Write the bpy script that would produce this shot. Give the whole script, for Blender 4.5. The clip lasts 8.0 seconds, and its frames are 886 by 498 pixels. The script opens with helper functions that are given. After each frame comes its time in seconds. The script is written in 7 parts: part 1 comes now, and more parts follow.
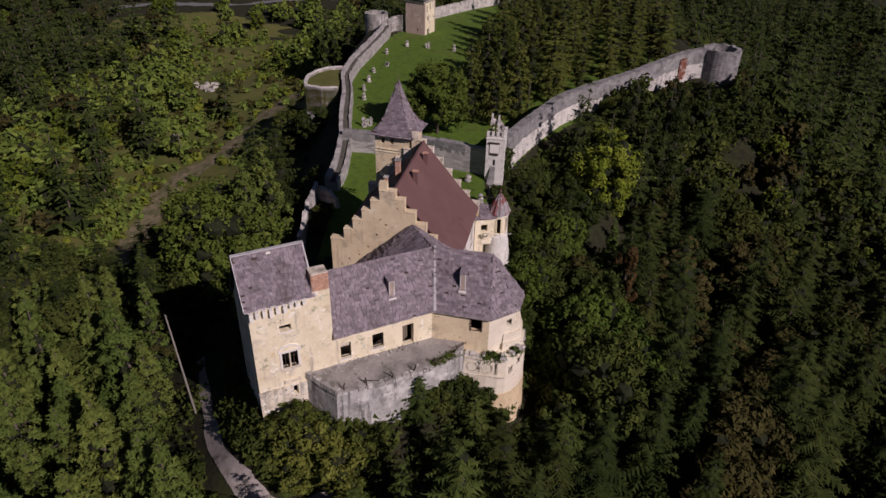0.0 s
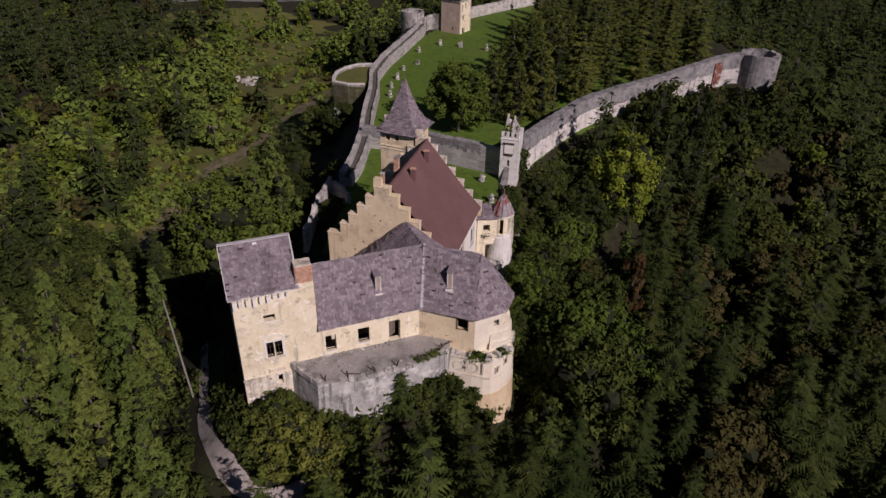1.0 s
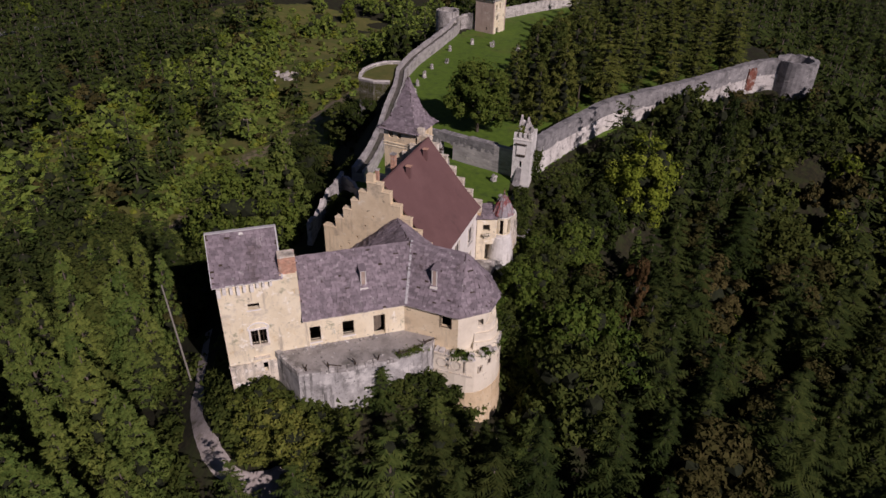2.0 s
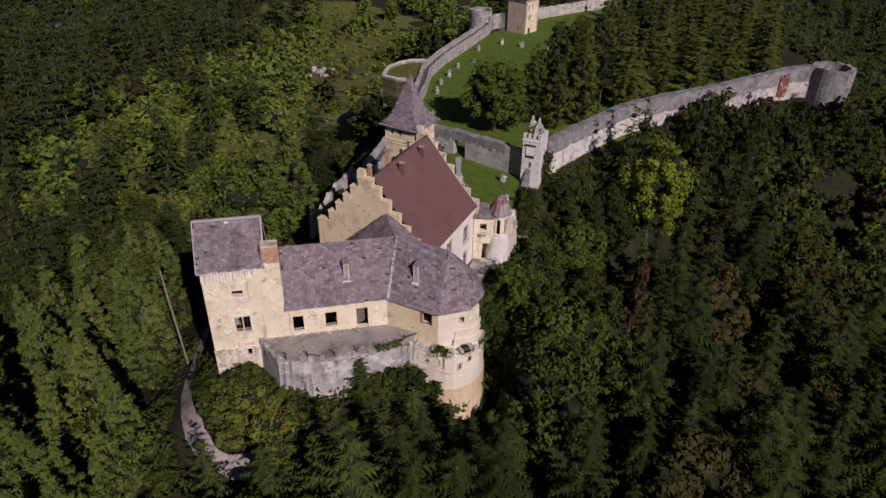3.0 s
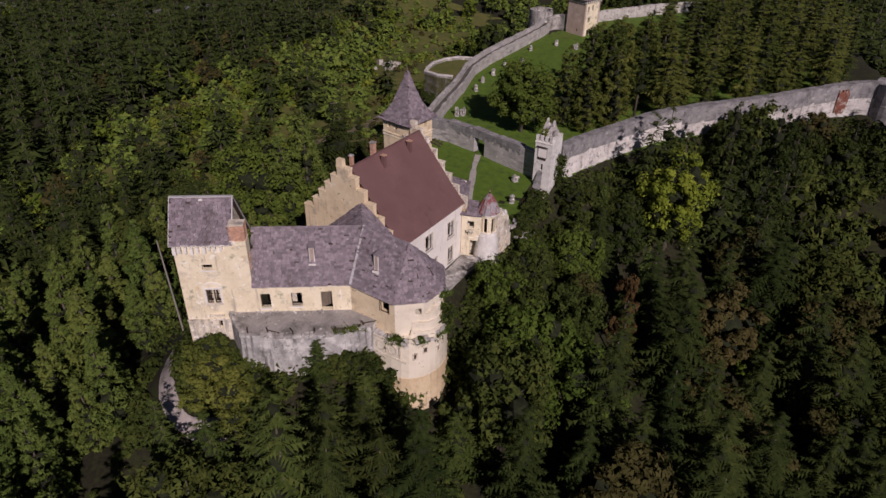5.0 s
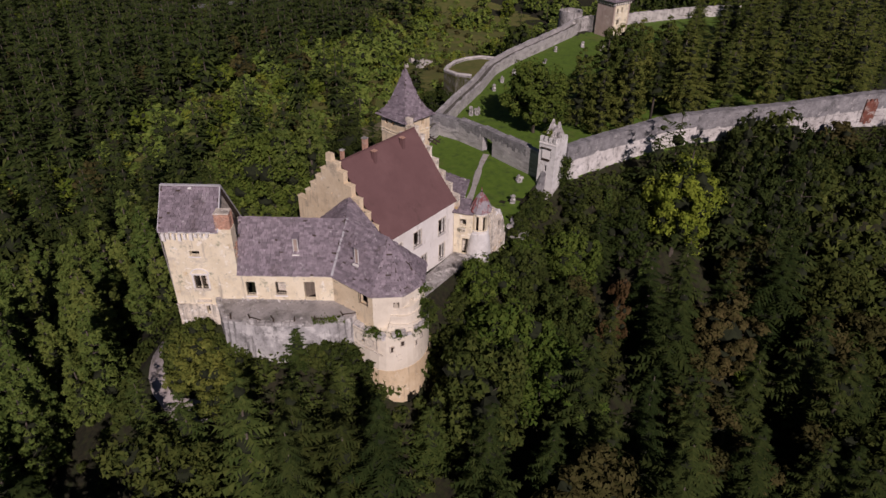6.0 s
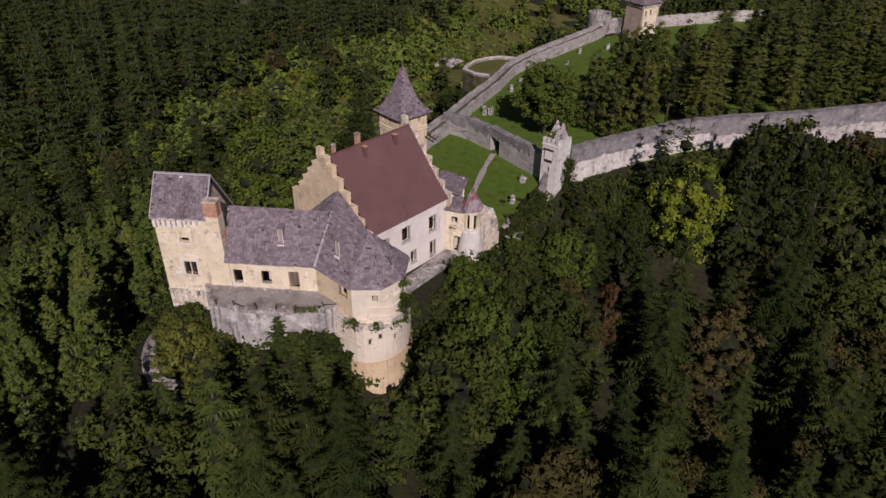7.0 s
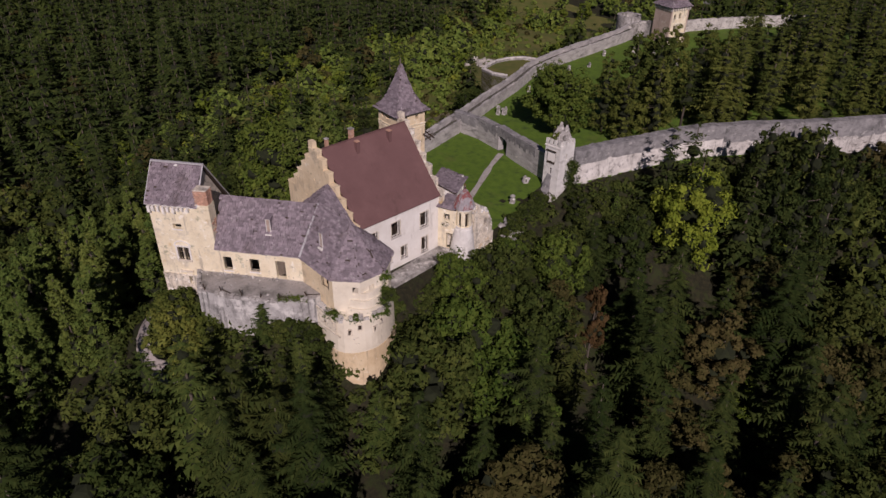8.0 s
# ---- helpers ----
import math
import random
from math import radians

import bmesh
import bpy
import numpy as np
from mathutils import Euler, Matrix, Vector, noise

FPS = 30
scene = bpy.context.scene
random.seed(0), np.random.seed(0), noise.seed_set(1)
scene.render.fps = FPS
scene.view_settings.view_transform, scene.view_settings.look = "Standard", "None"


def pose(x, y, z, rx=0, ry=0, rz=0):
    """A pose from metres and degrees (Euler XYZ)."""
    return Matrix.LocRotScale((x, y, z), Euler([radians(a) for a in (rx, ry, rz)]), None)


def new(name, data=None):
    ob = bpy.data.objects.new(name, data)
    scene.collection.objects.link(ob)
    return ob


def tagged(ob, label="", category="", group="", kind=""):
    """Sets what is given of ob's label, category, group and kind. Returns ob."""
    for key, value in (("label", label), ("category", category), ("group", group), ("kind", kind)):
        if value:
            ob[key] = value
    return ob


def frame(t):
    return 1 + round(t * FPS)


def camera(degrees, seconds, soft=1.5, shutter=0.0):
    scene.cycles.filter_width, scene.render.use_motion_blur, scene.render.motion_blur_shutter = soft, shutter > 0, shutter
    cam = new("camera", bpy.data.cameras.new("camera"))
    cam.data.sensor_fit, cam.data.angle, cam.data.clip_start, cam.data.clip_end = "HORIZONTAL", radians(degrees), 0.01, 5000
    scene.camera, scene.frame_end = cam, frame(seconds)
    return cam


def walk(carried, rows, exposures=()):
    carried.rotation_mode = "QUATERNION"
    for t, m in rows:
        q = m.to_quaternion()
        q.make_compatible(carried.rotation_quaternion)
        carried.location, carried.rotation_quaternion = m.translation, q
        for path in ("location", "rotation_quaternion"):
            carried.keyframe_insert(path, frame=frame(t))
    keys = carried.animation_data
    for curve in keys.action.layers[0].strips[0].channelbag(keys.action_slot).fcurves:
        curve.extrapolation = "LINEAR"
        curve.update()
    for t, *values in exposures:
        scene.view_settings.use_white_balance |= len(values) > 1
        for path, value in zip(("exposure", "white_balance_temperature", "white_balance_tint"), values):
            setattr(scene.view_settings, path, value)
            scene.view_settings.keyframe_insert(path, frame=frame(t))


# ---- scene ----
cam = camera(66.0, 8.0)
METRES, EYE, TILT, LEAN, TURN = 54.0, 50.0, -31.5, -1.25, 0.0
ROWS = [
    (0.0, 0.0, 0.0, 0.0, 0.0, 0.0, -0.0),
    (0.5, 0.0558, 0.0001, -0.0016, 1.96, -0.02, -1.09),
    (1.0, 0.1119, -0.0015, 0.0003, 3.97, -0.15, -2.3),
    (1.5, 0.1696, -0.0016, 0.0026, 5.96, -0.3, -3.47),
    (3.0, 0.3504, 0.0085, 0.0129, 11.79, -0.92, -6.88),
    (3.5, 0.4124, 0.015, 0.0194, 13.74, -1.22, -8.03),
    (4.0, 0.4709, 0.0226, 0.0266, 15.52, -1.53, -9.04),
    (4.5, 0.5336, 0.033, 0.035, 17.41, -1.9, -10.13),
    (6.0, 0.7227, 0.0756, 0.0667, 23.16, -3.17, -13.29),
    (6.5, 0.7855, 0.0931, 0.0797, 25.08, -3.66, -14.3),
    (7.0, 0.8477, 0.1127, 0.0939, 27.02, -4.17, -15.3),
    (7.5, 0.909, 0.1345, 0.1089, 28.98, -4.71, -16.29),
    (8.0, 0.9686, 0.1585, 0.1247, 30.95, -5.3, -17.27),
]
walk(cam, [(t, pose(0, 0, EYE, TILT, LEAN, TURN) @ pose(METRES * x, METRES * y, METRES * z, 90 + pitch, roll, yaw)) for t, x, y, z, yaw, pitch, roll in ROWS],
     exposures=[(0.0, -0.54, 6250, 31), (8.0, -0.54, 6250, 31)])

# ---- world and light ----
SUN_FROM = Vector((0.657, -0.753, 0.69)).normalized()
world = bpy.data.worlds.new("sky")
scene.world = world
world.use_nodes = True
wn = world.node_tree.nodes
sky = wn.new("ShaderNodeTexSky")
sky.sky_type = 'NISHITA'
sky.sun_disc = False
sky.altitude = 1800
sky.air_density = 0.65
sky.dust_density = 0.3
sky.sun_elevation = math.asin(SUN_FROM.z)
sky.sun_rotation = math.atan2(SUN_FROM.x, SUN_FROM.y)
wn["Background"].inputs[1].default_value = 0.038
world.node_tree.links.new(sky.outputs[0], wn["Background"].inputs[0])
sun_data = bpy.data.lights.new("sun", 'SUN')
sun_data.energy = 5.0
sun_data.angle = radians(0.53)
sun_data.color = (1.0, 0.93, 0.82)
sun = new("sun", sun_data)
sun.matrix_world = Matrix.Translation((200, -170, 220)) @ (-SUN_FROM).to_track_quat("-Z", "Y").to_matrix().to_4x4()

# ---- materials ----
def mat(name, stops, scale=1.0, detail=6.0, rough=0.85, bump=0.3, bump_scale=12.0, island=0.0, objrand=0.0,
        stain=None, stain_scale=0.25, stain_range=(0.5, 0.7), stretch=(1, 1, 1), metal=0.0, spec=0.3, hue=0.0, second=None, trans=None):
    """Layered noise colour: a grain ramp, optional stain layers with a shape of their own, and fine relief."""
    m = bpy.data.materials.new(name)
    m.use_nodes = True
    t = m.node_tree
    n, l = t.nodes, t.links
    bs = n["Principled BSDF"]
    bs.inputs["Roughness"].default_value = rough
    bs.inputs["Metallic"].default_value = metal
    bs.inputs["Specular IOR Level"].default_value = spec
    co = n.new("ShaderNodeTexCoord")
    mp = n.new("ShaderNodeMapping")
    mp.inputs["Scale"].default_value = stretch
    l.new(co.outputs["Object"], mp.inputs[0])
    vec = mp.outputs[0]
    nz = n.new("ShaderNodeTexNoise")
    nz.inputs["Scale"].default_value = scale
    nz.inputs["Detail"].default_value = detail
    nz.inputs["Roughness"].default_value = 0.65
    l.new(vec, nz.inputs["Vector"])
    rp = n.new("ShaderNodeValToRGB")
    cr = rp.color_ramp
    while len(cr.elements) < len(stops):
        cr.elements.new(0.5)
    for e, (p, c) in zip(cr.elements, stops):
        e.position, e.color = p, (*c, 1)
    l.new(nz.outputs[0], rp.inputs[0])
    col = rp.outputs[0]
    layers = ([(stain, stain_scale, stain_range)] if stain else []) + (second or [])
    for k, (c, sc, (lo, hi), *own) in enumerate(layers):
        z2 = n.new("ShaderNodeTexNoise")
        z2.inputs["Scale"].default_value = sc
        z2.inputs["Detail"].default_value = 8
        z2.inputs["Roughness"].default_value = 0.7
        mv = n.new("ShaderNodeVectorMath")
        mv.inputs[1].default_value = (17.3 * (k + 1), 5.1 * k, 3.7)
        src = vec
        if own:
            m3 = n.new("ShaderNodeMapping")
            m3.inputs["Scale"].default_value = own[0]
            l.new(co.outputs["Object"], m3.inputs[0])
            src = m3.outputs[0]
        l.new(src, mv.inputs[0])
        l.new(mv.outputs[0], z2.inputs["Vector"])
        mr = n.new("ShaderNodeMapRange")
        mr.inputs[1].default_value, mr.inputs[2].default_value = lo, hi
        l.new(z2.outputs[0], mr.inputs[0])
        mx = n.new("ShaderNodeMix")
        mx.data_type = 'RGBA'
        l.new(mr.outputs[0], mx.inputs[0])
        l.new(col, mx.inputs[6])
        mx.inputs[7].default_value = (*c, 1)
        col = mx.outputs[2]
    for amount, src in ((island, "ShaderNodeNewGeometry"), (objrand, "ShaderNodeObjectInfo")):
        if amount:
            g = n.new(src)
            out = g.outputs["Random Per Island"] if src == "ShaderNodeNewGeometry" else g.outputs["Random"]
            hs = n.new("ShaderNodeHueSaturation")
            m1 = n.new("ShaderNodeMapRange")
            m1.inputs[3].default_value, m1.inputs[4].default_value = 1 - amount, 1 + amount
            l.new(out, m1.inputs[0])
            l.new(m1.outputs[0], hs.inputs["Value"])
            if hue:
                m2 = n.new("ShaderNodeMapRange")
                m2.inputs[3].default_value, m2.inputs[4].default_value = 0.5 + hue, 0.5 - hue
                l.new(out, m2.inputs[0])
                l.new(m2.outputs[0], hs.inputs["Hue"])
            l.new(col, hs.inputs["Color"])
            col = hs.outputs[0]
    l.new(col, bs.inputs["Base Color"])
    if bump:
        b1 = n.new("ShaderNodeTexNoise")
        b1.inputs["Scale"].default_value = bump_scale
        b1.inputs["Detail"].default_value = 5
        l.new(vec, b1.inputs["Vector"])
        bp = n.new("ShaderNodeBump")
        bp.inputs["Strength"].default_value = bump
        bp.inputs["Distance"].default_value = 0.05
        l.new(b1.outputs[0], bp.inputs["Height"])
        l.new(bp.outputs[0], bs.inputs["Normal"])
    if trans:
        tr = n.new("ShaderNodeBsdfTranslucent")
        l.new(col, tr.inputs[0])
        ms = n.new("ShaderNodeMixShader")
        ms.inputs[0].default_value = trans
        l.new(bs.outputs[0], ms.inputs[1])
        l.new(tr.outputs[0], ms.inputs[2])
        l.new(ms.outputs[0], n["Material Output"].inputs[0])
    return m


DRIP = (1, 1, 0.12)
PLASTER = mat("cream_plaster", [(0.25, (0.64, 0.55, 0.38)), (0.5, (0.765, 0.672, 0.485)), (0.8, (0.84, 0.77, 0.60))], 0.4, 7, 0.9, 0.35, 3,
              stain=(0.42, 0.38, 0.32), stain_scale=0.45, stain_range=(0.54, 0.72),
              second=[((0.60, 0.43, 0.20), 0.8, (0.60, 0.72)), ((0.33, 0.29, 0.24), 1.1, (0.57, 0.72), DRIP), ((0.16, 0.15, 0.11), 2.2, (0.62, 0.67)), ((0.40, 0.35, 0.28), 4.0, (0.64, 0.70)), ((0.86, 0.80, 0.68), 1.0, (0.58, 0.63)), ((0.27, 0.27, 0.17), 0.6, (0.59, 0.68)), ((0.22, 0.19, 0.15), 6.0, (0.70, 0.74))])
PLASTER_OLD = mat("stained_plaster", [(0.25, (0.46, 0.40, 0.33)), (0.5, (0.68, 0.60, 0.48)), (0.75, (0.82, 0.76, 0.66))], 0.6, 9, 0.92, 0.5, 3,
                  stain=(0.30, 0.27, 0.23), stain_scale=0.6, stain_range=(0.52, 0.66),
                  second=[((0.24, 0.22, 0.18), 0.9, (0.54, 0.68), DRIP), ((0.10, 0.10, 0.075), 1.6, (0.60, 0.65)), ((0.55, 0.36, 0.15), 0.3, (0.58, 0.70)), ((0.20, 0.18, 0.15), 4.5, (0.58, 0.63)), ((0.84, 0.80, 0.72), 1.1, (0.59, 0.62)), ((0.14, 0.12, 0.10), 6.0, (0.67, 0.71))])
PLASTER_SMOOTH = mat("pale_cream_plaster", [(0.25, (0.58, 0.51, 0.40)), (0.5, (0.73, 0.66, 0.53)), (0.8, (0.81, 0.75, 0.63))], 0.4, 8, 0.92, 0.35, 3,
                     stain=(0.47, 0.40, 0.30), stain_scale=0.4, stain_range=(0.58, 0.74),
                     second=[((0.36, 0.32, 0.26), 1.0, (0.60, 0.74), DRIP), ((0.14, 0.13, 0.10), 1.9, (0.66, 0.70)), ((0.40, 0.34, 0.27), 4.0, (0.66, 0.71))])
PLASTER_WHITE = mat("white_plaster", [(0.3, (0.68, 0.64, 0.58)), (0.7, (0.82, 0.79, 0.74))], 0.5, 8, 0.9, 0.25, 4,
                    stain=(0.48, 0.42, 0.34), stain_scale=0.7, stain_range=(0.60, 0.8), second=[((0.36, 0.33, 0.28), 1.0, (0.60, 0.75), DRIP)])
PLASTER_WARM = mat("warm_plaster", [(0.25, (0.56, 0.44, 0.28)), (0.5, (0.70, 0.57, 0.38)), (0.8, (0.78, 0.67, 0.48))], 0.4, 9, 0.9, 0.35, 3,
                   stain=(0.40, 0.33, 0.24), stain_scale=0.5, stain_range=(0.55, 0.7),
                   second=[((0.78, 0.71, 0.58), 0.9, (0.6, 0.68)), ((0.34, 0.27, 0.20), 1.0, (0.57, 0.72), DRIP), ((0.14, 0.12, 0.09), 1.8, (0.62, 0.67)), ((0.36, 0.29, 0.21), 4.0, (0.64, 0.70)), ((0.22, 0.17, 0.12), 6.0, (0.70, 0.74))])
STONE_DARK = mat("dark_streaked_stone", [(0.3, (0.22, 0.21, 0.20)), (0.5, (0.38, 0.365, 0.35)), (0.72, (0.54, 0.52, 0.50))], 0.7, 10, 0.95, 0.9, 2.5,
                 stain=(0.13, 0.126, 0.118), stain_scale=0.5, stain_range=(0.55, 0.70),
                 second=[((0.58, 0.56, 0.53), 0.6, (0.52, 0.60)), ((0.08, 0.078, 0.07), 1.2, (0.53, 0.66), DRIP), ((0.60, 0.57, 0.53), 1.8, (0.60, 0.66)), ((0.05, 0.05, 0.045), 3.0, (0.60, 0.68))])
PLASTER_PALE = mat("grey_white_plaster", [(0.25, (0.46, 0.44, 0.41)), (0.5, (0.66, 0.64, 0.60)), (0.75, (0.78, 0.76, 0.72))], 0.7, 9, 0.92, 0.5, 3,
                   stain=(0.34, 0.32, 0.29), stain_scale=0.6, stain_range=(0.55, 0.70), second=[((0.30, 0.28, 0.25), 0.9, (0.56, 0.70), DRIP)])
PLASTER_OCHRE = mat("ochre_plaster", [(0.25, (0.50, 0.37, 0.22)), (0.5, (0.64, 0.50, 0.32)), (0.8, (0.72, 0.60, 0.42))], 0.4, 9, 0.9, 0.35, 3,
                    stain=(0.36, 0.29, 0.20), stain_scale=0.5, stain_range=(0.55, 0.7),
                    second=[((0.75, 0.68, 0.55), 0.9, (0.6, 0.68)), ((0.28, 0.22, 0.16), 1.0, (0.57, 0.72), DRIP), ((0.12, 0.11, 0.08), 1.8, (0.63, 0.71))])
ROSE = mat("rose_plaster", [(0.25, (0.36, 0.27, 0.22)), (0.7, (0.50, 0.39, 0.33))], 0.4, 9, 0.9, 0.35, 3,
           stain=(0.62, 0.54, 0.46), stain_scale=0.5, stain_range=(0.56, 0.7), second=[((0.25, 0.20, 0.17), 1.0, (0.55, 0.7), DRIP)])
STONE = mat("weathered_stone", [(0.3, (0.17, 0.155, 0.14)), (0.5, (0.34, 0.32, 0.30)), (0.72, (0.55, 0.53, 0.50))], 0.6, 10, 0.95, 0.9, 2.5,
            stain=(0.09, 0.085, 0.075), stain_scale=0.5, stain_range=(0.52, 0.68),
            second=[((0.66, 0.63, 0.59), 0.45, (0.55, 0.64)), ((0.10, 0.095, 0.08), 0.9, (0.55, 0.68), DRIP), ((0.07, 0.07, 0.06), 2.5, (0.60, 0.68)), ((0.74, 0.71, 0.66), 1.6, (0.60, 0.66))])
STONE_LIGHT = mat("pale_limestone", [(0.3, (0.36, 0.335, 0.31)), (0.5, (0.50, 0.47, 0.44)), (0.72, (0.64, 0.605, 0.565))], 0.4, 10, 0.95, 0.8, 2.0,
                  stain=(0.24, 0.225, 0.205), stain_scale=0.35, stain_range=(0.54, 0.70),
                  second=[((0.60, 0.58, 0.54), 0.22, (0.54, 0.66)), ((0.14, 0.13, 0.12), 1.3, (0.54, 0.64), (0.5, 0.5, 1.6)), ((0.12, 0.11, 0.10), 0.8, (0.56, 0.70), DRIP), ((0.10, 0.095, 0.085), 2.8, (0.58, 0.66))])
STONE_PALE = mat("whitish_limestone", [(0.3, (0.40, 0.37, 0.34)), (0.5, (0.60, 0.565, 0.525)), (0.72, (0.74, 0.705, 0.66))], 0.5, 10, 0.95, 1.0, 2.0,
                 stain=(0.24, 0.225, 0.21), stain_scale=0.5, stain_range=(0.56, 0.66), second=[((0.18, 0.17, 0.155), 1.3, (0.60, 0.66), (0.5, 0.5, 1.6)), ((0.15, 0.14, 0.13), 2.8, (0.62, 0.67)), ((0.28, 0.26, 0.24), 0.9, (0.58, 0.68), DRIP)])
STONE_GREY = mat("grey_weathered_masonry", [(0.3, (0.15, 0.144, 0.143)), (0.5, (0.235, 0.226, 0.224)), (0.72, (0.33, 0.316, 0.31))], 0.7, 10, 0.95, 1.0, 2.0,
                 stain=(0.09, 0.088, 0.085), stain_scale=0.4, stain_range=(0.52, 0.68), second=[((0.40, 0.38, 0.36), 0.9, (0.58, 0.66)), ((0.10, 0.098, 0.095), 1.6, (0.56, 0.66), (0.5, 0.5, 1.8))])
STONE_WALL = mat("grey_rubble_wall", [(0.3, (0.25, 0.235, 0.22)), (0.5, (0.38, 0.36, 0.345)), (0.72, (0.50, 0.475, 0.45))], 0.8, 10, 0.95, 0.8, 2.0, stretch=(0.6, 0.6, 1.6),
                 stain=(0.15, 0.145, 0.14), stain_scale=0.35, stain_range=(0.56, 0.68), second=[((0.58, 0.54, 0.50), 0.7, (0.58, 0.66)), ((0.12, 0.115, 0.11), 2.4, (0.62, 0.68), (0.6, 0.6, 1.8))])
RUST = mat("rust_red_stain", [(0.3, (0.12, 0.045, 0.03)), (0.7, (0.24, 0.085, 0.055))], 1.2, 8, 0.9, 0.6, 4, stain=(0.40, 0.34, 0.30), stain_scale=0.9, stain_range=(0.52, 0.62), second=[((0.12, 0.05, 0.04), 0.9, (0.55, 0.66), (1, 1, 0.15))])
METAL = mat("dull_sheet_metal", [(0.3, (0.36, 0.35, 0.36)), (0.7, (0.52, 0.51, 0.51))], 1.5, 6, 0.6, 0.1, 6, stain=(0.25, 0.22, 0.20), stain_scale=0.8, stain_range=(0.55, 0.68))
TURRET_ROOF = mat("patched_turret_roofing", [(0.3, (0.22, 0.20, 0.21)), (0.7, (0.38, 0.35, 0.36))], 1.2, 7, 0.8, 0.3, 6, stain=(0.24, 0.075, 0.07), stain_scale=0.6, stain_range=(0.47, 0.53))
SLAB = mat("terrace_concrete", [(0.3, (0.25, 0.232, 0.218)), (0.7, (0.39, 0.365, 0.345))], 0.5, 9, 0.95, 0.3, 6,
           stain=(0.12, 0.115, 0.10), stain_scale=0.35, stain_range=(0.5, 0.7), second=[((0.42, 0.40, 0.37), 1.2, (0.60, 0.68)), ((0.08, 0.075, 0.06), 3.0, (0.60, 0.68))])
SHINGLE = mat("weathered_wood_shingle", [(0.25, (0.172, 0.142, 0.158)), (0.55, (0.226, 0.188, 0.207)), (0.8, (0.295, 0.252, 0.267))], 2.2, 6, 0.85, 0.4, 10, island=0.30,
              stain=(0.115, 0.09, 0.088), stain_scale=0.3, stain_range=(0.56, 0.72), second=[((0.40, 0.37, 0.365), 0.55, (0.60, 0.70)), ((0.46, 0.44, 0.43), 1.9, (0.63, 0.67)), ((0.07, 0.045, 0.04), 1.3, (0.62, 0.67)), ((0.10, 0.075, 0.08), 0.45, (0.60, 0.70))])
REDROOF = mat("brown_red_roofing", [(0.3, (0.135, 0.070, 0.066)), (0.7, (0.165, 0.088, 0.083))], 0.3, 6, 0.75, 0.15, 8,
              stain=(0.19, 0.105, 0.098), stain_scale=0.15, stain_range=(0.5, 0.8), island=0.10, second=[((0.10, 0.055, 0.05), 0.5, (0.58, 0.75), DRIP)])
BRICK = mat("orange_brick", [(0.3, (0.42, 0.23, 0.155)), (0.7, (0.58, 0.35, 0.25))], 3, 6, 0.9, 0.4, 12, island=0.18, stain=(0.48, 0.40, 0.33), stain_scale=1.5, stain_range=(0.55, 0.72))
WOOD = mat("weathered_wood", [(0.3, (0.10, 0.08, 0.06)), (0.7, (0.22, 0.18, 0.14))], 2, 6, 0.85, 0.3, 10, stretch=(1, 1, 0.2))
PALEWOOD = mat("bleached_wood", [(0.3, (0.17, 0.155, 0.13)), (0.7, (0.29, 0.27, 0.235))], 2, 6, 0.85, 0.3, 10, stretch=(1, 1, 0.2))
DARKWOOD = mat("dark_wood", [(0.3, (0.035, 0.025, 0.018)), (0.7, (0.07, 0.05, 0.035))], 2, 6, 0.8, 0.3, 10)
GRASS = mat("mown_grass", [(0.3, (0.062, 0.115, 0.010)), (0.6, (0.094, 0.162, 0.014)), (0.85, (0.13, 0.195, 0.022))], 0.8, 9, 0.95, 0.6, 8,
            stain=(0.115, 0.125, 0.03), stain_scale=0.12, stain_range=(0.55, 0.75), second=[((0.05, 0.085, 0.014), 0.5, (0.52, 0.68))])
# Darker than leaf litter; shade between the trees is put into this colour.
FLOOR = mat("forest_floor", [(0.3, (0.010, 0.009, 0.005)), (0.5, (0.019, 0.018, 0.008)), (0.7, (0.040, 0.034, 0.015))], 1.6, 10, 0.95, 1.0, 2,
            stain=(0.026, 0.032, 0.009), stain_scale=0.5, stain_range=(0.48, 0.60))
MEADOW = mat("rough_meadow", [(0.3, (0.088, 0.096, 0.022)), (0.6, (0.134, 0.126, 0.034)), (0.85, (0.19, 0.158, 0.056))], 0.5, 9, 0.95, 0.6, 4,
             stain=(0.075, 0.10, 0.018), stain_scale=0.15, stain_range=(0.45, 0.65))
GRAVEL = mat("pale_gravel", [(0.3, (0.30, 0.27, 0.24)), (0.7, (0.48, 0.45, 0.41))], 1.5, 9, 0.95, 0.5, 8, stain=(0.18, 0.17, 0.11), stain_scale=0.6, stain_range=(0.55, 0.7))
PATH = mat("pinkish_path_gravel", [(0.3, (0.27, 0.235, 0.215)), (0.7, (0.42, 0.37, 0.345))], 1.5, 9, 0.95, 0.5, 8, stain=(0.12, 0.11, 0.07), stain_scale=0.6, stain_range=(0.52, 0.68))
DIRT = mat("dry_dirt_track", [(0.3, (0.15, 0.12, 0.07)), (0.7, (0.25, 0.205, 0.13))], 0.8, 9, 0.95, 0.5, 6, stain=(0.08, 0.085, 0.03), stain_scale=0.4, stain_range=(0.45, 0.6))
ASPHALT = mat("grey_road", [(0.3, (0.12, 0.12, 0.12)), (0.7, (0.20, 0.20, 0.20))], 0.8, 8, 0.9, 0.2, 8)
# Near-black colour for the shade inside tree crowns.
CROWN_SHADE = mat("crown_inner_shade", [(0.3, (0.010, 0.013, 0.005)), (0.7, (0.020, 0.025, 0.009))], 2, 4, 0.95, 0.4, 6)
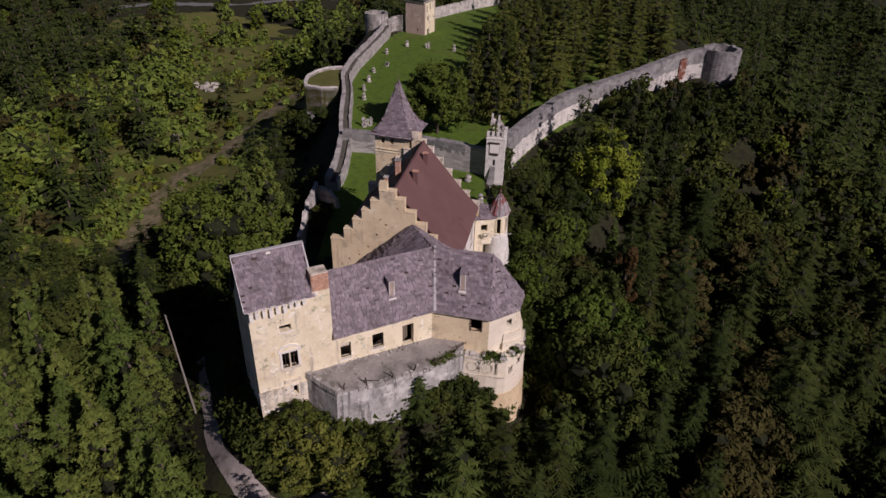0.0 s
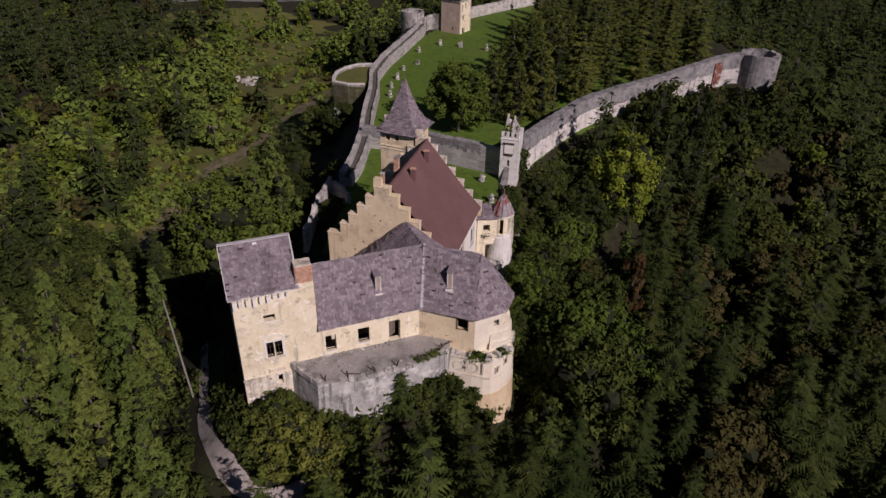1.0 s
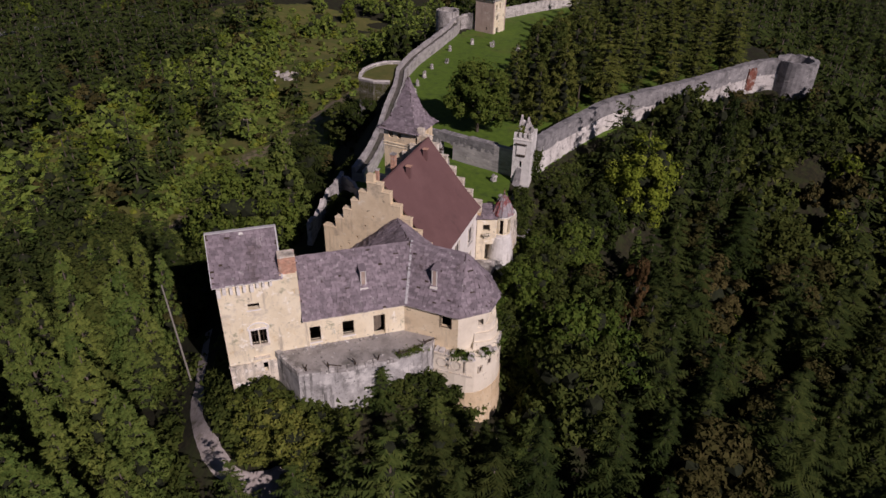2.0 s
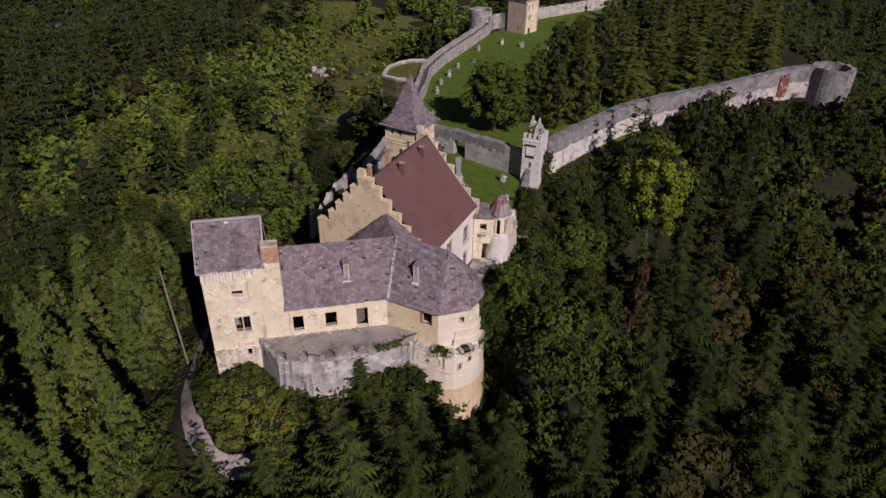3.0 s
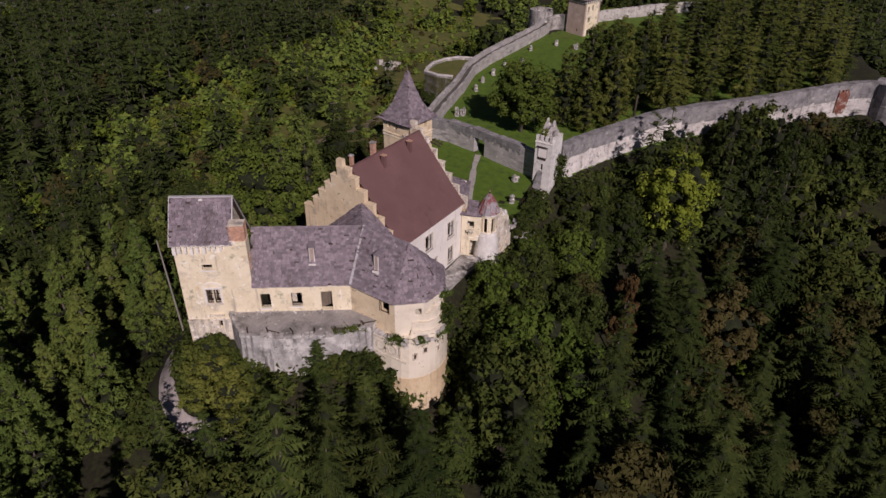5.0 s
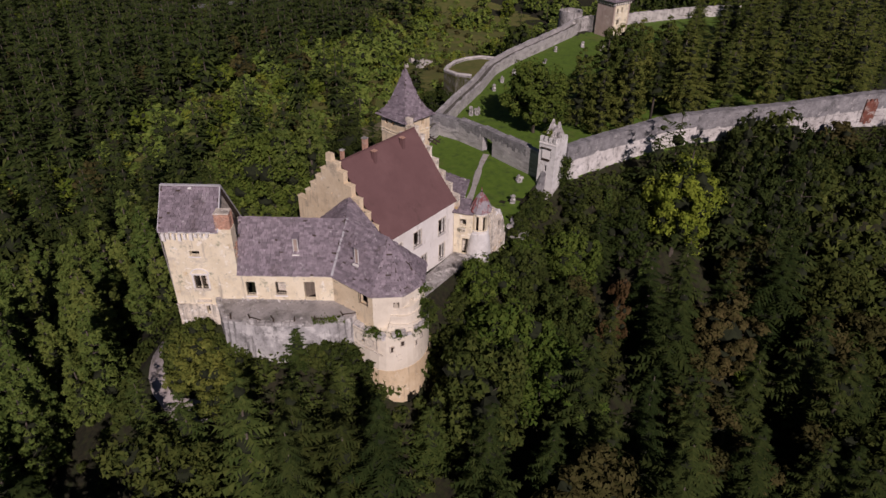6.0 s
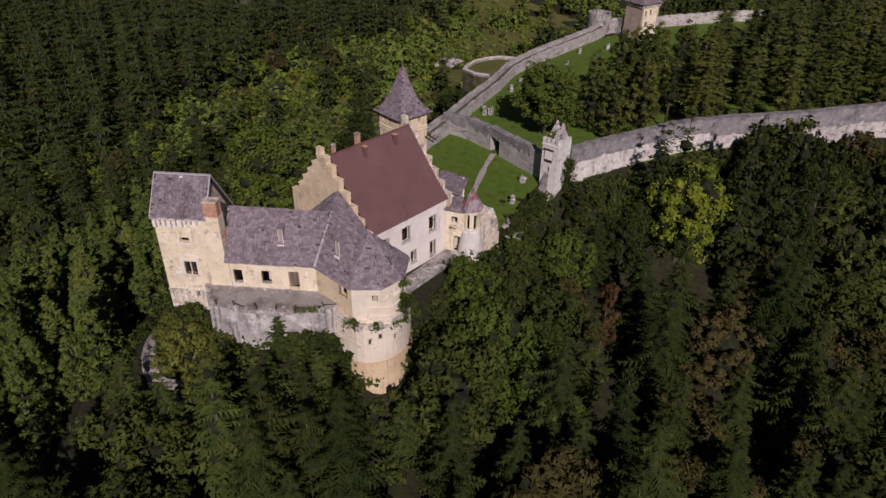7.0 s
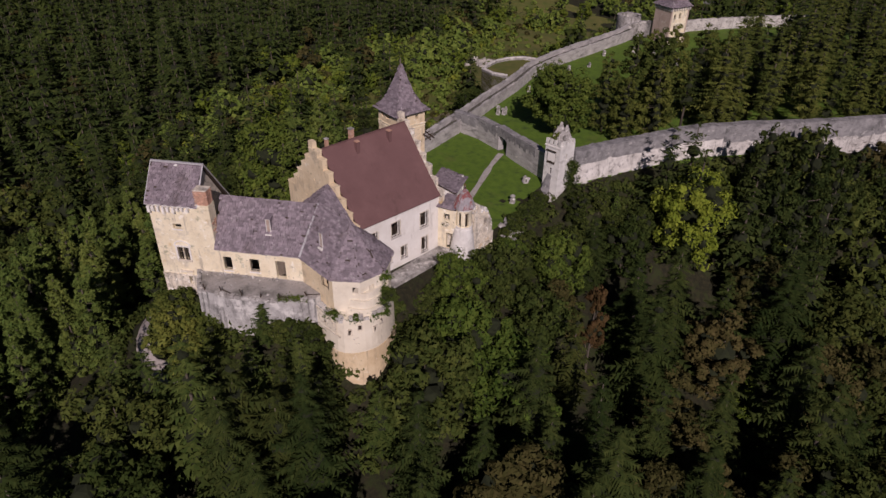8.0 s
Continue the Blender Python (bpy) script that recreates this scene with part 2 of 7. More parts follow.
# Wall walk colour, darkened for the shade behind the parapet.
WALK_SHADE = mat("dark_wall_walk", [(0.3, (0.07, 0.065, 0.055)), (0.7, (0.14, 0.13, 0.11))], 1.2, 8, 0.95, 0.5, 6, stain=(0.05, 0.06, 0.03), stain_scale=0.5, stain_range=(0.5, 0.65))
BARK = mat("bark", [(0.3, (0.05, 0.04, 0.03)), (0.7, (0.14, 0.115, 0.09))], 3, 6, 0.95, 0.6, 12, stretch=(1, 1, 0.25))


def leaf(name, dark, mid, pale, v=0.16, hue=0.015, objrand=0.25):
    dark, mid, pale = [(r, g, b * 1.12) for r, g, b in (dark, mid, pale)]
    return mat(name, [(0.3, dark), (0.5, mid), (0.75, pale)], 0.35, 4, 0.85, 0, 1, island=v, objrand=objrand, spec=0.06, hue=hue, trans=0.14)


LEAF = leaf("broad_leaves", (0.028, 0.040, 0.008), (0.048, 0.065, 0.013), (0.074, 0.094, 0.019))
# Darker copy of LEAF; the right-hand woods' dimmer light is in its colour.
LEAF_DIM = leaf("dimmed_broad_leaves", (0.021, 0.029, 0.006), (0.037, 0.049, 0.010), (0.058, 0.072, 0.015))
LEAF_LIGHT = leaf("light_green_leaves", (0.067, 0.092, 0.014), (0.104, 0.136, 0.021), (0.144, 0.176, 0.03))
LEAF_PALE = leaf("yellow_green_leaves", (0.065, 0.092, 0.010), (0.107, 0.14, 0.016), (0.149, 0.178, 0.024), hue=0.015)
LEAF_BRIGHT = leaf("bright_yellow_green_leaves", (0.115, 0.155, 0.015), (0.175, 0.22, 0.022), (0.23, 0.27, 0.032), hue=0.01)
LEAF_VALLEY = leaf("valley_leaves", (0.066, 0.104, 0.017), (0.110, 0.160, 0.027), (0.154, 0.206, 0.037))
LEAF_AUTUMN = leaf("browning_leaves", (0.038, 0.036, 0.011), (0.064, 0.058, 0.017), (0.093, 0.080, 0.025))
LEAF_RUST = leaf("rust_brown_leaves", (0.046, 0.029, 0.010), (0.076, 0.048, 0.017), (0.108, 0.072, 0.026))
LEAF_OLIVE = leaf("olive_shrub_leaves", (0.066, 0.080, 0.015), (0.112, 0.130, 0.023), (0.160, 0.174, 0.035))
NEEDLE = leaf("spruce_needles", (0.018, 0.028, 0.007), (0.035, 0.050, 0.011), (0.062, 0.082, 0.018))
LEAF_GREEN = leaf("fresh_green_leaves", (0.038, 0.060, 0.010), (0.066, 0.100, 0.015), (0.098, 0.138, 0.021))
NEEDLE_MID = leaf("slope_pine_needles", (0.021, 0.029, 0.006), (0.038, 0.050, 0.011), (0.060, 0.073, 0.015))
NEEDLE_FAR = leaf("far_pine_needles", (0.022, 0.034, 0.008), (0.041, 0.057, 0.013), (0.067, 0.085, 0.020), objrand=0.0)
NEEDLE_FIR = leaf("fir_needles", (0.043, 0.062, 0.013), (0.076, 0.102, 0.021), (0.110, 0.137, 0.030))
NEEDLE_VALLEY = leaf("valley_conifer_needles", (0.025, 0.039, 0.009), (0.047, 0.067, 0.015), (0.076, 0.098, 0.021), objrand=0.0)
NEEDLE_YARD = leaf("yard_pine_needles", (0.050, 0.064, 0.013), (0.088, 0.106, 0.020), (0.126, 0.140, 0.028))
NEEDLE_PINE = leaf("pine_needles", (0.058, 0.084, 0.017), (0.100, 0.136, 0.026), (0.138, 0.176, 0.035), objrand=0.14)

# ---- building blocks ----
ORIGIN = {}


class Geo:
    """Plain vertex and face lists in world metres."""

    def __init__(self):
        self.v, self.f = [], []

    def face(self, *pts):
        k = len(self.v)
        self.v += [tuple(p) for p in pts]
        self.f.append(tuple(range(k, k + len(pts))))

    def box(self, m, x0, x1, y0, y1, z0, z1, taper=0.0):
        k = len(self.v)
        for z, s in ((z0, 0.0), (z1, taper)):
            for x, y in ((x0 + s, y0 + s), (x1 - s, y0 + s), (x1 - s, y1 - s), (x0 + s, y1 - s)):
                self.v.append(tuple(m @ Vector((x, y, z))))
        self.f += [(k + a, k + b, k + c, k + d) for a, b, c, d in
                   ((3, 2, 1, 0), (4, 5, 6, 7), (0, 1, 5, 4), (1, 2, 6, 5), (2, 3, 7, 6), (3, 0, 4, 7))]

    def prism(self, pts, z0, z1, batter=0.0):
        """A closed polygon drawn upwards; counter-clockwise from above. batter widens its foot."""
        k, n = len(self.v), len(pts)
        cx, cy = sum(p[0] for p in pts) / n, sum(p[1] for p in pts) / n
        for z, b in ((z0, batter), (z1, 0.0)):
            for x, y in pts:
                d = math.hypot(x - cx, y - cy) or 1
                self.v.append((x + (x - cx) / d * b, y + (y - cy) / d * b, z))
        self.f.append(tuple(k + i for i in reversed(range(n))))
        self.f.append(tuple(k + n + i for i in range(n)))
        for i in range(n):
            j = (i + 1) % n
            self.f.append((k + i, k + j, k + n + j, k + n + i))

    def slab(self, pts, thick):
        """A plane polygon with thickness below it."""
        p = [Vector(q) for q in pts]
        nrm = Vector((0, 0, 0))
        for i in range(len(p)):
            nrm += p[i].cross(p[(i + 1) % len(p)])
        nrm = nrm.normalized() * thick
        k, n = len(self.v), len(p)
        self.v += [tuple(q) for q in p] + [tuple(q - nrm) for q in p]
        self.f.append(tuple(k + i for i in range(n)))
        self.f.append(tuple(k + n + i for i in reversed(range(n))))
        for i in range(n):
            j = (i + 1) % n
            self.f.append((k + j, k + i, k + n + i, k + n + j))

    def ring(self, cx, cy, r0, r1, z0, z1, n=28, a0=0.0, a1=2 * math.pi, jag=0.0, rnd=None):
        """A round wall between two radii, part or full circle."""
        full = a1 - a0 > 6.28
        m = n if full else n + 1
        k = len(self.v)
        for i in range(m):
            a = a0 + (a1 - a0) * i / n
            top = z1 + (rnd.uniform(-jag, jag) if rnd else 0)
            for r, z in ((r1, z0), (r1, top), (r0, top), (r0, z0)):
                self.v.append((cx + r * math.cos(a), cy + r * math.sin(a), z))
        for i in range(n):
            p, q = k + 4 * i, k + 4 * ((i + 1) % m)
            self.f += [(p, q, q + 1, p + 1), (p + 1, q + 1, q + 2, p + 2), (p + 2, q + 2, q + 3, p + 3)]
        if not full:
            self.f += [(k, k + 1, k + 2, k + 3), tuple(k + 4 * n + i for i in (3, 2, 1, 0))]

    def wall(self, p0, p1, z0, z1, thick, openings=(), tops=None):
        """A wall whose outer face runs from p0 to p1 with the inside on its left. openings: (from, to, sill, head) in metres along it.
        tops: for a stepped or broken top, (from, to, height) pieces."""
        p0, p1 = Vector(p0), Vector(p1)
        length = (p1 - p0).length
        d = (p1 - p0) / length
        inn = Vector((-d.y, d.x))
        xs = {0.0, length}
        zs = {z0, z1}
        for a, b, lo, hi in openings:
            xs |= {a, b}
            zs |= {lo, hi}
        for a, b, h in tops or ():
            xs |= {max(0, a), min(length, b)}
            zs.add(h)
        xs, zs = sorted(xs), sorted(zs)
        nx, nz = len(xs) - 1, len(zs) - 1

        def solid(i, j):
            if not (0 <= i < nx and 0 <= j < nz):
                return False
            x, z = (xs[i] + xs[i + 1]) / 2, (zs[j] + zs[j + 1]) / 2
            if any(a < x < b and lo < z < hi for a, b, lo, hi in openings):
                return False
            if tops:
                return any(a < x < b and z < h for a, b, h in tops)
            return True

        def P(x, t, z):
            q = p0 + d * x + inn * t
            return (q.x, q.y, z)
        for i in range(nx):
            for j in range(nz):
                if not solid(i, j):
                    continue
                a, b, lo, hi = xs[i], xs[i + 1], zs[j], zs[j + 1]
                self.face(P(a, 0, lo), P(b, 0, lo), P(b, 0, hi), P(a, 0, hi))
                self.face(P(b, thick, lo), P(a, thick, lo), P(a, thick, hi), P(b, thick, hi))
                if not solid(i - 1, j):
                    self.face(P(a, thick, lo), P(a, 0, lo), P(a, 0, hi), P(a, thick, hi))
                if not solid(i + 1, j):
                    self.face(P(b, 0, lo), P(b, thick, lo), P(b, thick, hi), P(b, 0, hi))
                if not solid(i, j + 1):
                    self.face(P(a, 0, hi), P(b, 0, hi), P(b, thick, hi), P(a, thick, hi))
                if not solid(i, j - 1):
                    self.face(P(a, thick, lo), P(b, thick, lo), P(b, 0, lo), P(a, 0, lo))

    def tube(self, pts, radii, n=6):
        """A bent round bar through points."""
        k = len(self.v)
        pts = [Vector(p) for p in pts]
        for i, (p, r) in enumerate(zip(pts, radii)):
            d = (pts[min(i + 1, len(pts) - 1)] - pts[max(i - 1, 0)]).normalized()
            a = d.orthogonal().normalized()
            b = d.cross(a)
            for j in range(n):
                w = 2 * math.pi * j / n
                self.v.append(tuple(p + (a * math.cos(w) + b * math.sin(w)) * r))
        for i in range(len(pts) - 1):
            for j in range(n):
                a, b = k + i * n + j, k + i * n + (j + 1) % n
                self.f.append((a, b, b + n, a + n))
        self.f.append(tuple(k + j for j in reversed(range(n))))
        self.f.append(tuple(k + (len(pts) - 1) * n + j for j in range(n)))

    def lathe(self, cx, cy, rings, n=20):
        """Rings of (radius, z) round an upright axis."""
        k = len(self.v)
        for r, z in rings:
            for j in range(n):
                a = 2 * math.pi * j / n
                self.v.append((cx + r * math.cos(a), cy + r * math.sin(a), z))
        for i in range(len(rings) - 1):
            for j in range(n):
                a, b = k + i * n + j, k + i * n + (j + 1) % n
                self.f.append((a, b, b + n, a + n))
        self.f.append(tuple(k + j for j in reversed(range(n))))
        self.f.append(tuple(k + (len(rings) - 1) * n + j for j in range(n)))


def mesh_of(name, verts, faces, material, smooth=False):
    me = bpy.data.meshes.new(name)
    me.from_pydata(verts, [], faces)
    if smooth:
        me.shade_smooth()
    me.materials.append(material)
    return me


def thing(name, at, label, category, group="", kind=""):
    ob = new(name)
    ob.empty_display_size = 0.5
    ob.location = at
    ORIGIN[ob] = Vector(at)
    return tagged(ob, label, category, group, kind)


def part(name, geo, material, parent, label="", smooth=False, kind=""):
    """One mesh under a thing or under a part, given in world metres."""
    o = ORIGIN[parent]
    me = mesh_of(name, [(x - o.x, y - o.y, z - o.z) for x, y, z in geo.v], geo.f, material, smooth)
    ob = new(name, me)
    ob.parent = parent
    ORIGIN[ob] = o
    return tagged(ob, label, kind=kind)


def piece(name, geo, material, label, category, kind="", group="", smooth=False):
    """A thing of one mesh, its origin at its base."""
    v = np.array(geo.v)
    o = Vector((float(v[:, 0].mean()), float(v[:, 1].mean()), float(v[:, 2].min())))
    ob = new(name, mesh_of(name, [(x - o.x, y - o.y, z - o.z) for x, y, z in geo.v], geo.f, material, smooth))
    ob.location = o
    ORIGIN[ob] = o
    return tagged(ob, label, category, group, kind)


def inside(px, py, poly):
    """Which of the points lie inside a polygon (arrays)."""
    px, py = np.asarray(px, float), np.asarray(py, float)
    r = np.zeros(px.shape, bool)
    n = len(poly)
    for i in range(n):
        (x0, y0), (x1, y1) = poly[i], poly[(i + 1) % n]
        if y0 == y1:
            continue
        c = ((y0 > py) != (y1 > py)) & (px < (x1 - x0) * (py - y0) / (y1 - y0) + x0)
        r ^= c
    return r


def gap(px, py, poly, closed=True):
    """Distance of points from a polygon's outline (arrays)."""
    px, py = np.asarray(px, float), np.asarray(py, float)
    best = np.full(px.shape, 1e9)
    n = len(poly)
    for i in range(n if closed else n - 1):
        (x0, y0), (x1, y1) = poly[i], poly[(i + 1) % n]
        dx, dy = x1 - x0, y1 - y0
        t = np.clip(((px - x0) * dx + (py - y0) * dy) / (dx * dx + dy * dy), 0, 1)
        best = np.minimum(best, np.hypot(px - x0 - t * dx, py - y0 - t * dy))
    return best


# ---- ground ----
HILL = [(-18, 60), (-16, 50), (-10, 50), (2, 54.5), (6, 57.5), (7.5, 62), (8.0, 79), (9.4, 88), (8.8, 97), (9.2, 103.2), (12.4, 106.8), (19, 119), (33, 137), (50, 153), (60, 163), (72, 160), (75, 170),
        (60, 260), (20, 256), (-8, 222), (-20, 208), (-24, 165), (-24, 150), (-22, 140), (-19, 115), (-20, 90), (-20, 75)]
WAVES = [(0.021, 0.013, 0.3, 2.2), (-0.012, 0.027, 1.7, 2.0), (0.055, 0.04, 2.1, 0.8), (-0.06, 0.075, 0.4, 0.6), (0.16, -0.13, 1.0, 0.25)]


def ground_z(x, y):
    """Height of the ground (arrays): a flat castle hill that falls off all round into a wooded valley."""
    x, y = np.asarray(x, float), np.asarray(y, float)
    d = np.where(inside(x, y, HILL), 0.0, gap(x, y, HILL))
    depth = 30.0 + 8.0 / (1 + np.exp(-(x - 25) / 12))
    west = np.clip((-x - 18) / 10, 0, 1) * np.clip((y - 92) / 30, 0, 1)
    z = -depth * (1 - np.exp(-(d / (30.0 - 13.0 * west)) ** 0.95))
    w = sum(a * np.sin(kx * x + ky * y + p) for kx, ky, p, a in WAVES)
    far = np.clip((np.hypot(x, y - 120) - 220) / 900, 0, 1)
    z = z - 4.5 * np.exp(-((x - 12) ** 2 + (y - 54) ** 2) / 40.0) * np.clip(d / 2, 0, 1)
    return z + w * np.clip(d / 25, 0, 1) + far * far * 60 - 0.12 * np.clip(d / 3, 0, 1)


def gz(x, y):
    return float(ground_z(np.array([x]), np.array([y]))[0])


def axis(lo, hi, fine, start, end):
    """Grid lines: even between lo and hi, ever wider out to start and end."""
    mid = list(np.arange(lo, hi + 0.1, fine))
    a, b, s = [], [], fine
    v = lo
    while v > start:
        s *= 1.25
        v -= s
        a.append(v)
    v, s = hi, fine
    while v < end:
        s *= 1.25
        v += s
        b.append(v)
    return np.array(a[::-1] + mid + b)


gx, gy = axis(-120, 120, 2.5, -4000, 4000), axis(-20, 260, 2.5, -3000, 4500)
GX, GY = np.meshgrid(gx, gy)
GZ = ground_z(GX, GY)
nx, ny = len(gx), len(gy)
idx = np.arange(nx * ny).reshape(ny, nx)
gf = np.stack([idx[:-1, :-1], idx[:-1, 1:], idx[1:, 1:], idx[1:, :-1]], -1).reshape(-1, 4)
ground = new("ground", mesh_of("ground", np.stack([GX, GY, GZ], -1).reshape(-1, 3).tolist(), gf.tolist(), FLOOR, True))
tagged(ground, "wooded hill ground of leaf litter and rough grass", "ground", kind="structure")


def sheet(name, poly, step, lift, material, label, category):
    """A patch of the ground's surface, laid just above it."""
    g = Geo()
    xs = [p[0] for p in poly]
    ys = [p[1] for p in poly]
    ax, ay = np.arange(min(xs), max(xs) + step, step), np.arange(min(ys), max(ys) + step, step)
    X, Y = np.meshgrid(ax, ay)
    Z = ground_z(X, Y) + lift
    keep = inside(X[:-1, :-1] + step / 2, Y[:-1, :-1] + step / 2, poly)
    ids = np.arange(X.size).reshape(X.shape)
    f = np.stack([ids[:-1, :-1], ids[:-1, 1:], ids[1:, 1:], ids[1:, :-1]], -1)[keep]
    used = np.unique(f)
    back = np.zeros(X.size, int)
    back[used] = np.arange(len(used))
    g.v = np.stack([X, Y, Z], -1).reshape(-1, 3)[used].tolist()
    g.f = back[f].reshape(-1, 4).tolist()
    return piece(name, g, material, label, category, "structure", smooth=True)


def ribbon(name, pts, width, lift, material, label, category, cross=3):
    """A path along points, following the ground."""
    g = Geo()
    P = np.array(pts, float)
    seg = np.r_[0, np.cumsum(np.hypot(*np.diff(P, axis=0).T))]
    s = np.arange(0, seg[-1], 0.8)
    x, y = np.interp(s, seg, P[:, 0]), np.interp(s, seg, P[:, 1])
    k = np.ones(7) / 7
    x = np.convolve(np.pad(x, 3, "edge"), k, "valid")
    y = np.convolve(np.pad(y, 3, "edge"), k, "valid")
    tx, ty = np.gradient(x), np.gradient(y)
    ln = np.hypot(tx, ty)
    tx, ty = tx / ln, ty / ln
    rnd = np.random.RandomState(5)
    w = np.linspace(*width, len(s)) if isinstance(width, tuple) else width
    w = w * (1 + 0.15 * np.sin(s * 0.7) + 0.1 * rnd.uniform(-1, 1, len(s)))
    for i in range(len(s)):
        for j in range(cross + 1):
            o = (j / cross - 0.5) * w[i]
            px, py = x[i] - ty[i] * o, y[i] + tx[i] * o
            g.v.append((px, py, gz(px, py) + lift))
    for i in range(len(s) - 1):
        for j in range(cross):
            a = i * (cross + 1) + j
            g.f.append((a, a + cross + 1, a + cross + 2, a + 1))
    return piece(name, g, material, label, category, "structure", smooth=True)


LAWN = [(-17, 100), (5, 95), (8.0, 98), (8.4, 104), (12, 107), (18, 119), (32, 137), (48, 152), (58, 163), (55, 200), (50, 245), (20, 243), (-6, 214), (-12, 200), (-15, 192), (-20, 165), (-21, 152), (-19.5, 141), (-17, 118)]
sheet("lawn", LAWN, 1.0, 0.08, GRASS, "bright green mown grass inside the castle walls", "lawn")
sheet("inner_lawn", [(-16, 78), (-12, 80), (4, 80), (9.0, 82), (9.3, 90), (8.2, 98), (5, 95), (-17, 100)], 1.0, 0.08, GRASS, "bright green grass of the inner castle yard", "lawn")
ribbon("yard_path", [(3.2, 82), (0, 96), (-3, 106), (-4.2, 112)], 1.0, 0.14, GRAVEL, "narrow pale footpath across the castle lawn", "path")
ribbon("access_path", [(-8.5, 44.2), (-10.6, 43.0), (-13.4, 42.6), (-16.0, 43.2), (-18.8, 45.4), (-22, 49), (-24.3, 53.5), (-27, 60), (-31, 70)], (2.1, 0.9), 0.14, PATH, "pale gravel track winding up to the castle", "path")
sheet("valley_meadow", [(-38, 100), (-34, 130), (-36, 175), (-34, 215), (-40, 260), (-60, 300), (-60, 335), (-110, 348), (-150, 325), (-150, 290), (-120, 262), (-135, 200), (-120, 140), (-105, 100), (-70, 88)], 2.5, 0.14, MEADOW, "rough yellowish meadow and scrub of the valley", "meadow")
ribbon("valley_track", [(-42.5, 198), (-44.9, 192.2), (-48.7, 184.3), (-52, 171), (-56.8, 160.7), (-62.6, 155.4), (-65.4, 146.5), (-64.7, 138.7), (-65.4, 126.4), (-64.5, 114)], 7.0, 0.24, DIRT, "grassy dirt track through the valley woods", "path")
ribbon("valley_road", [(-320, 240), (-250, 262), (-185, 310), (-165, 340), (-110, 368), (-40, 400)], 6.5, 0.3, ASPHALT, "grey asphalt road along the valley edge", "road")


# ---- castle ----
FA = pose(-16.78, 49.2, 0, 0, 0, 25.8)
FR = pose(-4.42, 66.13, 0, 0, 0, -11.65)


def at(m, x, y, z=0.0):
    return tuple(m @ Vector((x, y, z)))


def at2(m, x, y):
    return tuple(m @ Vector((x, y, 0)))[:2]


def shingles(polys, row=0.30, wide=0.48, seed=1, thick=0.07):
    """Thin boards in courses over roof planes; the first edge of each polygon is its eave."""
    rnd = random.Random(seed)
    g = Geo()
    for poly in polys:
        p = [Vector(q) for q in poly]
        e = (p[1] - p[0]).normalized()
        nrm = e.cross(p[2] - p[0]).normalized()
        s = nrm.cross(e)
        flat = [((q - p[0]).dot(e), (q - p[0]).dot(s)) for q in p]
        x0, x1 = min(q[0] for q in flat), max(q[0] for q in flat)
        y1 = max(q[1] for q in flat)
        y = -0.08
        cand = []
        while y < y1:
            x = x0 - rnd.random() * wide
            while x < x1:
                w = wide * rnd.uniform(0.6, 1.3)
                cand.append((x, y, w))
                x += w
            y += row
        cx, cy = np.array([c[0] + c[2] / 2 for c in cand]), np.array([c[1] + row * 0.5 for c in cand])
        ok = inside(cx, np.maximum(cy, 0.02), flat)
        for (x, y, w), good in zip(cand, ok):
            if not good or rnd.random() < 0.012:
                continue
            hits = []
            for (ax, ay), (bx, by) in zip(flat, flat[1:] + flat[:1]):
                yc = min(max(y + row * 0.5, 0.02), y1 - 0.02)
                if (ay > yc) != (by > yc):
                    hits.append(ax + (bx - ax) * (yc - ay) / (by - ay))
            if hits:
                x, w = max(x, min(hits) - 0.04), min(x + w, max(hits) + 0.04) - max(x, min(hits) - 0.04)
                if w < 0.06:
                    continue
            ln = min(row * rnd.uniform(1.25, 1.6), y1 - y + 0.02)
            up, tilt, sag = 0.01, thick * rnd.uniform(1.0, 2.4), rnd.uniform(-0.02, 0.03)
            k = len(g.v)
            for a, b, h in ((x, y + sag, tilt), (x + w - 0.03, y + sag, tilt), (x + w - 0.03, y + ln, up), (x, y + ln, up)):
                g.v.append(tuple(p[0] + e * a + s * b + nrm * (h + thick * 0.4)))
            for a, b, h in ((x, y + sag, 0), (x + w - 0.03, y + sag, 0)):
                g.v.append(tuple(p[0] + e * a + s * b + nrm * (h - 0.01)))
            g.f += [(k, k + 1, k + 2, k + 3), (k + 4, k + 5, k + 1, k), (k + 4, k, k + 3), (k + 1, k + 5, k + 2)]
    return g


def strip(parent, name, p, q, w, h, material, label=""):
    """A straight board or metal strip laid along a roof's edge."""
    p, q = Vector(p), Vector(q)
    d = (q - p).normalized()
    side = d.cross(Vector((0, 0, 1))).normalized() * w * 0.5
    up = Vector((0, 0, h))
    g = Geo()
    k = [p - side, p + side, q + side, q - side]
    g.v = [tuple(v - up * 0.4) for v in k] + [tuple(v + up * 0.6) for v in k]
    g.f = [(0, 1, 2, 3), (7, 6, 5, 4), (0, 4, 5, 1), (1, 5, 6, 2), (2, 6, 7, 3), (3, 7, 4, 0)]
    return part(name, g, material, parent, label)


def roof(parent, polys, label, material=SHINGLE, seed=1, thick=0.14, row=0.28):
    g = Geo()
    for q in polys:
        g.slab(q, thick)
    r = part("roof", g, DARKWOOD if material is SHINGLE else material, parent, label)
    part("shingles", shingles(polys, seed=seed, row=row), material, r, kind="stuff")
    return r


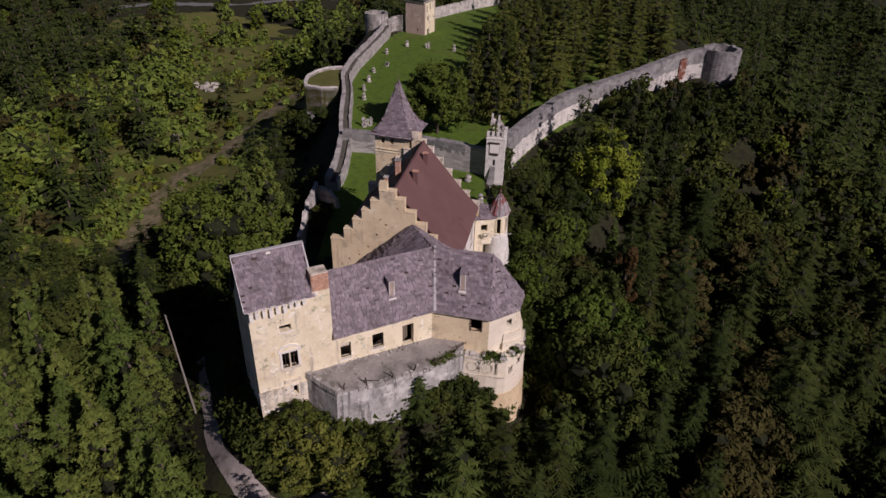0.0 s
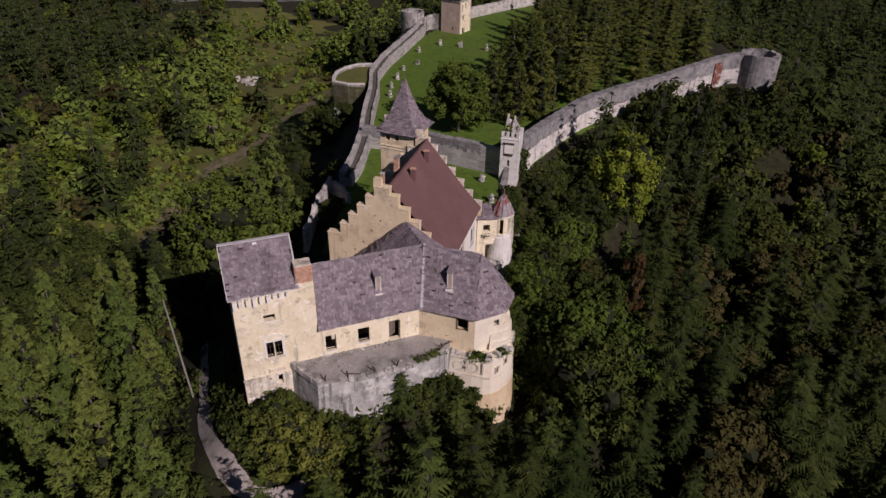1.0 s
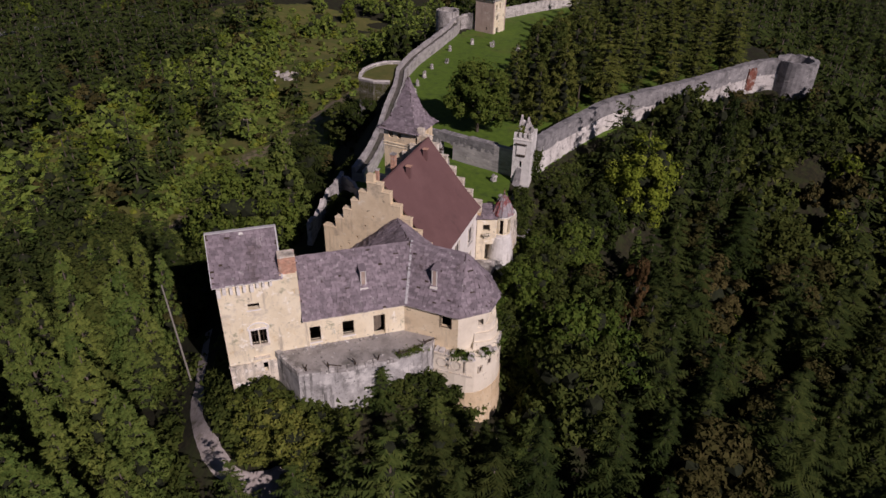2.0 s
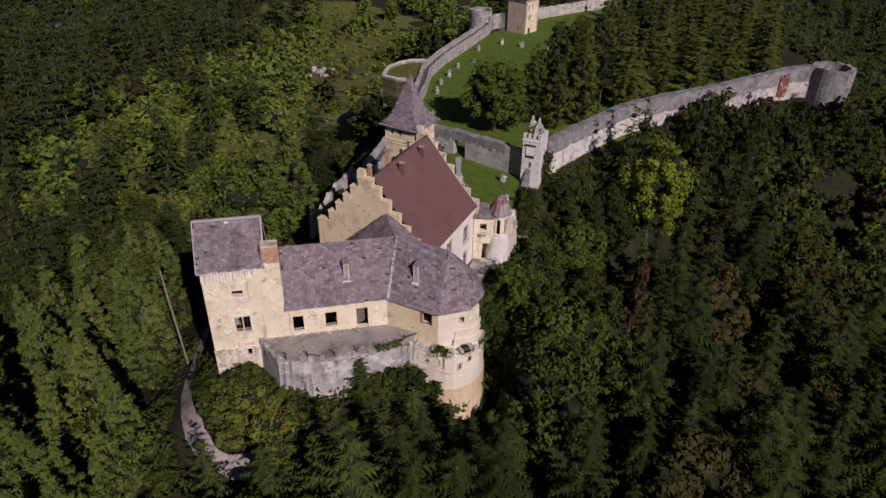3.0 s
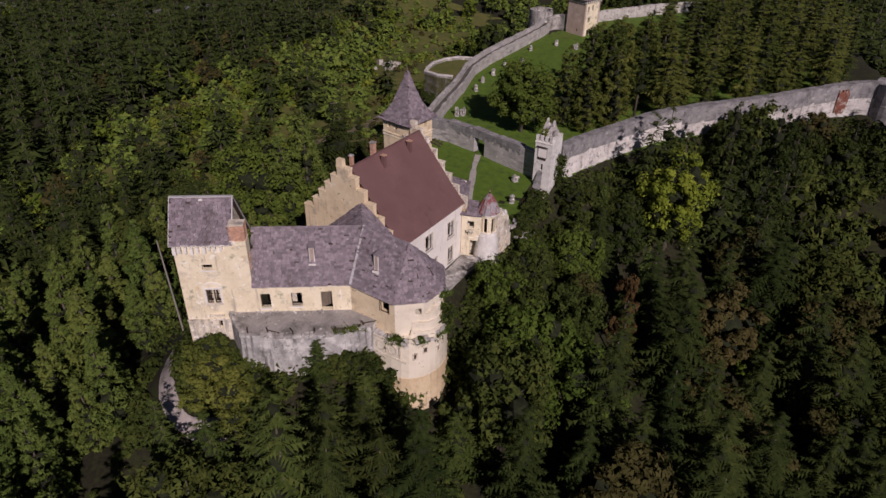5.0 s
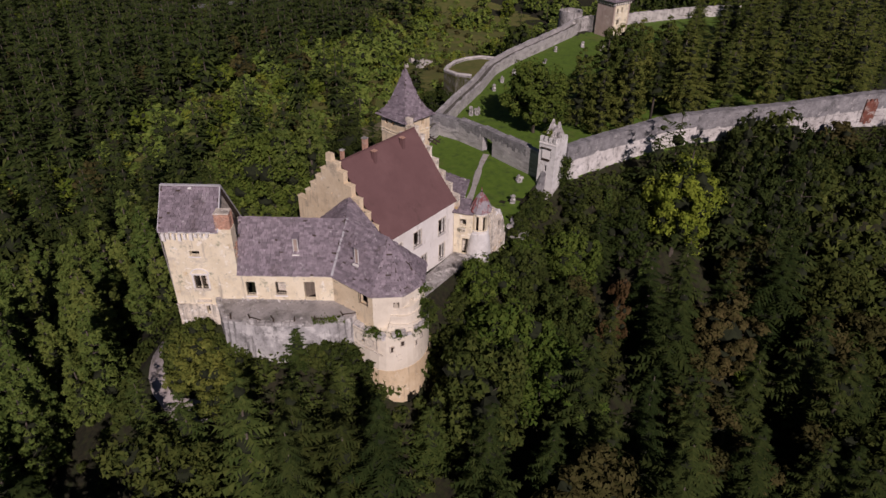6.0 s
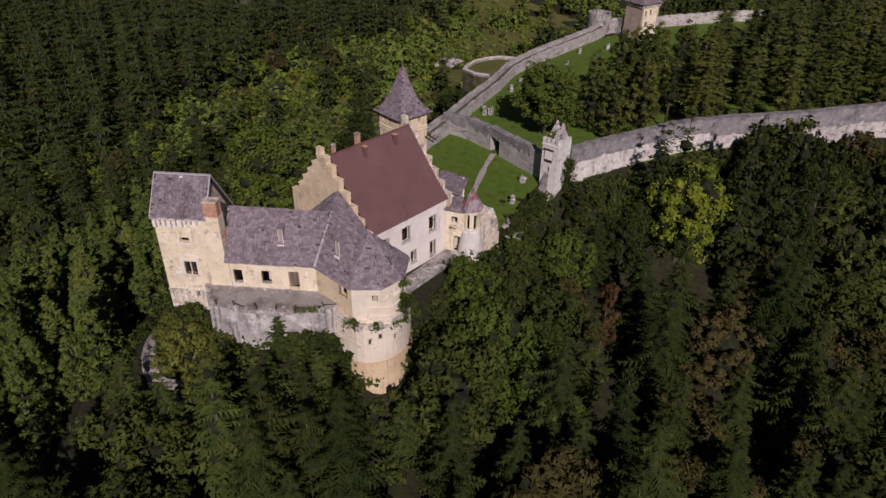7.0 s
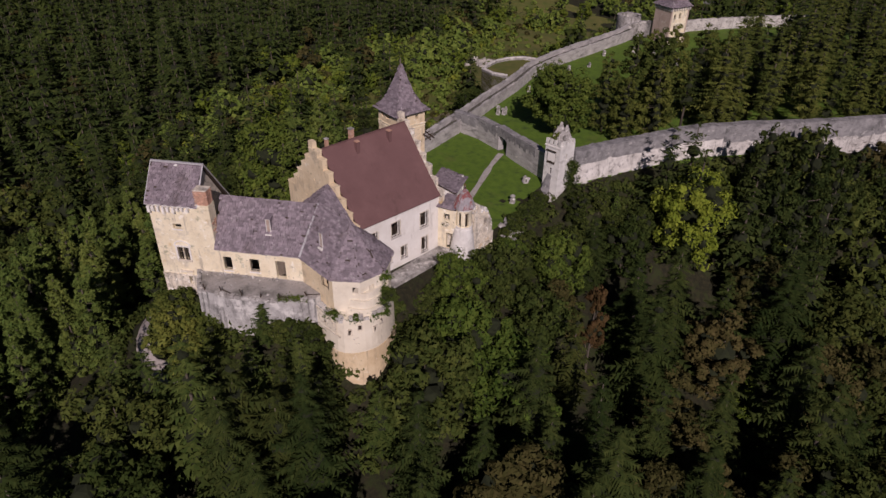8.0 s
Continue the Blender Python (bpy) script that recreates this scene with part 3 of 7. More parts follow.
def window(parent, m, x0, x1, z0, z1, depth, panes=2, material=DARKWOOD, frame_w=0.07, name="window"):
    """A wooden frame with bars, set back in an opening of a wall whose outer face is the plane y = 0 of m."""
    g = Geo()
    y0, y1 = depth, depth + 0.08
    g.box(m, x0, x0 + frame_w, y0, y1, z0, z1)
    g.box(m, x1 - frame_w, x1, y0, y1, z0, z1)
    g.box(m, x0 + frame_w, x1 - frame_w, y0, y1, z1 - frame_w, z1)
    g.box(m, x0 + frame_w, x1 - frame_w, y0, y1, z0, z0 + frame_w)
    for i in range(1, panes):
        x = x0 + (x1 - x0) * i / panes
        g.box(m, x - 0.03, x + 0.03, y0 + 0.01, y1 - 0.01, z0 + frame_w, z1 - frame_w)
    if panes > 1:
        z = z0 + (z1 - z0) * 0.62
        g.box(m, x0 + frame_w, x1 - frame_w, y0 + 0.02, y1 - 0.02, z - 0.025, z + 0.025)
    return part(name, g, material, parent, "weathered window frame")


def sill(parent, m, x0, x1, z, material, out=0.12):
    g = Geo()
    g.box(m, x0 - 0.12, x1 + 0.12, -out, 0.15, z - 0.14, z - 0.004)
    return part("sill", g, material, parent)


def trim(parent, m, x0, x1, z0, z1, material, w=0.16, out=0.05):
    """A plaster surround about an opening."""
    g = Geo()
    g.box(m, x0 - w, x0 - 0.003, -out, 0.04, z0, z1)
    g.box(m, x1 + 0.003, x1 + w, -out, 0.04, z0, z1)
    g.box(m, x0 - w, x1 + w, -out, 0.04, z1 + 0.003, z1 + w)
    return part("surround", g, material, parent)


# corner tower
tower = thing("corner_tower", at(FA, 3, 4, -1), "tall cream plaster corner tower with a grey shingle roof", "tower")
g = Geo()
W_FRONT = [(2.65, 3.75, 9.65, 10.35), (2.55, 3.25, 5.15, 7.1), (3.37, 4.07, 5.15, 7.1), (3.3, 3.75, 1.6, 3.0)]
g.wall(at2(FA, 0, 0), at2(FA, 6.0, 0), -3, 12.72, 0.6, W_FRONT)
part("wall", g, PLASTER, tower)
g = Geo()
g.wall(at2(FA, 6.0, 0.6), at2(FA, 6.0, 7.3), 0, 10.2, 0.6)
g.slab([at(FA, 6.0, 0.6, 10.2), at(FA, 6.0, 7.3, 10.2), at(FA, 6.0, 7.3, 10.5), at(FA, 6.0, 3.1, 16.5), at(FA, 6.0, 0.6, 13.2)], 0.6)
part("wall", g, PLASTER_OLD, tower)
g = Geo()
g.wall(at2(FA, 6.0, 7.9), at2(FA, 0, 7.9), -5, 10.3, 0.6)
part("wall", g, PLASTER_OLD, tower)
g = Geo()
g.wall(at2(FA, 0, 7.3), at2(FA, 0, 0.6), -5, 10.2, 0.6)
g.slab([at(FA, 0, 7.3, 10.2), at(FA, 0, 0.6, 10.2), at(FA, 0, 0.6, 13.2), at(FA, 0, 3.1, 16.5), at(FA, 0, 7.3, 10.5)], 0.6)
part("wall", g, PLASTER_OLD, tower)
# Floors kept low and dark in colour, standing in for unlit rooms.
g = Geo()
g.box(FA, 0.6, 5.4, 0.6, 7.3, 0.3, 0.6)
part("floor_slab", g, DARKWOOD, tower)
g = Geo()
g.box(FA, 0.6, 5.4, 0.6, 7.3, 7.5, 7.75)
part("floor_slab", g, DARKWOOD, tower)
g = Geo()
g.box(FA, -0.12, 4.6, -0.14, -0.003, 2.85, 3.02)
g.box(FA, 2.5, 4.1, -0.22, -0.003, 3.45, 3.72)
g.box(FA, 2.35, 4.25, -0.18, -0.003, 5.05, 5.30)
part("cornice", g, PLASTER_OLD, tower)
rnd = random.Random(2)
for k in range(9):
    g = Geo()
    x = 0.02 + k * 0.62 + rnd.uniform(-0.04, 0.04)
    w = rnd.uniform(0.24, 0.36)
    lo = rnd.uniform(11.55, 11.95) if k < 6 else 12.15
    g.box(FA, x, x + w, -0.46, -0.003, lo + 0.3, 12.74, 0.0)
    g.box(FA, x + 0.04, x + w - 0.04, -0.2, -0.003, lo + 0.05, lo + 0.295)
    part("corbel", g, PLASTER_WHITE, tower)
roof(tower, [[at(FA, -0.25, -0.12, 12.86), at(FA, 6.25, -0.12, 12.86), at(FA, 6.25, 3.1, 16.9), at(FA, -0.3, 3.1, 16.9)],
             [at(FA, 6.25, 8.3, 10.0), at(FA, -0.3, 8.3, 10.0), at(FA, -0.3, 3.1, 16.9), at(FA, 6.25, 3.1, 16.9)]], "weathered grey wooden shingles", seed=3)
strip(tower, "ridge_strip", at(FA, -0.35, 3.1, 17.0), at(FA, 6.3, 3.1, 17.0), 0.3, 0.14, METAL, "pale sheet metal ridge strip")
strip(tower, "verge_strip", at(FA, -0.3, -0.16, 12.93), at(FA, -0.33, 3.05, 16.98), 0.08, 0.14, METAL, "pale sheet metal verge strip")
strip(tower, "verge_strip", at(FA, 6.27, -0.16, 12.93), at(FA, 6.27, 3.05, 16.98), 0.14, 0.16, METAL, "pale sheet metal verge strip")
strip(tower, "verge_strip", at(FA, 6.27, 8.3, 10.06), at(FA, 6.27, 3.15, 16.98), 0.14, 0.16, METAL, "pale sheet metal verge strip")
strip(tower, "eave_board", at(FA, -0.3, -0.2, 12.86), at(FA, 6.0, -0.2, 12.86), 0.08, 0.14, PLASTER_PALE)
g = Geo()
g.box(FA @ pose(3.0, 2.75, 16.5, -51, 0, 0), -0.22, 0.22, -0.3, 0.3, 0.05, 0.3, 0.05)
part("roof_hatch", g, PLASTER_PALE, tower, "small pale roof hatch")
for x0, x1 in ((2.55, 3.25), (3.37, 4.07)):
    w = window(tower, FA, x0, x1, 5.15, 7.1, 0.2, 2)
trim(tower, FA, 2.55, 4.07, 5.15, 7.1, PLASTER_WHITE, 0.22, 0.09)
g = Geo()
for k in range(12):
    a0, a1 = math.pi * k / 12, math.pi * (k + 1) / 12
    g.slab([at(FA, 3.31 + r * math.cos(a), -0.1, 7.2 + r * 0.75 * math.sin(a)) for r, a in ((0.95, a0), (1.13, a0), (1.13, a1), (0.95, a1))], 0.13)
part("arch_moulding", g, PLASTER_WHITE, tower)
trim(tower, FA, 3.3, 3.75, 1.6, 3.0, PLASTER_OLD, 0.14, 0.07)
sill(tower, FA, 2.65, 3.75, 9.65, PLASTER_WHITE)
g = Geo()
rnd = random.Random(6)
g.wall(at2(FA, -0.05, -0.055), at2(FA, 4.72, -0.055), -3, 2.84, 0.05, [(3.35, 3.8, 1.6, 2.83)])
part("plinth_render", g, PLASTER_OLD, tower, "peeling whitish render below the string course")
# chimney breast with its brick stack
g = Geo()
g.box(FA, 6.003, 7.7, 0.0, 1.5, -3, 13.2)
part("chimney_breast", g, PLASTER, tower)
g = Geo()
rnd = random.Random(4)
for r in range(12):
    z = 13.2 + r * 0.155
    for k in range(6):
        x = 6.08 + k * 0.262 + (0.13 if r % 2 else 0) - 0.05
        g.box(FA, x, x + 0.25, 0.05 + rnd.uniform(0, 0.03), 0.3, z, z + 0.14)
        g.box(FA, x, x + 0.25, 1.1, 1.35 + rnd.uniform(0, 0.03), z, z + 0.14)
    for k in range(3):
        y = 0.305 + k * 0.265
        g.box(FA, 7.40, 7.66, y, y + 0.25, z, z + 0.14)
        g.box(FA, 6.05, 6.30, y, y + 0.25, z, z + 0.14)
g.box(FA, 6.15, 7.55, 0.12, 1.28, 13.2, 15.0)
stack = part("chimney", g, BRICK, tower, "orange brick chimney stack")
g = Geo()
g.box(FA, 6.02, 7.68, 0.0, 1.4, 15.07, 15.14, 0.03)
part("chimney_cap", g, PLASTER_OLD, stack)
g = Geo()
for k in range(26):
    z, y = 8.4 + rnd.uniform(0, 2.6), rnd.uniform(0.05, 1.0)
    g.box(FA, 7.703, 7.74 + rnd.uniform(0, 0.05), y, y + 0.26, z, z + 0.12)
part("bare_brickwork", g, BRICK, tower, "exposed orange brickwork", kind="stuff")

# main wing
CW, RW, R2W, R3W, R4W, R5W = at2(FA, 18.4, 0), (5.75, 56.15), (8.5, 57.85), (9.3, 60.7), (7.8, 64.2), (3.2, 65.6)
wing = thing("main_wing", (0, 60, -1), "long cream plaster castle wing under a hipped grey shingle roof", "building")
g = Geo()
WA = [(0.65, 1.75, 4.35, 6.3), (4.05, 5.25, 4.5, 6.35), (7.35, 8.6, 3.92, 6.45)]
g.wall(at2(FA, 7.7, 0), CW, -3, 7.75, 0.6, WA)
part("wall", g, PLASTER, wing)
g = Geo()
g.wall(CW, RW, -3, 7.6, 0.6, [(4.1, 5.25, 5.4, 6.95)])
part("wall", g, PLASTER_WARM, wing)
g = Geo()
g.wall(RW, R2W, -6, 7.5, 0.6, [(2.3, 2.95, 5.1, 6.2)])
part("wall", g, PLASTER_SMOOTH, wing)
g = Geo()
g.wall(R2W, R3W, -8, 7.5, 0.6, [(1.2, 1.9, 4.9, 6.0)])
part("wall", g, PLASTER_SMOOTH, wing)
g = Geo()
g.wall(R3W, R4W, -8, 7.5, 0.6)
g.wall(R4W, R5W, -8, 7.5, 0.6)
part("wall", g, PLASTER_SMOOTH, wing)
g = Geo()
g.wall(R5W, at2(FA, 7.7, 7.2), -3, 7.6, 0.6)
part("wall", g, PLASTER_OLD, wing)
# Dark low floor, so that the rooms behind the windows look unlit.
g = Geo()
g.prism([at2(FA, 7.8, 0.65), at2(FA, 18.3, 0.65), (5.6, 56.8), (7.9, 58.2), (8.6, 60.7), (7.2, 63.6), (3.2, 65.0), at2(FA, 7.8, 6.6)], 0.2, 0.5)
part("floor_slab", g, DARKWOOD, wing)
RC, RE = (-0.1, 60.7, 13.0), (6.0, 59.6, 12.9)
eA, eC, eR, e2, e3, e4 = at(FA, 7.72, -0.4, 7.5), (-0.05, 56.8, 7.6), (5.8, 55.7, 7.4), (8.85, 57.55, 7.35), (9.7, 60.7, 7.4), (8.0, 64.6, 7.4)
roof(wing, [[eA, eC, RC, at(FA, 7.72, 3.35, 12.9)], [eC, eR, RE, RC], [eR, e2, RE], [e2, e3, RE], [e3, e4, RE],
            [e4, (3.0, 66.1, 7.4), RC, RE], [(3.0, 66.1, 7.4), at(FA, 7.72, 7.6, 7.5), at(FA, 7.72, 3.35, 12.9), RC]], "weathered grey wooden shingles", seed=7)
strip(wing, "hip_board", Vector(eR) + Vector((0, 0, 0.14)), Vector(RE) + Vector((0, 0, 0.12)), 0.16, 0.07, SHINGLE)
strip(wing, "hip_board", Vector(e2) + Vector((0, 0, 0.14)), Vector(RE) + Vector((0, 0, 0.12)), 0.16, 0.07, SHINGLE)
strip(wing, "eave_board", Vector(eA) + Vector((0, 0, -0.1)), Vector(eC) + Vector((0, 0, -0.1)), 0.06, 0.16, PLASTER_OLD)
strip(wing, "eave_board", Vector(eC) + Vector((0, 0, -0.1)), Vector(eR) + Vector((0, 0, -0.1)), 0.06, 0.16, PLASTER_OLD)
strip(wing, "eave_board", Vector(eR) + Vector((0, 0, -0.1)), Vector(e2) + Vector((0, 0, -0.1)), 0.06, 0.16, PLASTER_OLD)
FB = Matrix.Translation((CW[0], CW[1], 0)) @ pose(0, 0, 0, 0, 0, math.degrees(math.atan2(RW[1] - CW[1], RW[0] - CW[0])))
FC = Matrix.Translation((RW[0], RW[1], 0)) @ pose(0, 0, 0, 0, 0, math.degrees(math.atan2(R2W[1] - RW[1], R2W[0] - RW[0])))
for a, b, lo, hi in WA[:2]:
    window(wing, FA, 7.7 + a, 7.7 + b, lo, hi, 0.3, 1, frame_w=0.05)
    sill(wing, FA, 7.7 + a, 7.7 + b, lo, PLASTER_WHITE)
window(wing, FB, 4.1, 5.25, 5.4, 6.95, 0.08, 1)
trim(wing, FB, 4.1, 5.25, 5.4, 6.95, DARKWOOD, 0.09, 0.03)
window(wing, FC, 2.3, 2.95, 5.1, 6.2, 0.2, 1)
g = Geo()
DOOR = FA @ pose(7.7 + 7.38, 0.5, 3.95, 0, 0, 32)
g.box(DOOR, 0, 1.18, 0, 0.06, 0, 2.45)
for k in range(3):
    g.box(DOOR, 0.1, 1.08, -0.03, -0.003, 0.15 + k * 0.78, 0.8 + k * 0.78)
part("door", g, WOOD, wing, "weathered wooden door leaf standing ajar")


def dormer(m, x, y, z, turn=0.0, w=0.6, h=2.1, d=1.25):
    """A narrow tall roof vent with a framed front, its back buried in the slope."""
    mm = m @ pose(x, y, z, 0, 0, turn)
    g = Geo()
    g.box(mm, -w / 2, w / 2, 0.05, d, 0, h)
    dd = part("dormer", g, SHINGLE, wing, "narrow shingled roof vent with a pale frame")
    g = Geo()
    for a in (-w / 2, w / 2 - 0.1):
        g.box(mm, a, a + 0.1, -0.02, 0.046, 0.1, h)
    g.box(mm, -w / 2 + 0.1, w / 2 - 0.1, -0.02, 0.046, h - 0.12, h)
    part("dormer_frame", g, PLASTER_PALE, dd)
    g = Geo()
    g.slab([at(mm, -w / 2 - 0.08, -0.1, h + 0.03), at(mm, w / 2 + 0.08, -0.1, h + 0.03), at(mm, w / 2 + 0.08, d, h + 0.1), at(mm, -w / 2 - 0.08, d, h + 0.1)], 0.05)
    part("dormer_roof", g, SHINGLE, dd)
    g = Geo()
    g.box(mm, -w / 2 + 0.12, w / 2 - 0.12, 0.0, 0.046, 0.15, h - 0.15)
    part("shutter", g, ROSE, dd, "faded reddish shutter")
    g = Geo()
    g.box(mm, -w / 2 - 0.1, w / 2 + 0.1, -0.3, 0.04, -0.12, 0.08)
    part("dormer_sill", g, PLASTER_WHITE, dd)


dormer(Matrix(), -4.3, 56.35, 9.55, 25.8)
dormer(Matrix(), 2.9, 57.75, 9.6, -10.5)
g = Geo()
g.slab([(-0.06, 56.70, 7.78), (0.22, 56.70, 7.78), (0.1, 60.7, 13.2), (-0.16, 60.7, 13.2)], 0.03)
part("valley_flashing", g, METAL, wing, "pale metal flashing between the roof slopes")
g = Geo()
for q0, q1 in ((at(FA, 7.72, 3.35, 12.95), (-0.1, 60.7, 13.05)), ((-0.1, 60.7, 13.05), (6.0, 59.6, 12.95))):
    v = Vector(q1) - Vector(q0)
    for k in range(int(v.length / 0.6)):
        a = Vector(q0) + v.normalized() * (k * 0.6)
        b = a + v.normalized() * 0.62
        o = Vector((-v.y, v.x, 0)).normalized() * 0.16
        h = Vector((0, 0, 0.09 + 0.02 * (k % 3)))
        g.slab([a - o - Vector((0, 0, 0.12)), b - o - Vector((0, 0, 0.12)), b + h, a + h], 0.03)
        g.slab([a + h, b + h, b + o - Vector((0, 0, 0.12)), a + o - Vector((0, 0, 0.12))], 0.03)
part("ridge_cover", g, SHINGLE, wing, kind="stuff")
# link roof that leans on the stepped gable
LP, LQ = at(FR, 2.0, -0.72, 13.2), (-0.3, 60.8, 13.05)
lL0, lL1 = at(FR, -4.2, -0.72, 7.6), at(FA, 13.0, 7.4, 7.6)
lR0, lR1 = at(FR, 6.9, -0.72, 7.8), (4.4, 62.6, 9.6)
roof(wing, [[lL0, lL1, LP], [lL1, LQ, LP], [lR1, lR0, LP], [lR1, LP, LQ]], "weathered grey wooden shingles", seed=9)

# terrace in front of the wing
TE = [at2(FA, 4.7, -0.02), (-9.2, 48.55), (-4.6, 50.2), (-0.4, 52.3), (2.2, 54.2), (3.2, 55.6), (3.2, 56.55), at2(FA, 18.3, -0.02)]
terrace = thing("terrace", (-4, 52, -2), "broad grey terrace on a rough stone retaining wall", "terrace")
g = Geo()
g.prism(TE, -5, 3.65, 0.25)
part("retaining_wall", g, STONE_DARK, terrace)
g = Geo()
g.prism(TE, 3.654, 3.85)
part("paving", g, SLAB, terrace, "worn dark grey terrace floor")
rnd = random.Random(12)
for k in range(5):
    (xa, ya), (xb, yb) = TE[k], TE[k + 1]
    ln = math.hypot(xb - xa, yb - ya)
    m = Matrix.Translation((xa, ya, 0)) @ pose(0, 0, 0, 0, 0, math.degrees(math.atan2(yb - ya, xb - xa)))
    s = 0.0
    while s < ln - 0.3:
        w = min(rnd.uniform(0.5, 1.1), ln - s)
        g = Geo()
        h = rnd.choice((0.02, 0.05, 0.08, 0.25)) if k else 0.2
        g.box(m, s, s + w - 0.02, -0.1 - rnd.uniform(0, 0.08), rnd.uniform(0.3, 0.6), 3.5, 3.86 + h, 0.05)
        if k == 0 or rnd.random() < 0.7:
            part("coping_stone", g, STONE, terrace)
        s += w
    for s in np.arange(0.8, ln - 0.5, 2.3):
        if k == 0:
            continue
        q = m @ Vector((s, 0.25, 3.8))
        g = Geo()
        g.tube([tuple(q), (q.x + rnd.uniform(-0.15, 0.15), q.y, q.z + 0.45), (q.x + rnd.uniform(-0.3, 0.3), q.y - 0.1, q.z + 0.95)], [0.09, 0.08, 0.06], 6)
        part("railing_post", g, DARKWOOD, terrace, "bent rusty railing post")
        if rnd.random() < 0.5:
            e = m @ Vector((s + rnd.uniform(0.8, 1.6), 0.2, 4.05))
            g = Geo()
            g.tube([(q.x, q.y, q.z + 0.5), tuple(e)], [0.06, 0.05], 5)
            part("railing_bar", g, DARKWOOD, terrace, "broken rusty railing bar")

g = Geo()
rnd = random.Random(31)
for k in range(75):
    if k < 60:
        x, y = rnd.uniform(5.2, 18.0), -abs(rnd.gauss(0, 0.35)) - 0.05
    else:
        x, y = rnd.uniform(9.0, 18.0), -rnd.uniform(0.3, 3.5)
    q = FA @ Vector((x, y, 3.86))
    if not inside([q.x], [q.y], TE)[0]:
        continue
    w = rnd.uniform(0.05, 0.15)
    g.box(Matrix.Translation(q) @ pose(0, 0, 0, rnd.uniform(-25, 25), rnd.uniform(-25, 25), rnd.uniform(0, 180)), -w, w, -w * 0.7, w * 0.7, -0.05, w * 0.9, w * 0.25)
part("rubble", g, STONE, terrace, "fallen plaster rubble", kind="stuff")

# lower bastion under the round end
bast = thing("lower_bastion", (7, 57, -6), "battered plaster bastion with a carved frieze below the round wing end", "bastion")
BP = [(3.25, 56.4), (3.3, 55.7), (7.6, 54.95), (9.9, 57.4), (10.2, 60.6), (8.6, 64.2), (6, 62), (5, 58)]


def rounded(poly, first, last):
    """Cuts the corners first to last of a polygon twice, so that they run round."""
    for _ in range(2):
        out, n = [], len(poly)
        for i, p in enumerate(poly):
            if first <= i <= last:
                for w in (poly[i - 1], poly[(i + 1) % n]):
                    out.append((p[0] * 0.75 + w[0] * 0.25, p[1] * 0.75 + w[1] * 0.25))
            else:
                out.append(p)
        poly, last = out, last + (last - first + 1)
    return poly


g = Geo()
g.prism(rounded(BP, 2, 5), -12, 2.7, 0.5)
part("wall", g, PLASTER_SMOOTH, bast)
g = Geo()
g.prism(rounded([(x + (x - 7) * 0.07, y + (y - 58.5) * 0.07) for x, y in BP], 2, 5), -12, -2.2, 0.45)
part("footing", g, PLASTER_OCHRE, bast, "bare ochre plaster footing")
for inset, top in ((0.06, 3.5), (0.16, 4.5), (0.26, 5.4)):
    g = Geo()
    g.prism(rounded([(x + (7.6 - x) * inset, y + (60.0 - y) * inset) for x, y in ((7.4, 56.5), (9.9, 57.4), (10.2, 60.6), (8.6, 64.2), (6.6, 62.0))], 1, 3), 2.0, top, 0.25)
    part("upper_wall", g, PLASTER_SMOOTH, bast)
FD = Matrix.Translation((3.3, 55.7, 0)) @ pose(0, 0, 0, 0, 0, math.degrees(math.atan2(54.95 - 55.7, 7.6 - 3.3)))
g = Geo()
g.box(FD, 0.0, 4.36, -0.14, 0.05, 2.45, 2.72)
g.box(FD, 0.0, 4.36, -0.1, -0.003, 0.2, 0.4)
part("moulding", g, PLASTER_OLD, bast)
for cx in (0.9, 2.5):
    g = Geo()
    n_ = 18
    for k in range(n_):
        a0, a1 = 2 * math.pi * k / n_, 2 * math.pi * (k + 1) / n_
        g.slab([at(FD, cx + r * math.cos(a), -0.07, 1.4 + r * math.sin(a)) for r, a in ((0.5, a0), (0.68, a0), (0.68, a1), (0.5, a1))], 0.06)
    part("carved_roundel", g, PLASTER_OLD, bast, "carved stone roundel")
for a in (1.6, 3.5):
    g = Geo()
    g.box(FD, a, a + 0.15, -0.09, -0.003, 0.7, 2.2)
    part("carved_pilaster", g, PLASTER_OLD, bast)
rnd = random.Random(41)
for (xa, ya), (xb, yb) in zip(BP[1:5], BP[2:6]):
    m = Matrix.Translation((xa, ya, 0)) @ pose(0, 0, 0, 0, 0, math.degrees(math.atan2(yb - ya, xb - xa)))
    ln, s = math.hypot(xb - xa, yb - ya), 0.0
    while s < ln:
        w = rnd.uniform(0.35, 0.8)
        if rnd.random() < 0.75:
            g = Geo()
            g.box(m, s, s + w - 0.03, -0.02 - rnd.uniform(0, 0.1), rnd.uniform(0.35, 0.8), 2.5, 2.75 + rnd.uniform(0, 0.45), 0.06)
            part("broken_stone", g, STONE_LIGHT, bast)
        s += w
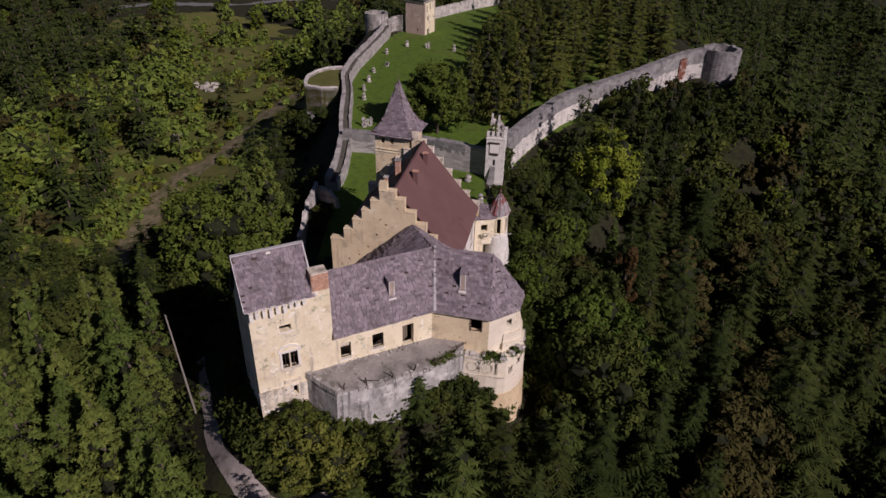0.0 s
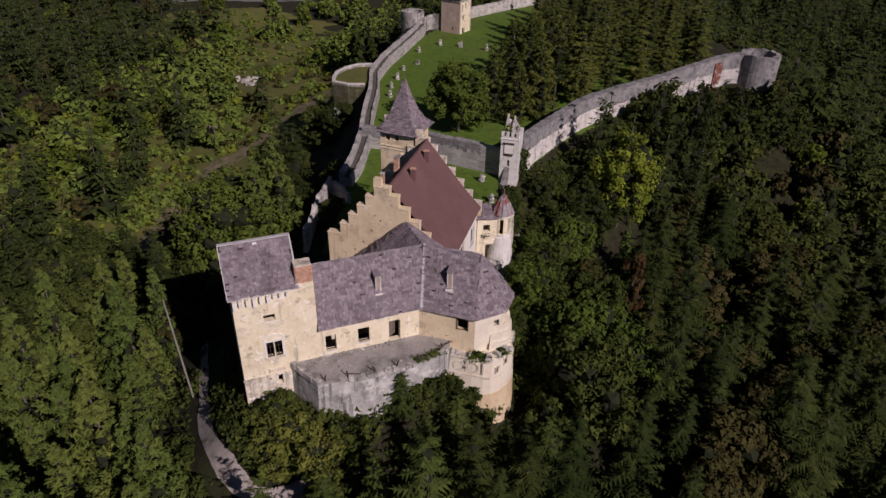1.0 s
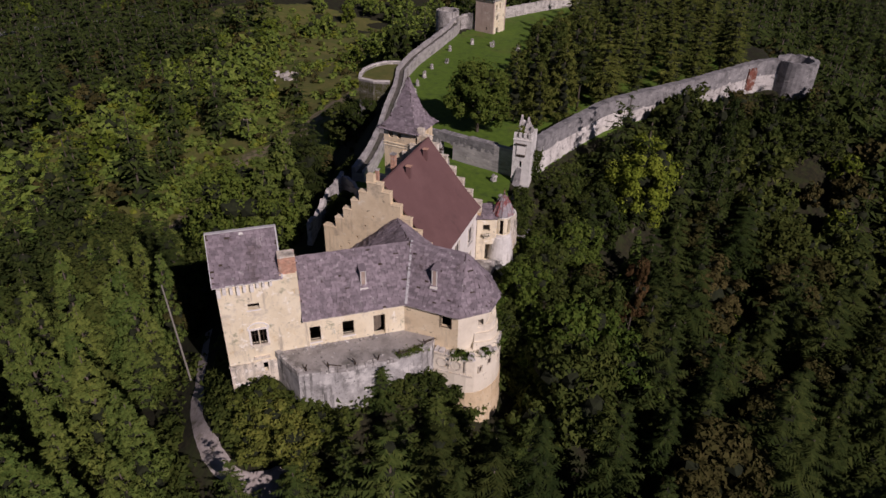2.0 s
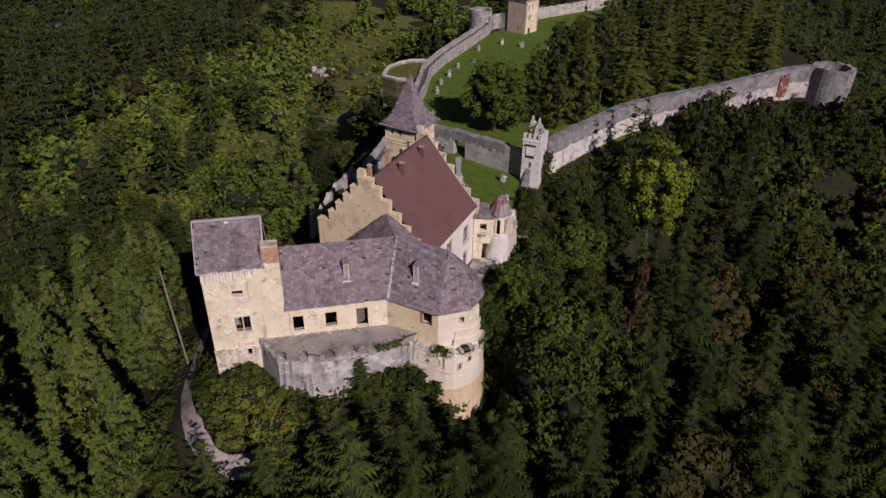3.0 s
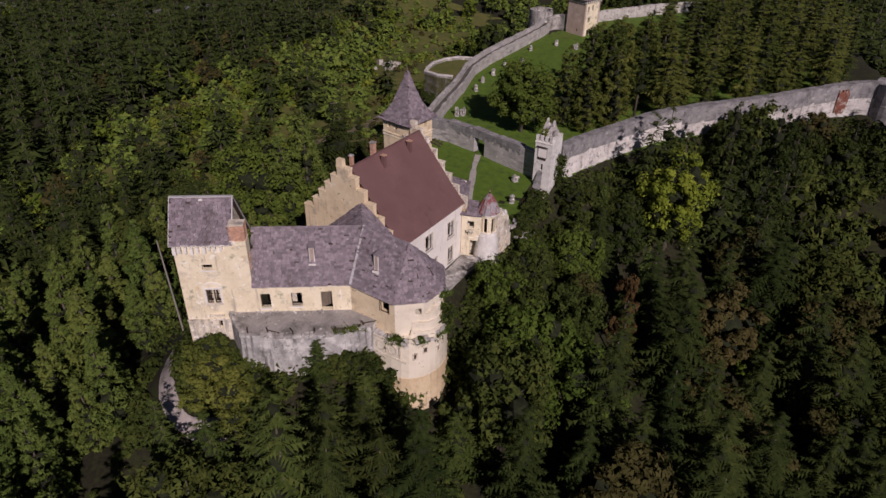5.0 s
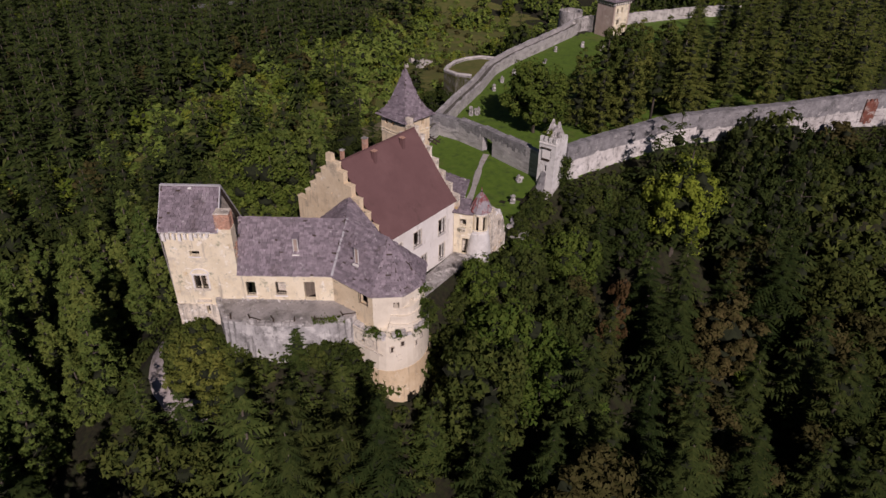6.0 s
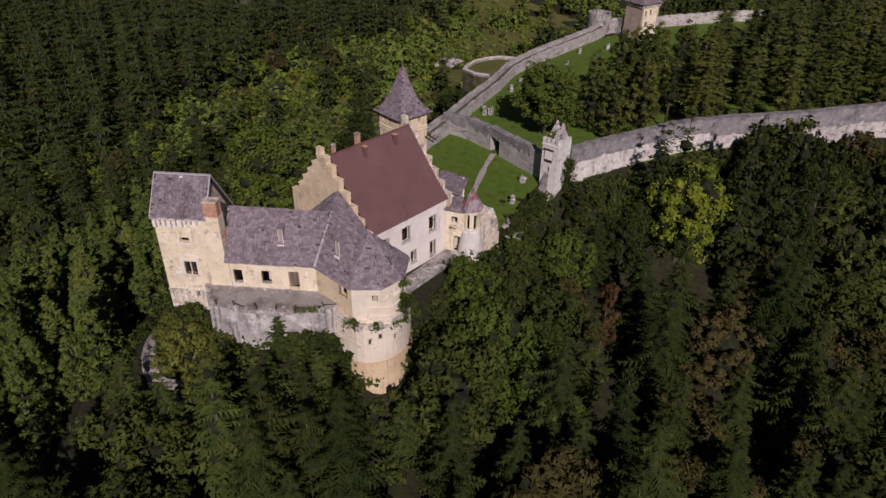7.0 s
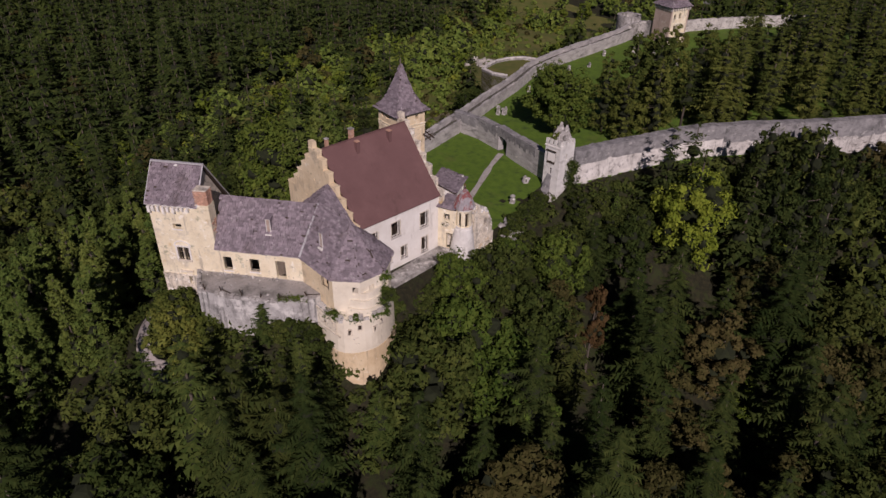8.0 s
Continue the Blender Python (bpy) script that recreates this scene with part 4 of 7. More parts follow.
for (xa, ya), (xb, yb), spots in (((7.6, 54.95), (9.9, 57.4), ((1.1, 0.9), (2.3, 1.5), (1.8, -0.4))), ((9.9, 57.4), (10.2, 60.6), ((1.0, 0.6), (2.0, 1.2)))):
    m = Matrix.Translation((xa, ya, 0)) @ pose(0, 0, 0, 0, 0, math.degrees(math.atan2(yb - ya, xb - xa)))
    for a, z in spots:
        g = Geo()
        g.box(m, a - 0.3, a + 0.3, -0.1, 0.3, z - 0.45, z - 0.3)
        g.box(m, a - 0.3, a - 0.18, -0.08, 0.3, z - 0.297, z + 0.35)
        g.box(m, a + 0.18, a + 0.3, -0.08, 0.3, z - 0.297, z + 0.35)
        g.box(m, a - 0.3, a + 0.3, -0.1, 0.3, z + 0.353, z + 0.5)
        fr = part("loophole", g, PLASTER_OLD, bast)
        # The wall is solid here; a dark panel stands in for the hole's shade.
        g = Geo()
        g.box(m, a - 0.18, a + 0.18, -0.045, 0.1, z - 0.297, z + 0.35)
        part("loophole_board", g, DARKWOOD, fr, "dark panel standing in for the loophole's shaded hole")

def weeds(parent, name, spots, count, size, seed, label):
    """Tufts of small leaves about given places."""
    r = np.random.RandomState(seed)
    c = np.array([s[:3] for s in spots])[r.randint(0, len(spots), count)]
    w = r.normal(size=(count, 3)) * np.array([s[3] for s in spots])[r.randint(0, len(spots), count)][:, None] * np.array([1, 1, 0.6])
    p = c + w
    p[:, 2] = np.maximum(p[:, 2], c[:, 2])
    d = r.normal(size=(2, count, 3)) * size
    g = Geo()
    g.v = np.stack([p, p + d[0], p + d[1]], 1).reshape(-1, 3).tolist()
    g.f = np.arange(count * 3).reshape(-1, 3).tolist()
    return part(name, g, LEAF_GREEN, parent, label, kind="stuff")


weeds(terrace, "weed_patch", [(0.2, 53.0, 3.9, 0.35), (0.8, 53.5, 3.9, 0.35), (1.4, 53.9, 3.9, 0.3), (1.9, 54.2, 3.9, 0.2)], 420, 0.12, 5, "green weeds on the terrace edge")
weeds(bast, "weed_patch", [(5.6, 55.5, 2.8, 0.2), (7.0, 55.3, 2.8, 0.3), (8.9, 56.4, 2.8, 0.25), (9.9, 58.4, 2.6, 0.35), (10.1, 60.2, 2.0, 0.45), (10.0, 60.4, 3.6, 0.4), (9.7, 60.8, 4.8, 0.35), (9.6, 60.9, 6.4, 0.3)], 1500, 0.16, 6, "green weeds and ivy on the broken masonry")

# palace with the stepped gables
palace = thing("palace", at(FR, 0, 7, 0), "castle palace with stepped plaster gables and a steep brown-red roof", "building")
STEPS = [(-7.5, -5.9, 10.2), (-5.9, -4.8, 11.6), (-4.8, -3.7, 13.0), (-3.7, -2.65, 14.3), (-2.65, -1.6, 15.6), (-1.6, 0.2, 16.9),
         (0.2, 1.2, 16.0), (1.2, 2.4, 14.6), (2.4, 3.6, 13.2), (3.6, 4.8, 11.8), (4.8, 6.0, 10.4), (6.0, 7.3, 9.1)]
for y, material in ((-0.7, PLASTER_WARM), (13.75, PLASTER_OLD)):
    g = Geo()
    g.wall(at2(FR, -7.5, y), at2(FR, 7.3, y), -3, 16.9, 0.7, [(1.9, 2.15, 7.6, 7.85), (4.2, 4.45, 9.5, 9.75), (5.3, 5.55, 11.2, 11.45), (6.4, 6.65, 12.6, 12.85), (3.1, 3.35, 8.3, 8.55), (6.9, 7.15, 10.2, 10.45)] if y < 0 else [], [(a + 7.5, b + 7.5, h) for a, b, h in STEPS])
    gable = part("gable", g, material, palace, "stepped gable of flaking plaster")
    for a, b, h in STEPS:
        g = Geo()
        top = h + 0.02
        g.box(FR, a - 0.05, b + 0.03, y - 0.08, y + 0.78, top, top + 0.12, 0.04)
        part("coping", g, material, gable)
    g = Geo()
    g.box(FR, -1.65, -0.75, y + 0.02, y + 0.68, 17.06, 17.9, 0.03)
    part("finial_block", g, material, gable)
WR = [(0.2, 1.05, 6.0, 7.15), (1.9, 3.05, 5.0, 7.0), (5.3, 6.8, 4.95, 7.2), (10.35, 11.75, 4.5, 6.85), (4.0, 5.2, 1.3, 2.75), (6.85, 7.9, 1.15, 3.0), (10.55, 11.7, 0.55, 2.9)]
g = Geo()
g.wall(at2(FR, 6.9, 0.003), at2(FR, 6.9, 13.747), -4, 8.7, 0.6, WR)
part("wall", g, PLASTER_WHITE, palace)
g = Geo()
g.wall(at2(FR, -7.2, 13.747), at2(FR, -7.2, 0.003), -4, 8.7, 0.6)
part("wall", g, PLASTER_OCHRE, palace)
# Dark floor colour stands in for the shade inside the palace.
g = Geo()
g.box(FR, -6.5, 6.2, 0.1, 13.6, 3.6, 3.9)
g.box(FR, -6.5, 6.2, 0.1, 13.6, 0.1, 0.3)
g.box(FR, -6.5, 6.2, 0.1, 13.6, 8.2, 8.4)
part("floor_slab", g, DARKWOOD, palace)
FE = FR @ pose(6.9, 0, 0, 0, 0, 90)
for a, b, lo, hi in WR:
    window(palace, FE, a, b, lo, hi, 0.15, 2)
    trim(palace, FE, a, b, lo, hi, PLASTER_OLD, 0.10, 0.04)
    sill(palace, FE, a, b, lo, STONE_LIGHT)
PR = [(0, 17.0), (5.2, 10.75), (7.35, 8.55)]
PL = [(0, 17.0), (-5.2, 10.75), (-7.6, 8.55)]
for prof in (PR, PL):
    g = Geo()
    for (xa, za), (xb, zb) in zip(prof, prof[1:]):
        q = [at(FR, xb, 0.02, zb), at(FR, xb, 13.73, zb), at(FR, xa, 13.73, za), at(FR, xa, 0.02, za)]
        g.slab(q if prof is PR else q[::-1], 0.15)
    proof = part("roof", g, REDROOF, palace, "plain brown-red roofing")
    if prof is PR:
        front_roof = proof
proof = front_roof
g = Geo()
g.box(FR, -0.1, 0.1, 0.02, 13.73, 16.98, 17.08)
part("ridge_cap", g, REDROOF, proof)
for x, y in ((0.7, 4.6), (0.65, 9.9)):
    g = Geo()
    g.box(FR, x + 0.1, x + 0.62, y, y + 0.45, 14.9, 17.0)
    v = part("roof_vent", g, REDROOF, proof, "small red roof vent")
    g = Geo()
    g.box(FR, x + 0.04, x + 0.69, y - 0.06, y + 0.51, 17.003, 17.09)
    part("vent_cap", g, BRICK, v)
for x, y, h, s in ((-1.2, 5.6, 17.8, 0.28), (-1.6, 2.0, 17.3, 0.2)):
    g = Geo()
    for r in range(9):
        z = h - 1.8 + r * 0.2
        o = 0.01 * (r % 2)
        g.box(FR, x - s + o, x - 0.01, y - s, y + s - o, z, z + 0.18)
        g.box(FR, x + 0.01, x + s, y - s + o, y + s, z, z + 0.18)
    g.box(FR, x - s + 0.03, x + s - 0.03, y - s + 0.03, y + s - 0.03, h - 3.4, h - 0.02)
    c = part("chimney", g, BRICK, palace, "orange brick chimney stack")
    g = Geo()
    g.box(FR, x - s - 0.06, x + s + 0.06, y - s - 0.06, y + s + 0.06, h + 0.003, h + 0.1)
    part("chimney_cap", g, STONE, c)

# square tower with the bell-cast roof
FS = pose(-5.0, 83.15, 0, 0, 0, -17)
st = thing("gate_tower", at(FS, 0, 0, 0), "square ochre plaster tower under a bell-cast shingle spire", "tower")
g = Geo()
H = 2.35
g.wall(at2(FS, -H, -H), at2(FS, H, -H), -1, 17.1, 0.5, [(0.75, 1.3, 15.9, 16.65), (2.0, 2.55, 15.9, 16.65)])
g.wall(at2(FS, H, -H + 0.5), at2(FS, H, H - 0.5), -1, 17.1, 0.5, [(0.5, 1.2, 15.4, 16.6), (2.6, 3.1, 15.9, 16.6)])
g.wall(at2(FS, H, H), at2(FS, -H, H), -1, 17.1, 0.5)
g.wall(at2(FS, -H, H - 0.5), at2(FS, -H, -H + 0.5), -1, 17.1, 0.5)
part("wall", g, PLASTER_WARM, st)
g = Geo()
for z, o in ((15.1, 0.12), (14.7, 0.08), (16.85, 0.2)):
    for a in range(4):
        m = FS @ pose(0, 0, 0, 0, 0, 90 * a)
        g.box(m, -H - o, H + o, -H - o, -H - 0.003, z, z + 0.16)
part("cornice", g, PLASTER, st)
prof = [(2.9, 17.1), (1.95, 18.0), (1.25, 19.5), (0.62, 21.4), (0.10, 23.4)]
polys = []
for a in range(4):
    m = FS @ pose(0, 0, 0, 0, 0, 90 * a)
    for (ra, za), (rb, zb) in zip(prof, prof[1:]):
        polys.append([at(m, -ra, -ra, za), at(m, ra, -ra, za), at(m, rb, -rb, zb), at(m, -rb, -rb, zb)])
roof(st, polys, "weathered grey shingle spire", seed=15, thick=0.1, row=0.26)
g = Geo()
g.tube([(-5.0, 83.15, 23.1), (-5.0, 83.15, 24.2)], [0.09, 0.03], 6)
part("finial", g, WOOD, st)

# round turret
tur = thing("round_turret", (8.4, 79.6, -2), "small round plaster turret with a grey conical roof", "turret")
g = Geo()
g.ring(8.4, 79.6, 0.82, 1.12, -2, 4.4, 24)
g.ring(8.4, 79.6, 0.82, 1.12, 6.6, 7.3, 24)
for a0, a1, n_ in ((-78, -48, 4), (-18, 252, 20)):
    g.ring(8.4, 79.6, 0.82, 1.12, 4.4, 6.6, n_, radians(a0), radians(a1))
part("wall", g, PLASTER, tur)
# Added dark core: it stands in for the turret's unlit inside.
g = Geo()
g.lathe(8.4, 79.6, [(0.5, -1.5), (0.5, 7.0)], 14)
part("inner_shaft", g, DARKWOOD, tur, "dark core added in place of the shade inside the turret")
g = Geo()
g.lathe(8.4, 79.6, [(1.46, 7.22), (1.48, 7.3), (1.34, 7.65), (0.95, 8.55), (0.45, 9.4), (0.11, 9.85), (0.04, 10.6)], 12)
troof = part("roof", g, TURRET_ROOF, tur, "ribbed grey turret roof with red patches")
for k in range(12):
    a = 2 * math.pi * k / 12
    g = Geo()
    g.tube([(8.4 + r * math.cos(a), 79.6 + r * math.sin(a), z) for r, z in ((1.5, 7.3), (1.36, 7.67), (0.97, 8.58), (0.47, 9.43), (0.11, 9.9))], [0.06, 0.06, 0.05, 0.05, 0.04], 5)
    part("rib", g, TURRET_ROOF, troof)
g = Geo()
g.lathe(8.4, 79.6, [(0.05, 9.8), (0.16, 10.0), (0.05, 10.2), (0.03, 10.9)], 8)
part("finial", g, DARKWOOD, troof)
g = Geo()
g.ring(8.4, 79.6, 1.12, 1.25, 4.2, 4.4, 24)
part("cornice", g, PLASTER_WHITE, tur)
g = Geo()
g.ring(8.4, 79.6, 1.12, 1.25, 6.95, 7.2, 24)
part("cornice", g, PLASTER_WHITE, tur)
pier = thing("ruined_pier", (9.9, 82.4, -6), "ragged white rubble pier behind the round turret", "ruin")
g = Geo()
g.wall((9.45, 80.7), (10.3, 84.6), -8, 6.9, 0.9, [(1.9, 2.5, 3.2, 4.4)], [(0, 0.5, 6.4), (0.5, 0.95, 6.9), (0.95, 1.3, 6.2), (1.3, 1.9, 5.4), (1.9, 2.4, 5.9), (2.4, 2.9, 5.0), (2.9, 3.4, 4.0), (3.4, 3.7, 3.0), (3.7, 4.0, 1.6)])
part("masonry", g, PLASTER_OLD, pier)
rp = random.Random(61)
for k in range(34):
    s = rp.uniform(0.0, 3.9)
    z = 6.7 - 0.25 * s - (max(0, s - 2.2) * 1.2)
    x, y = 9.45 + 0.213 * s - rp.uniform(0.1, 0.8), 80.7 + 0.977 * s + rp.uniform(-0.1, 0.2)
    g = Geo()
    w = rp.uniform(0.12, 0.32)
    g.box(pose(x, y, z - rp.uniform(0.2, 1.0), rp.uniform(-25, 25), rp.uniform(-25, 25), rp.uniform(0, 180)), -w, w, -w * 0.8, w * 0.8, 0, w * 1.6, w * 0.25)
    part("stone", g, (STONE_LIGHT, PLASTER_PALE)[k % 2], pier)
heap = thing("rubble_heap", (10.2, 90.0, -1), "heap of grey fallen masonry at the yard's edge", "rubble")
for k in range(60):
    x, y = 10.2 + rp.gauss(0, 0.6), 90.0 + rp.gauss(0, 1.4)
    g = Geo()
    w = rp.uniform(0.15, 0.45)
    h = max(0.0, 1.2 - math.hypot(x - 10.2, (y - 90.0) * 0.5) * 0.7)
    g.box(pose(x, y, gz(x, y) - 0.1 + h * rp.random(), rp.uniform(-30, 30), rp.uniform(-30, 30), rp.uniform(0, 180)), -w, w, -w * 0.8, w * 0.8, -0.1, w * 1.3, w * 0.25)
    part("stone", g, (STONE, STONE_LIGHT, STONE_GREY)[k % 3], heap)
lodge = thing("turret_link", (6.3, 78.4, 0), "low plaster link wall with a lean-to shingle roof", "wall")
g = Geo()
g.wall((5.2, 78.0), (7.75, 78.55), -3, 7.0, 0.5, [(0.8, 1.7, 4.9, 5.9), (1.2, 2.45, 0.3, 2.9)])
part("wall", g, PLASTER, lodge)
FL = Matrix.Translation((5.2, 78.0, 0)) @ pose(0, 0, 0, 0, 0, 12.2)
g = Geo()
g.box(FL, 0.75, 1.75, -0.45, -0.003, 4.3, 4.42)
g.box(FL, 0.95, 1.55, -0.35, -0.003, 4.0, 4.297)
g.box(FL, 0.75, 1.75, -0.45, -0.38, 4.423, 4.75)
part("balcony", g, PLASTER_OLD, lodge, "small mossy plaster balcony below the window")
weeds(lodge, "balcony_weeds", [(6.3, 78.0, 4.4, 0.18), (6.6, 78.05, 4.4, 0.15)], 160, 0.12, 9, "green weeds growing on the balcony")
g = Geo()
g.wall((7.6, 80.3), (5.4, 79.9), -3, 7.7, 0.4)
part("wall", g, PLASTER_OLD, lodge)
g = Geo()
g.wall((7.5, 78.9), (7.5, 79.9), -3, 7.0, 0.3)
part("wall", g, PLASTER_OLD, lodge)
roof(lodge, [[(5.1, 77.7, 6.9), (7.9, 78.3, 6.9), (7.6, 80.2, 8.0), (5.4, 80.0, 8.0)]], "grey shingles", seed=21)
g = Geo()
g.lathe(8.4, 79.5, [(3.0, -9), (2.4, -4), (1.75, 0.5), (1.45, 3.0), (1.28, 3.9), (1.05, 4.1)], 24)
piece("ruined_bastion", g, PLASTER_PALE, "pale flaring stone bastion below the turret", "bastion")
g = Geo()
g.prism([(4.0, 66.2), (6.2, 66.0), (7.9, 77.2), (7.6, 78.3), (5.4, 77.9)], -7, 0.55, 0.4)
piece("side_terrace", g, STONE, "narrow stone walkway along the palace wall", "terrace")

# lean-to and stone annexes behind the palace
lean = thing("lean_to", (0.4, 87.3, 0), "small plaster outbuilding with a grey lean-to roof", "building")
g = Geo()
g.wall((-0.4, 84.9), (2.7, 85.7), -1, 5.1, 0.4, [(1.0, 1.7, 2.0, 3.4)])
g.wall((2.7, 85.7), (1.2, 90.4), -1, 4.9, 0.4)
g.wall((1.2, 90.4), (-1.8, 88.4), -1, 5.4, 0.4)
g.wall((-1.8, 88.4), (-0.4, 84.9), -1, 5.4, 0.4)
part("wall", g, PLASTER_WHITE, lean)
roof(lean, [[(3.3, 85.3, 5.0), (1.6, 91.0, 5.0), (-1.9, 89.0, 6.5), (-0.4, 84.3, 6.5)]], "grey shingles", seed=23)
annex = thing("stone_annex", (-1, 84, 0), "stepped pale stone annex between palace and tower", "building")
for (x0, x1, y0, y1, h), material in (((0.2, 2.0, 14.5, 17.0, 10.2), PLASTER_OLD), ((2.0, 3.4, 14.5, 16.0, 8.2), PLASTER_OLD), ((3.4, 4.6, 14.5, 15.6, 6.4), STONE_LIGHT)):
    g = Geo()
    g.box(FR, x0, x1 - 0.004, y0, y1 - 0.004, -1, h)
    b = part("block", g, material, annex)
    g = Geo()
    g.box(FR, x0 - 0.12, x1 + 0.05, y0 + 0.02, y1 + 0.05, h + 0.003, h + 0.18, 0.03)
    part("coping", g, STONE, b)
g = Geo()
for k in range(2):
    g.tube([(-3.0, 84.6 + k * 0.8, 13.6), (-0.6, 84.2 + k * 0.8, 13.0)], [0.12, 0.12], 5)
for k in range(4):
    g.tube([(-2.5 + k * 0.55, 84.2, 13.62 - k * 0.13), (-2.4 + k * 0.55, 85.7, 13.62 - k * 0.13)], [0.06, 0.06], 4)
part("timber_gallery", g, DARKWOOD, annex, "dark open timber gallery")

# clock tower
FK = pose(7.44, 104.08, 0, 0, 0, -10.5)
ct = thing("clock_tower", at(FK, 1.8, 1.3, -3), "slim white clock tower with a ruined battlemented top", "tower")
g = Geo()
g.wall(at2(FK, 0.6, 0), at2(FK, 3.6, 0), -6, 8.0, 0.4, [(1.2, 1.6, 2.8, 3.9)])
g.wall(at2(FK, 3.6, 0.4), at2(FK, 3.6, 3.4), -6, 8.0, 0.4, [(1.2, 1.6, 5.2, 6.3)])
g.wall(at2(FK, 3.6, 3.8), at2(FK, 0.6, 3.8), -6, 8.0, 0.4)
g.wall(at2(FK, 0.6, 3.4), at2(FK, 0.6, 0.4), -6, 8.0, 0.4)
part("wall", g, PLASTER_PALE, ct)
for k in range(4):
    g = Geo()
    g.box(FK, 0.6 + k * 0.8, 1.05 + k * 0.8, -0.08, 0.35, 8.003, 8.75)
    part("merlon", g, PLASTER_PALE, ct)
g = Geo()
g.box(FK, 0.5, 3.7, -0.12, -0.003, 7.55, 7.75)
part("cornice", g, PLASTER_WHITE, ct)
g = Geo()
g.box(FK, 1.1, 2.75, -0.06, -0.004, 5.0, 6.9)
clock = part("clock_frame", g, DARKWOOD, ct)
g = Geo()
g.box(FK, 1.22, 2.72, -0.1, -0.063, 5.1, 6.75)
part("clock_face", g, PLASTER_WHITE, clock, "blank white clock panel")
for k in range(4):
    g = Geo()
    g.box(FK, 1.25 + k * 0.38, 1.5 + k * 0.38, -0.16, -0.063, 4.72, 5.12)
    part("clock_bracket", g, DARKWOOD, clock, "short dark bracket")
g = Geo()
g.box(FK, 1.0, 2.85, -0.3, -0.063, 6.82, 6.98)
part("clock_hood", g, DARKWOOD, clock)
rnd = random.Random(17)
for x, pk in ((1.2, 10.7), (2.3, 10.5)):
    g = Geo()
    g.slab([at(FK, x, 0.4, 7.9), at(FK, x, 3.6, 7.9), at(FK, x, 3.7, 9.3), at(FK, x, 3.45, 10.0), at(FK, x, 3.15, pk), at(FK, x, 2.95, pk - 0.1), at(FK, x, 2.7, pk - 0.65), at(FK, x, 2.35, pk - 0.6), at(FK, x, 1.9, 9.5), at(FK, x, 1.45, 9.3), at(FK, x, 1.0, 8.75), at(FK, x, 0.5, 8.6)], 0.28)
    part("ruined_gable", g, STONE_LIGHT, ct, "ragged sloping masonry fin")
g = Geo()
g.slab([at(FK, 1.21, 0.6, 8.3), at(FK, 2.0, 0.6, 8.25), at(FK, 2.0, 3.2, 9.7), at(FK, 1.21, 3.2, 9.9)], 0.3)
g.slab([at(FK, 2.31, 0.6, 8.6), at(FK, 3.3, 0.6, 8.1), at(FK, 3.3, 3.4, 8.3), at(FK, 2.31, 3.3, 9.8)], 0.2)
for k in range(26):
    w = rnd.uniform(0.08, 0.2)
    g.box(FK @ pose(rnd.uniform(0.8, 3.2), rnd.uniform(0.5, 3.5), rnd.uniform(8.2, 9.2), rnd.uniform(-30, 30), rnd.uniform(-30, 30), rnd.uniform(0, 90)), -w, w, -w, w, -0.3, w, w * 0.3)
part("broken_roof", g, STONE, ct, "collapsed stone roof slope")
g = Geo()
p_ = np.array([at(FK, rnd.uniform(0.9, 2.1), rnd.uniform(0.4, 2.2), rnd.uniform(8.2, 9.3)) for _ in range(500)])
d_ = np.random.RandomState(4).normal(size=(2, 500, 3)) * 0.16
g.v = np.stack([p_, p_ + d_[0], p_ + d_[1]], 1).reshape(-1, 3).tolist()
g.f = np.arange(1500).reshape(-1, 3).tolist()
part("moss", g, LEAF_PALE, ct, "yellowish moss and weeds", kind="stuff")
for k in range(4):
    g = Geo()
    g.box(FK, 3.25, 3.68, 0.5 + k * 0.85, 0.98 + k * 0.85, 8.003, 8.7 - 0.2 * (k % 2))
    part("merlon", g, PLASTER_PALE, ct)
g = Geo()
g.slab([at(FK, 0.3, -2.4, -5.5), at(FK, 2.1, -2.4, -5.5), at(FK, 2.3, -0.02, 2.6), at(FK, 1.5, -0.02, 2.8)], 1.2)
part("buttress", g, STONE_GREY, ct, "grey sloping buttress")
g = Geo()
g.prism([at2(FK, 2.2, -1.2), at2(FK, 3.3, -1.3), at2(FK, 3.7, 0.3), at2(FK, 2.4, 0.3)], -9, -0.6, 0.5)
part("rock_pier", g, STONE_LIGHT, ct, "rough pale footing")
rsv = np.random.RandomState(3)
cen = np.array([at(FK, 3.75 + rsv.uniform(-0.1, 0.7), rsv.uniform(2.2, 4.2), z) for z in np.linspace(-6, 4.6, 90)])
k_ = rsv.randint(0, 90, 1600)
p_ = cen[k_] + rsv.normal(size=(1600, 3)) * 0.4
d_ = rsv.normal(size=(2, 1600, 3)) * 0.24
g = Geo()
g.v = np.stack([p_, p_ + d_[0], p_ + d_[1]], 1).reshape(-1, 3).tolist()
g.f = np.arange(4800).reshape(-1, 3).tolist()
part("ivy", g, LEAF, ct, "green ivy on the masonry", kind="stuff")


# curtain walls
def smooth_line(pts, step=1.5):
    P = np.array(pts, float)
    seg = np.r_[0, np.cumsum(np.hypot(*np.diff(P[:, :2], axis=0).T))]
    s = np.linspace(0, seg[-1], max(2, int(seg[-1] / step)))
    Q = np.stack([np.interp(s, seg, P[:, i]) for i in range(P.shape[1])], 1)
    k = np.ones(5) / 5
    for i in range(2):
        pad = np.r_[[Q[0, i]] * 2, Q[:, i], [Q[-1, i]] * 2]
        Q[1:-1, i] = np.convolve(pad, k, "valid")[1:-1]
    return Q


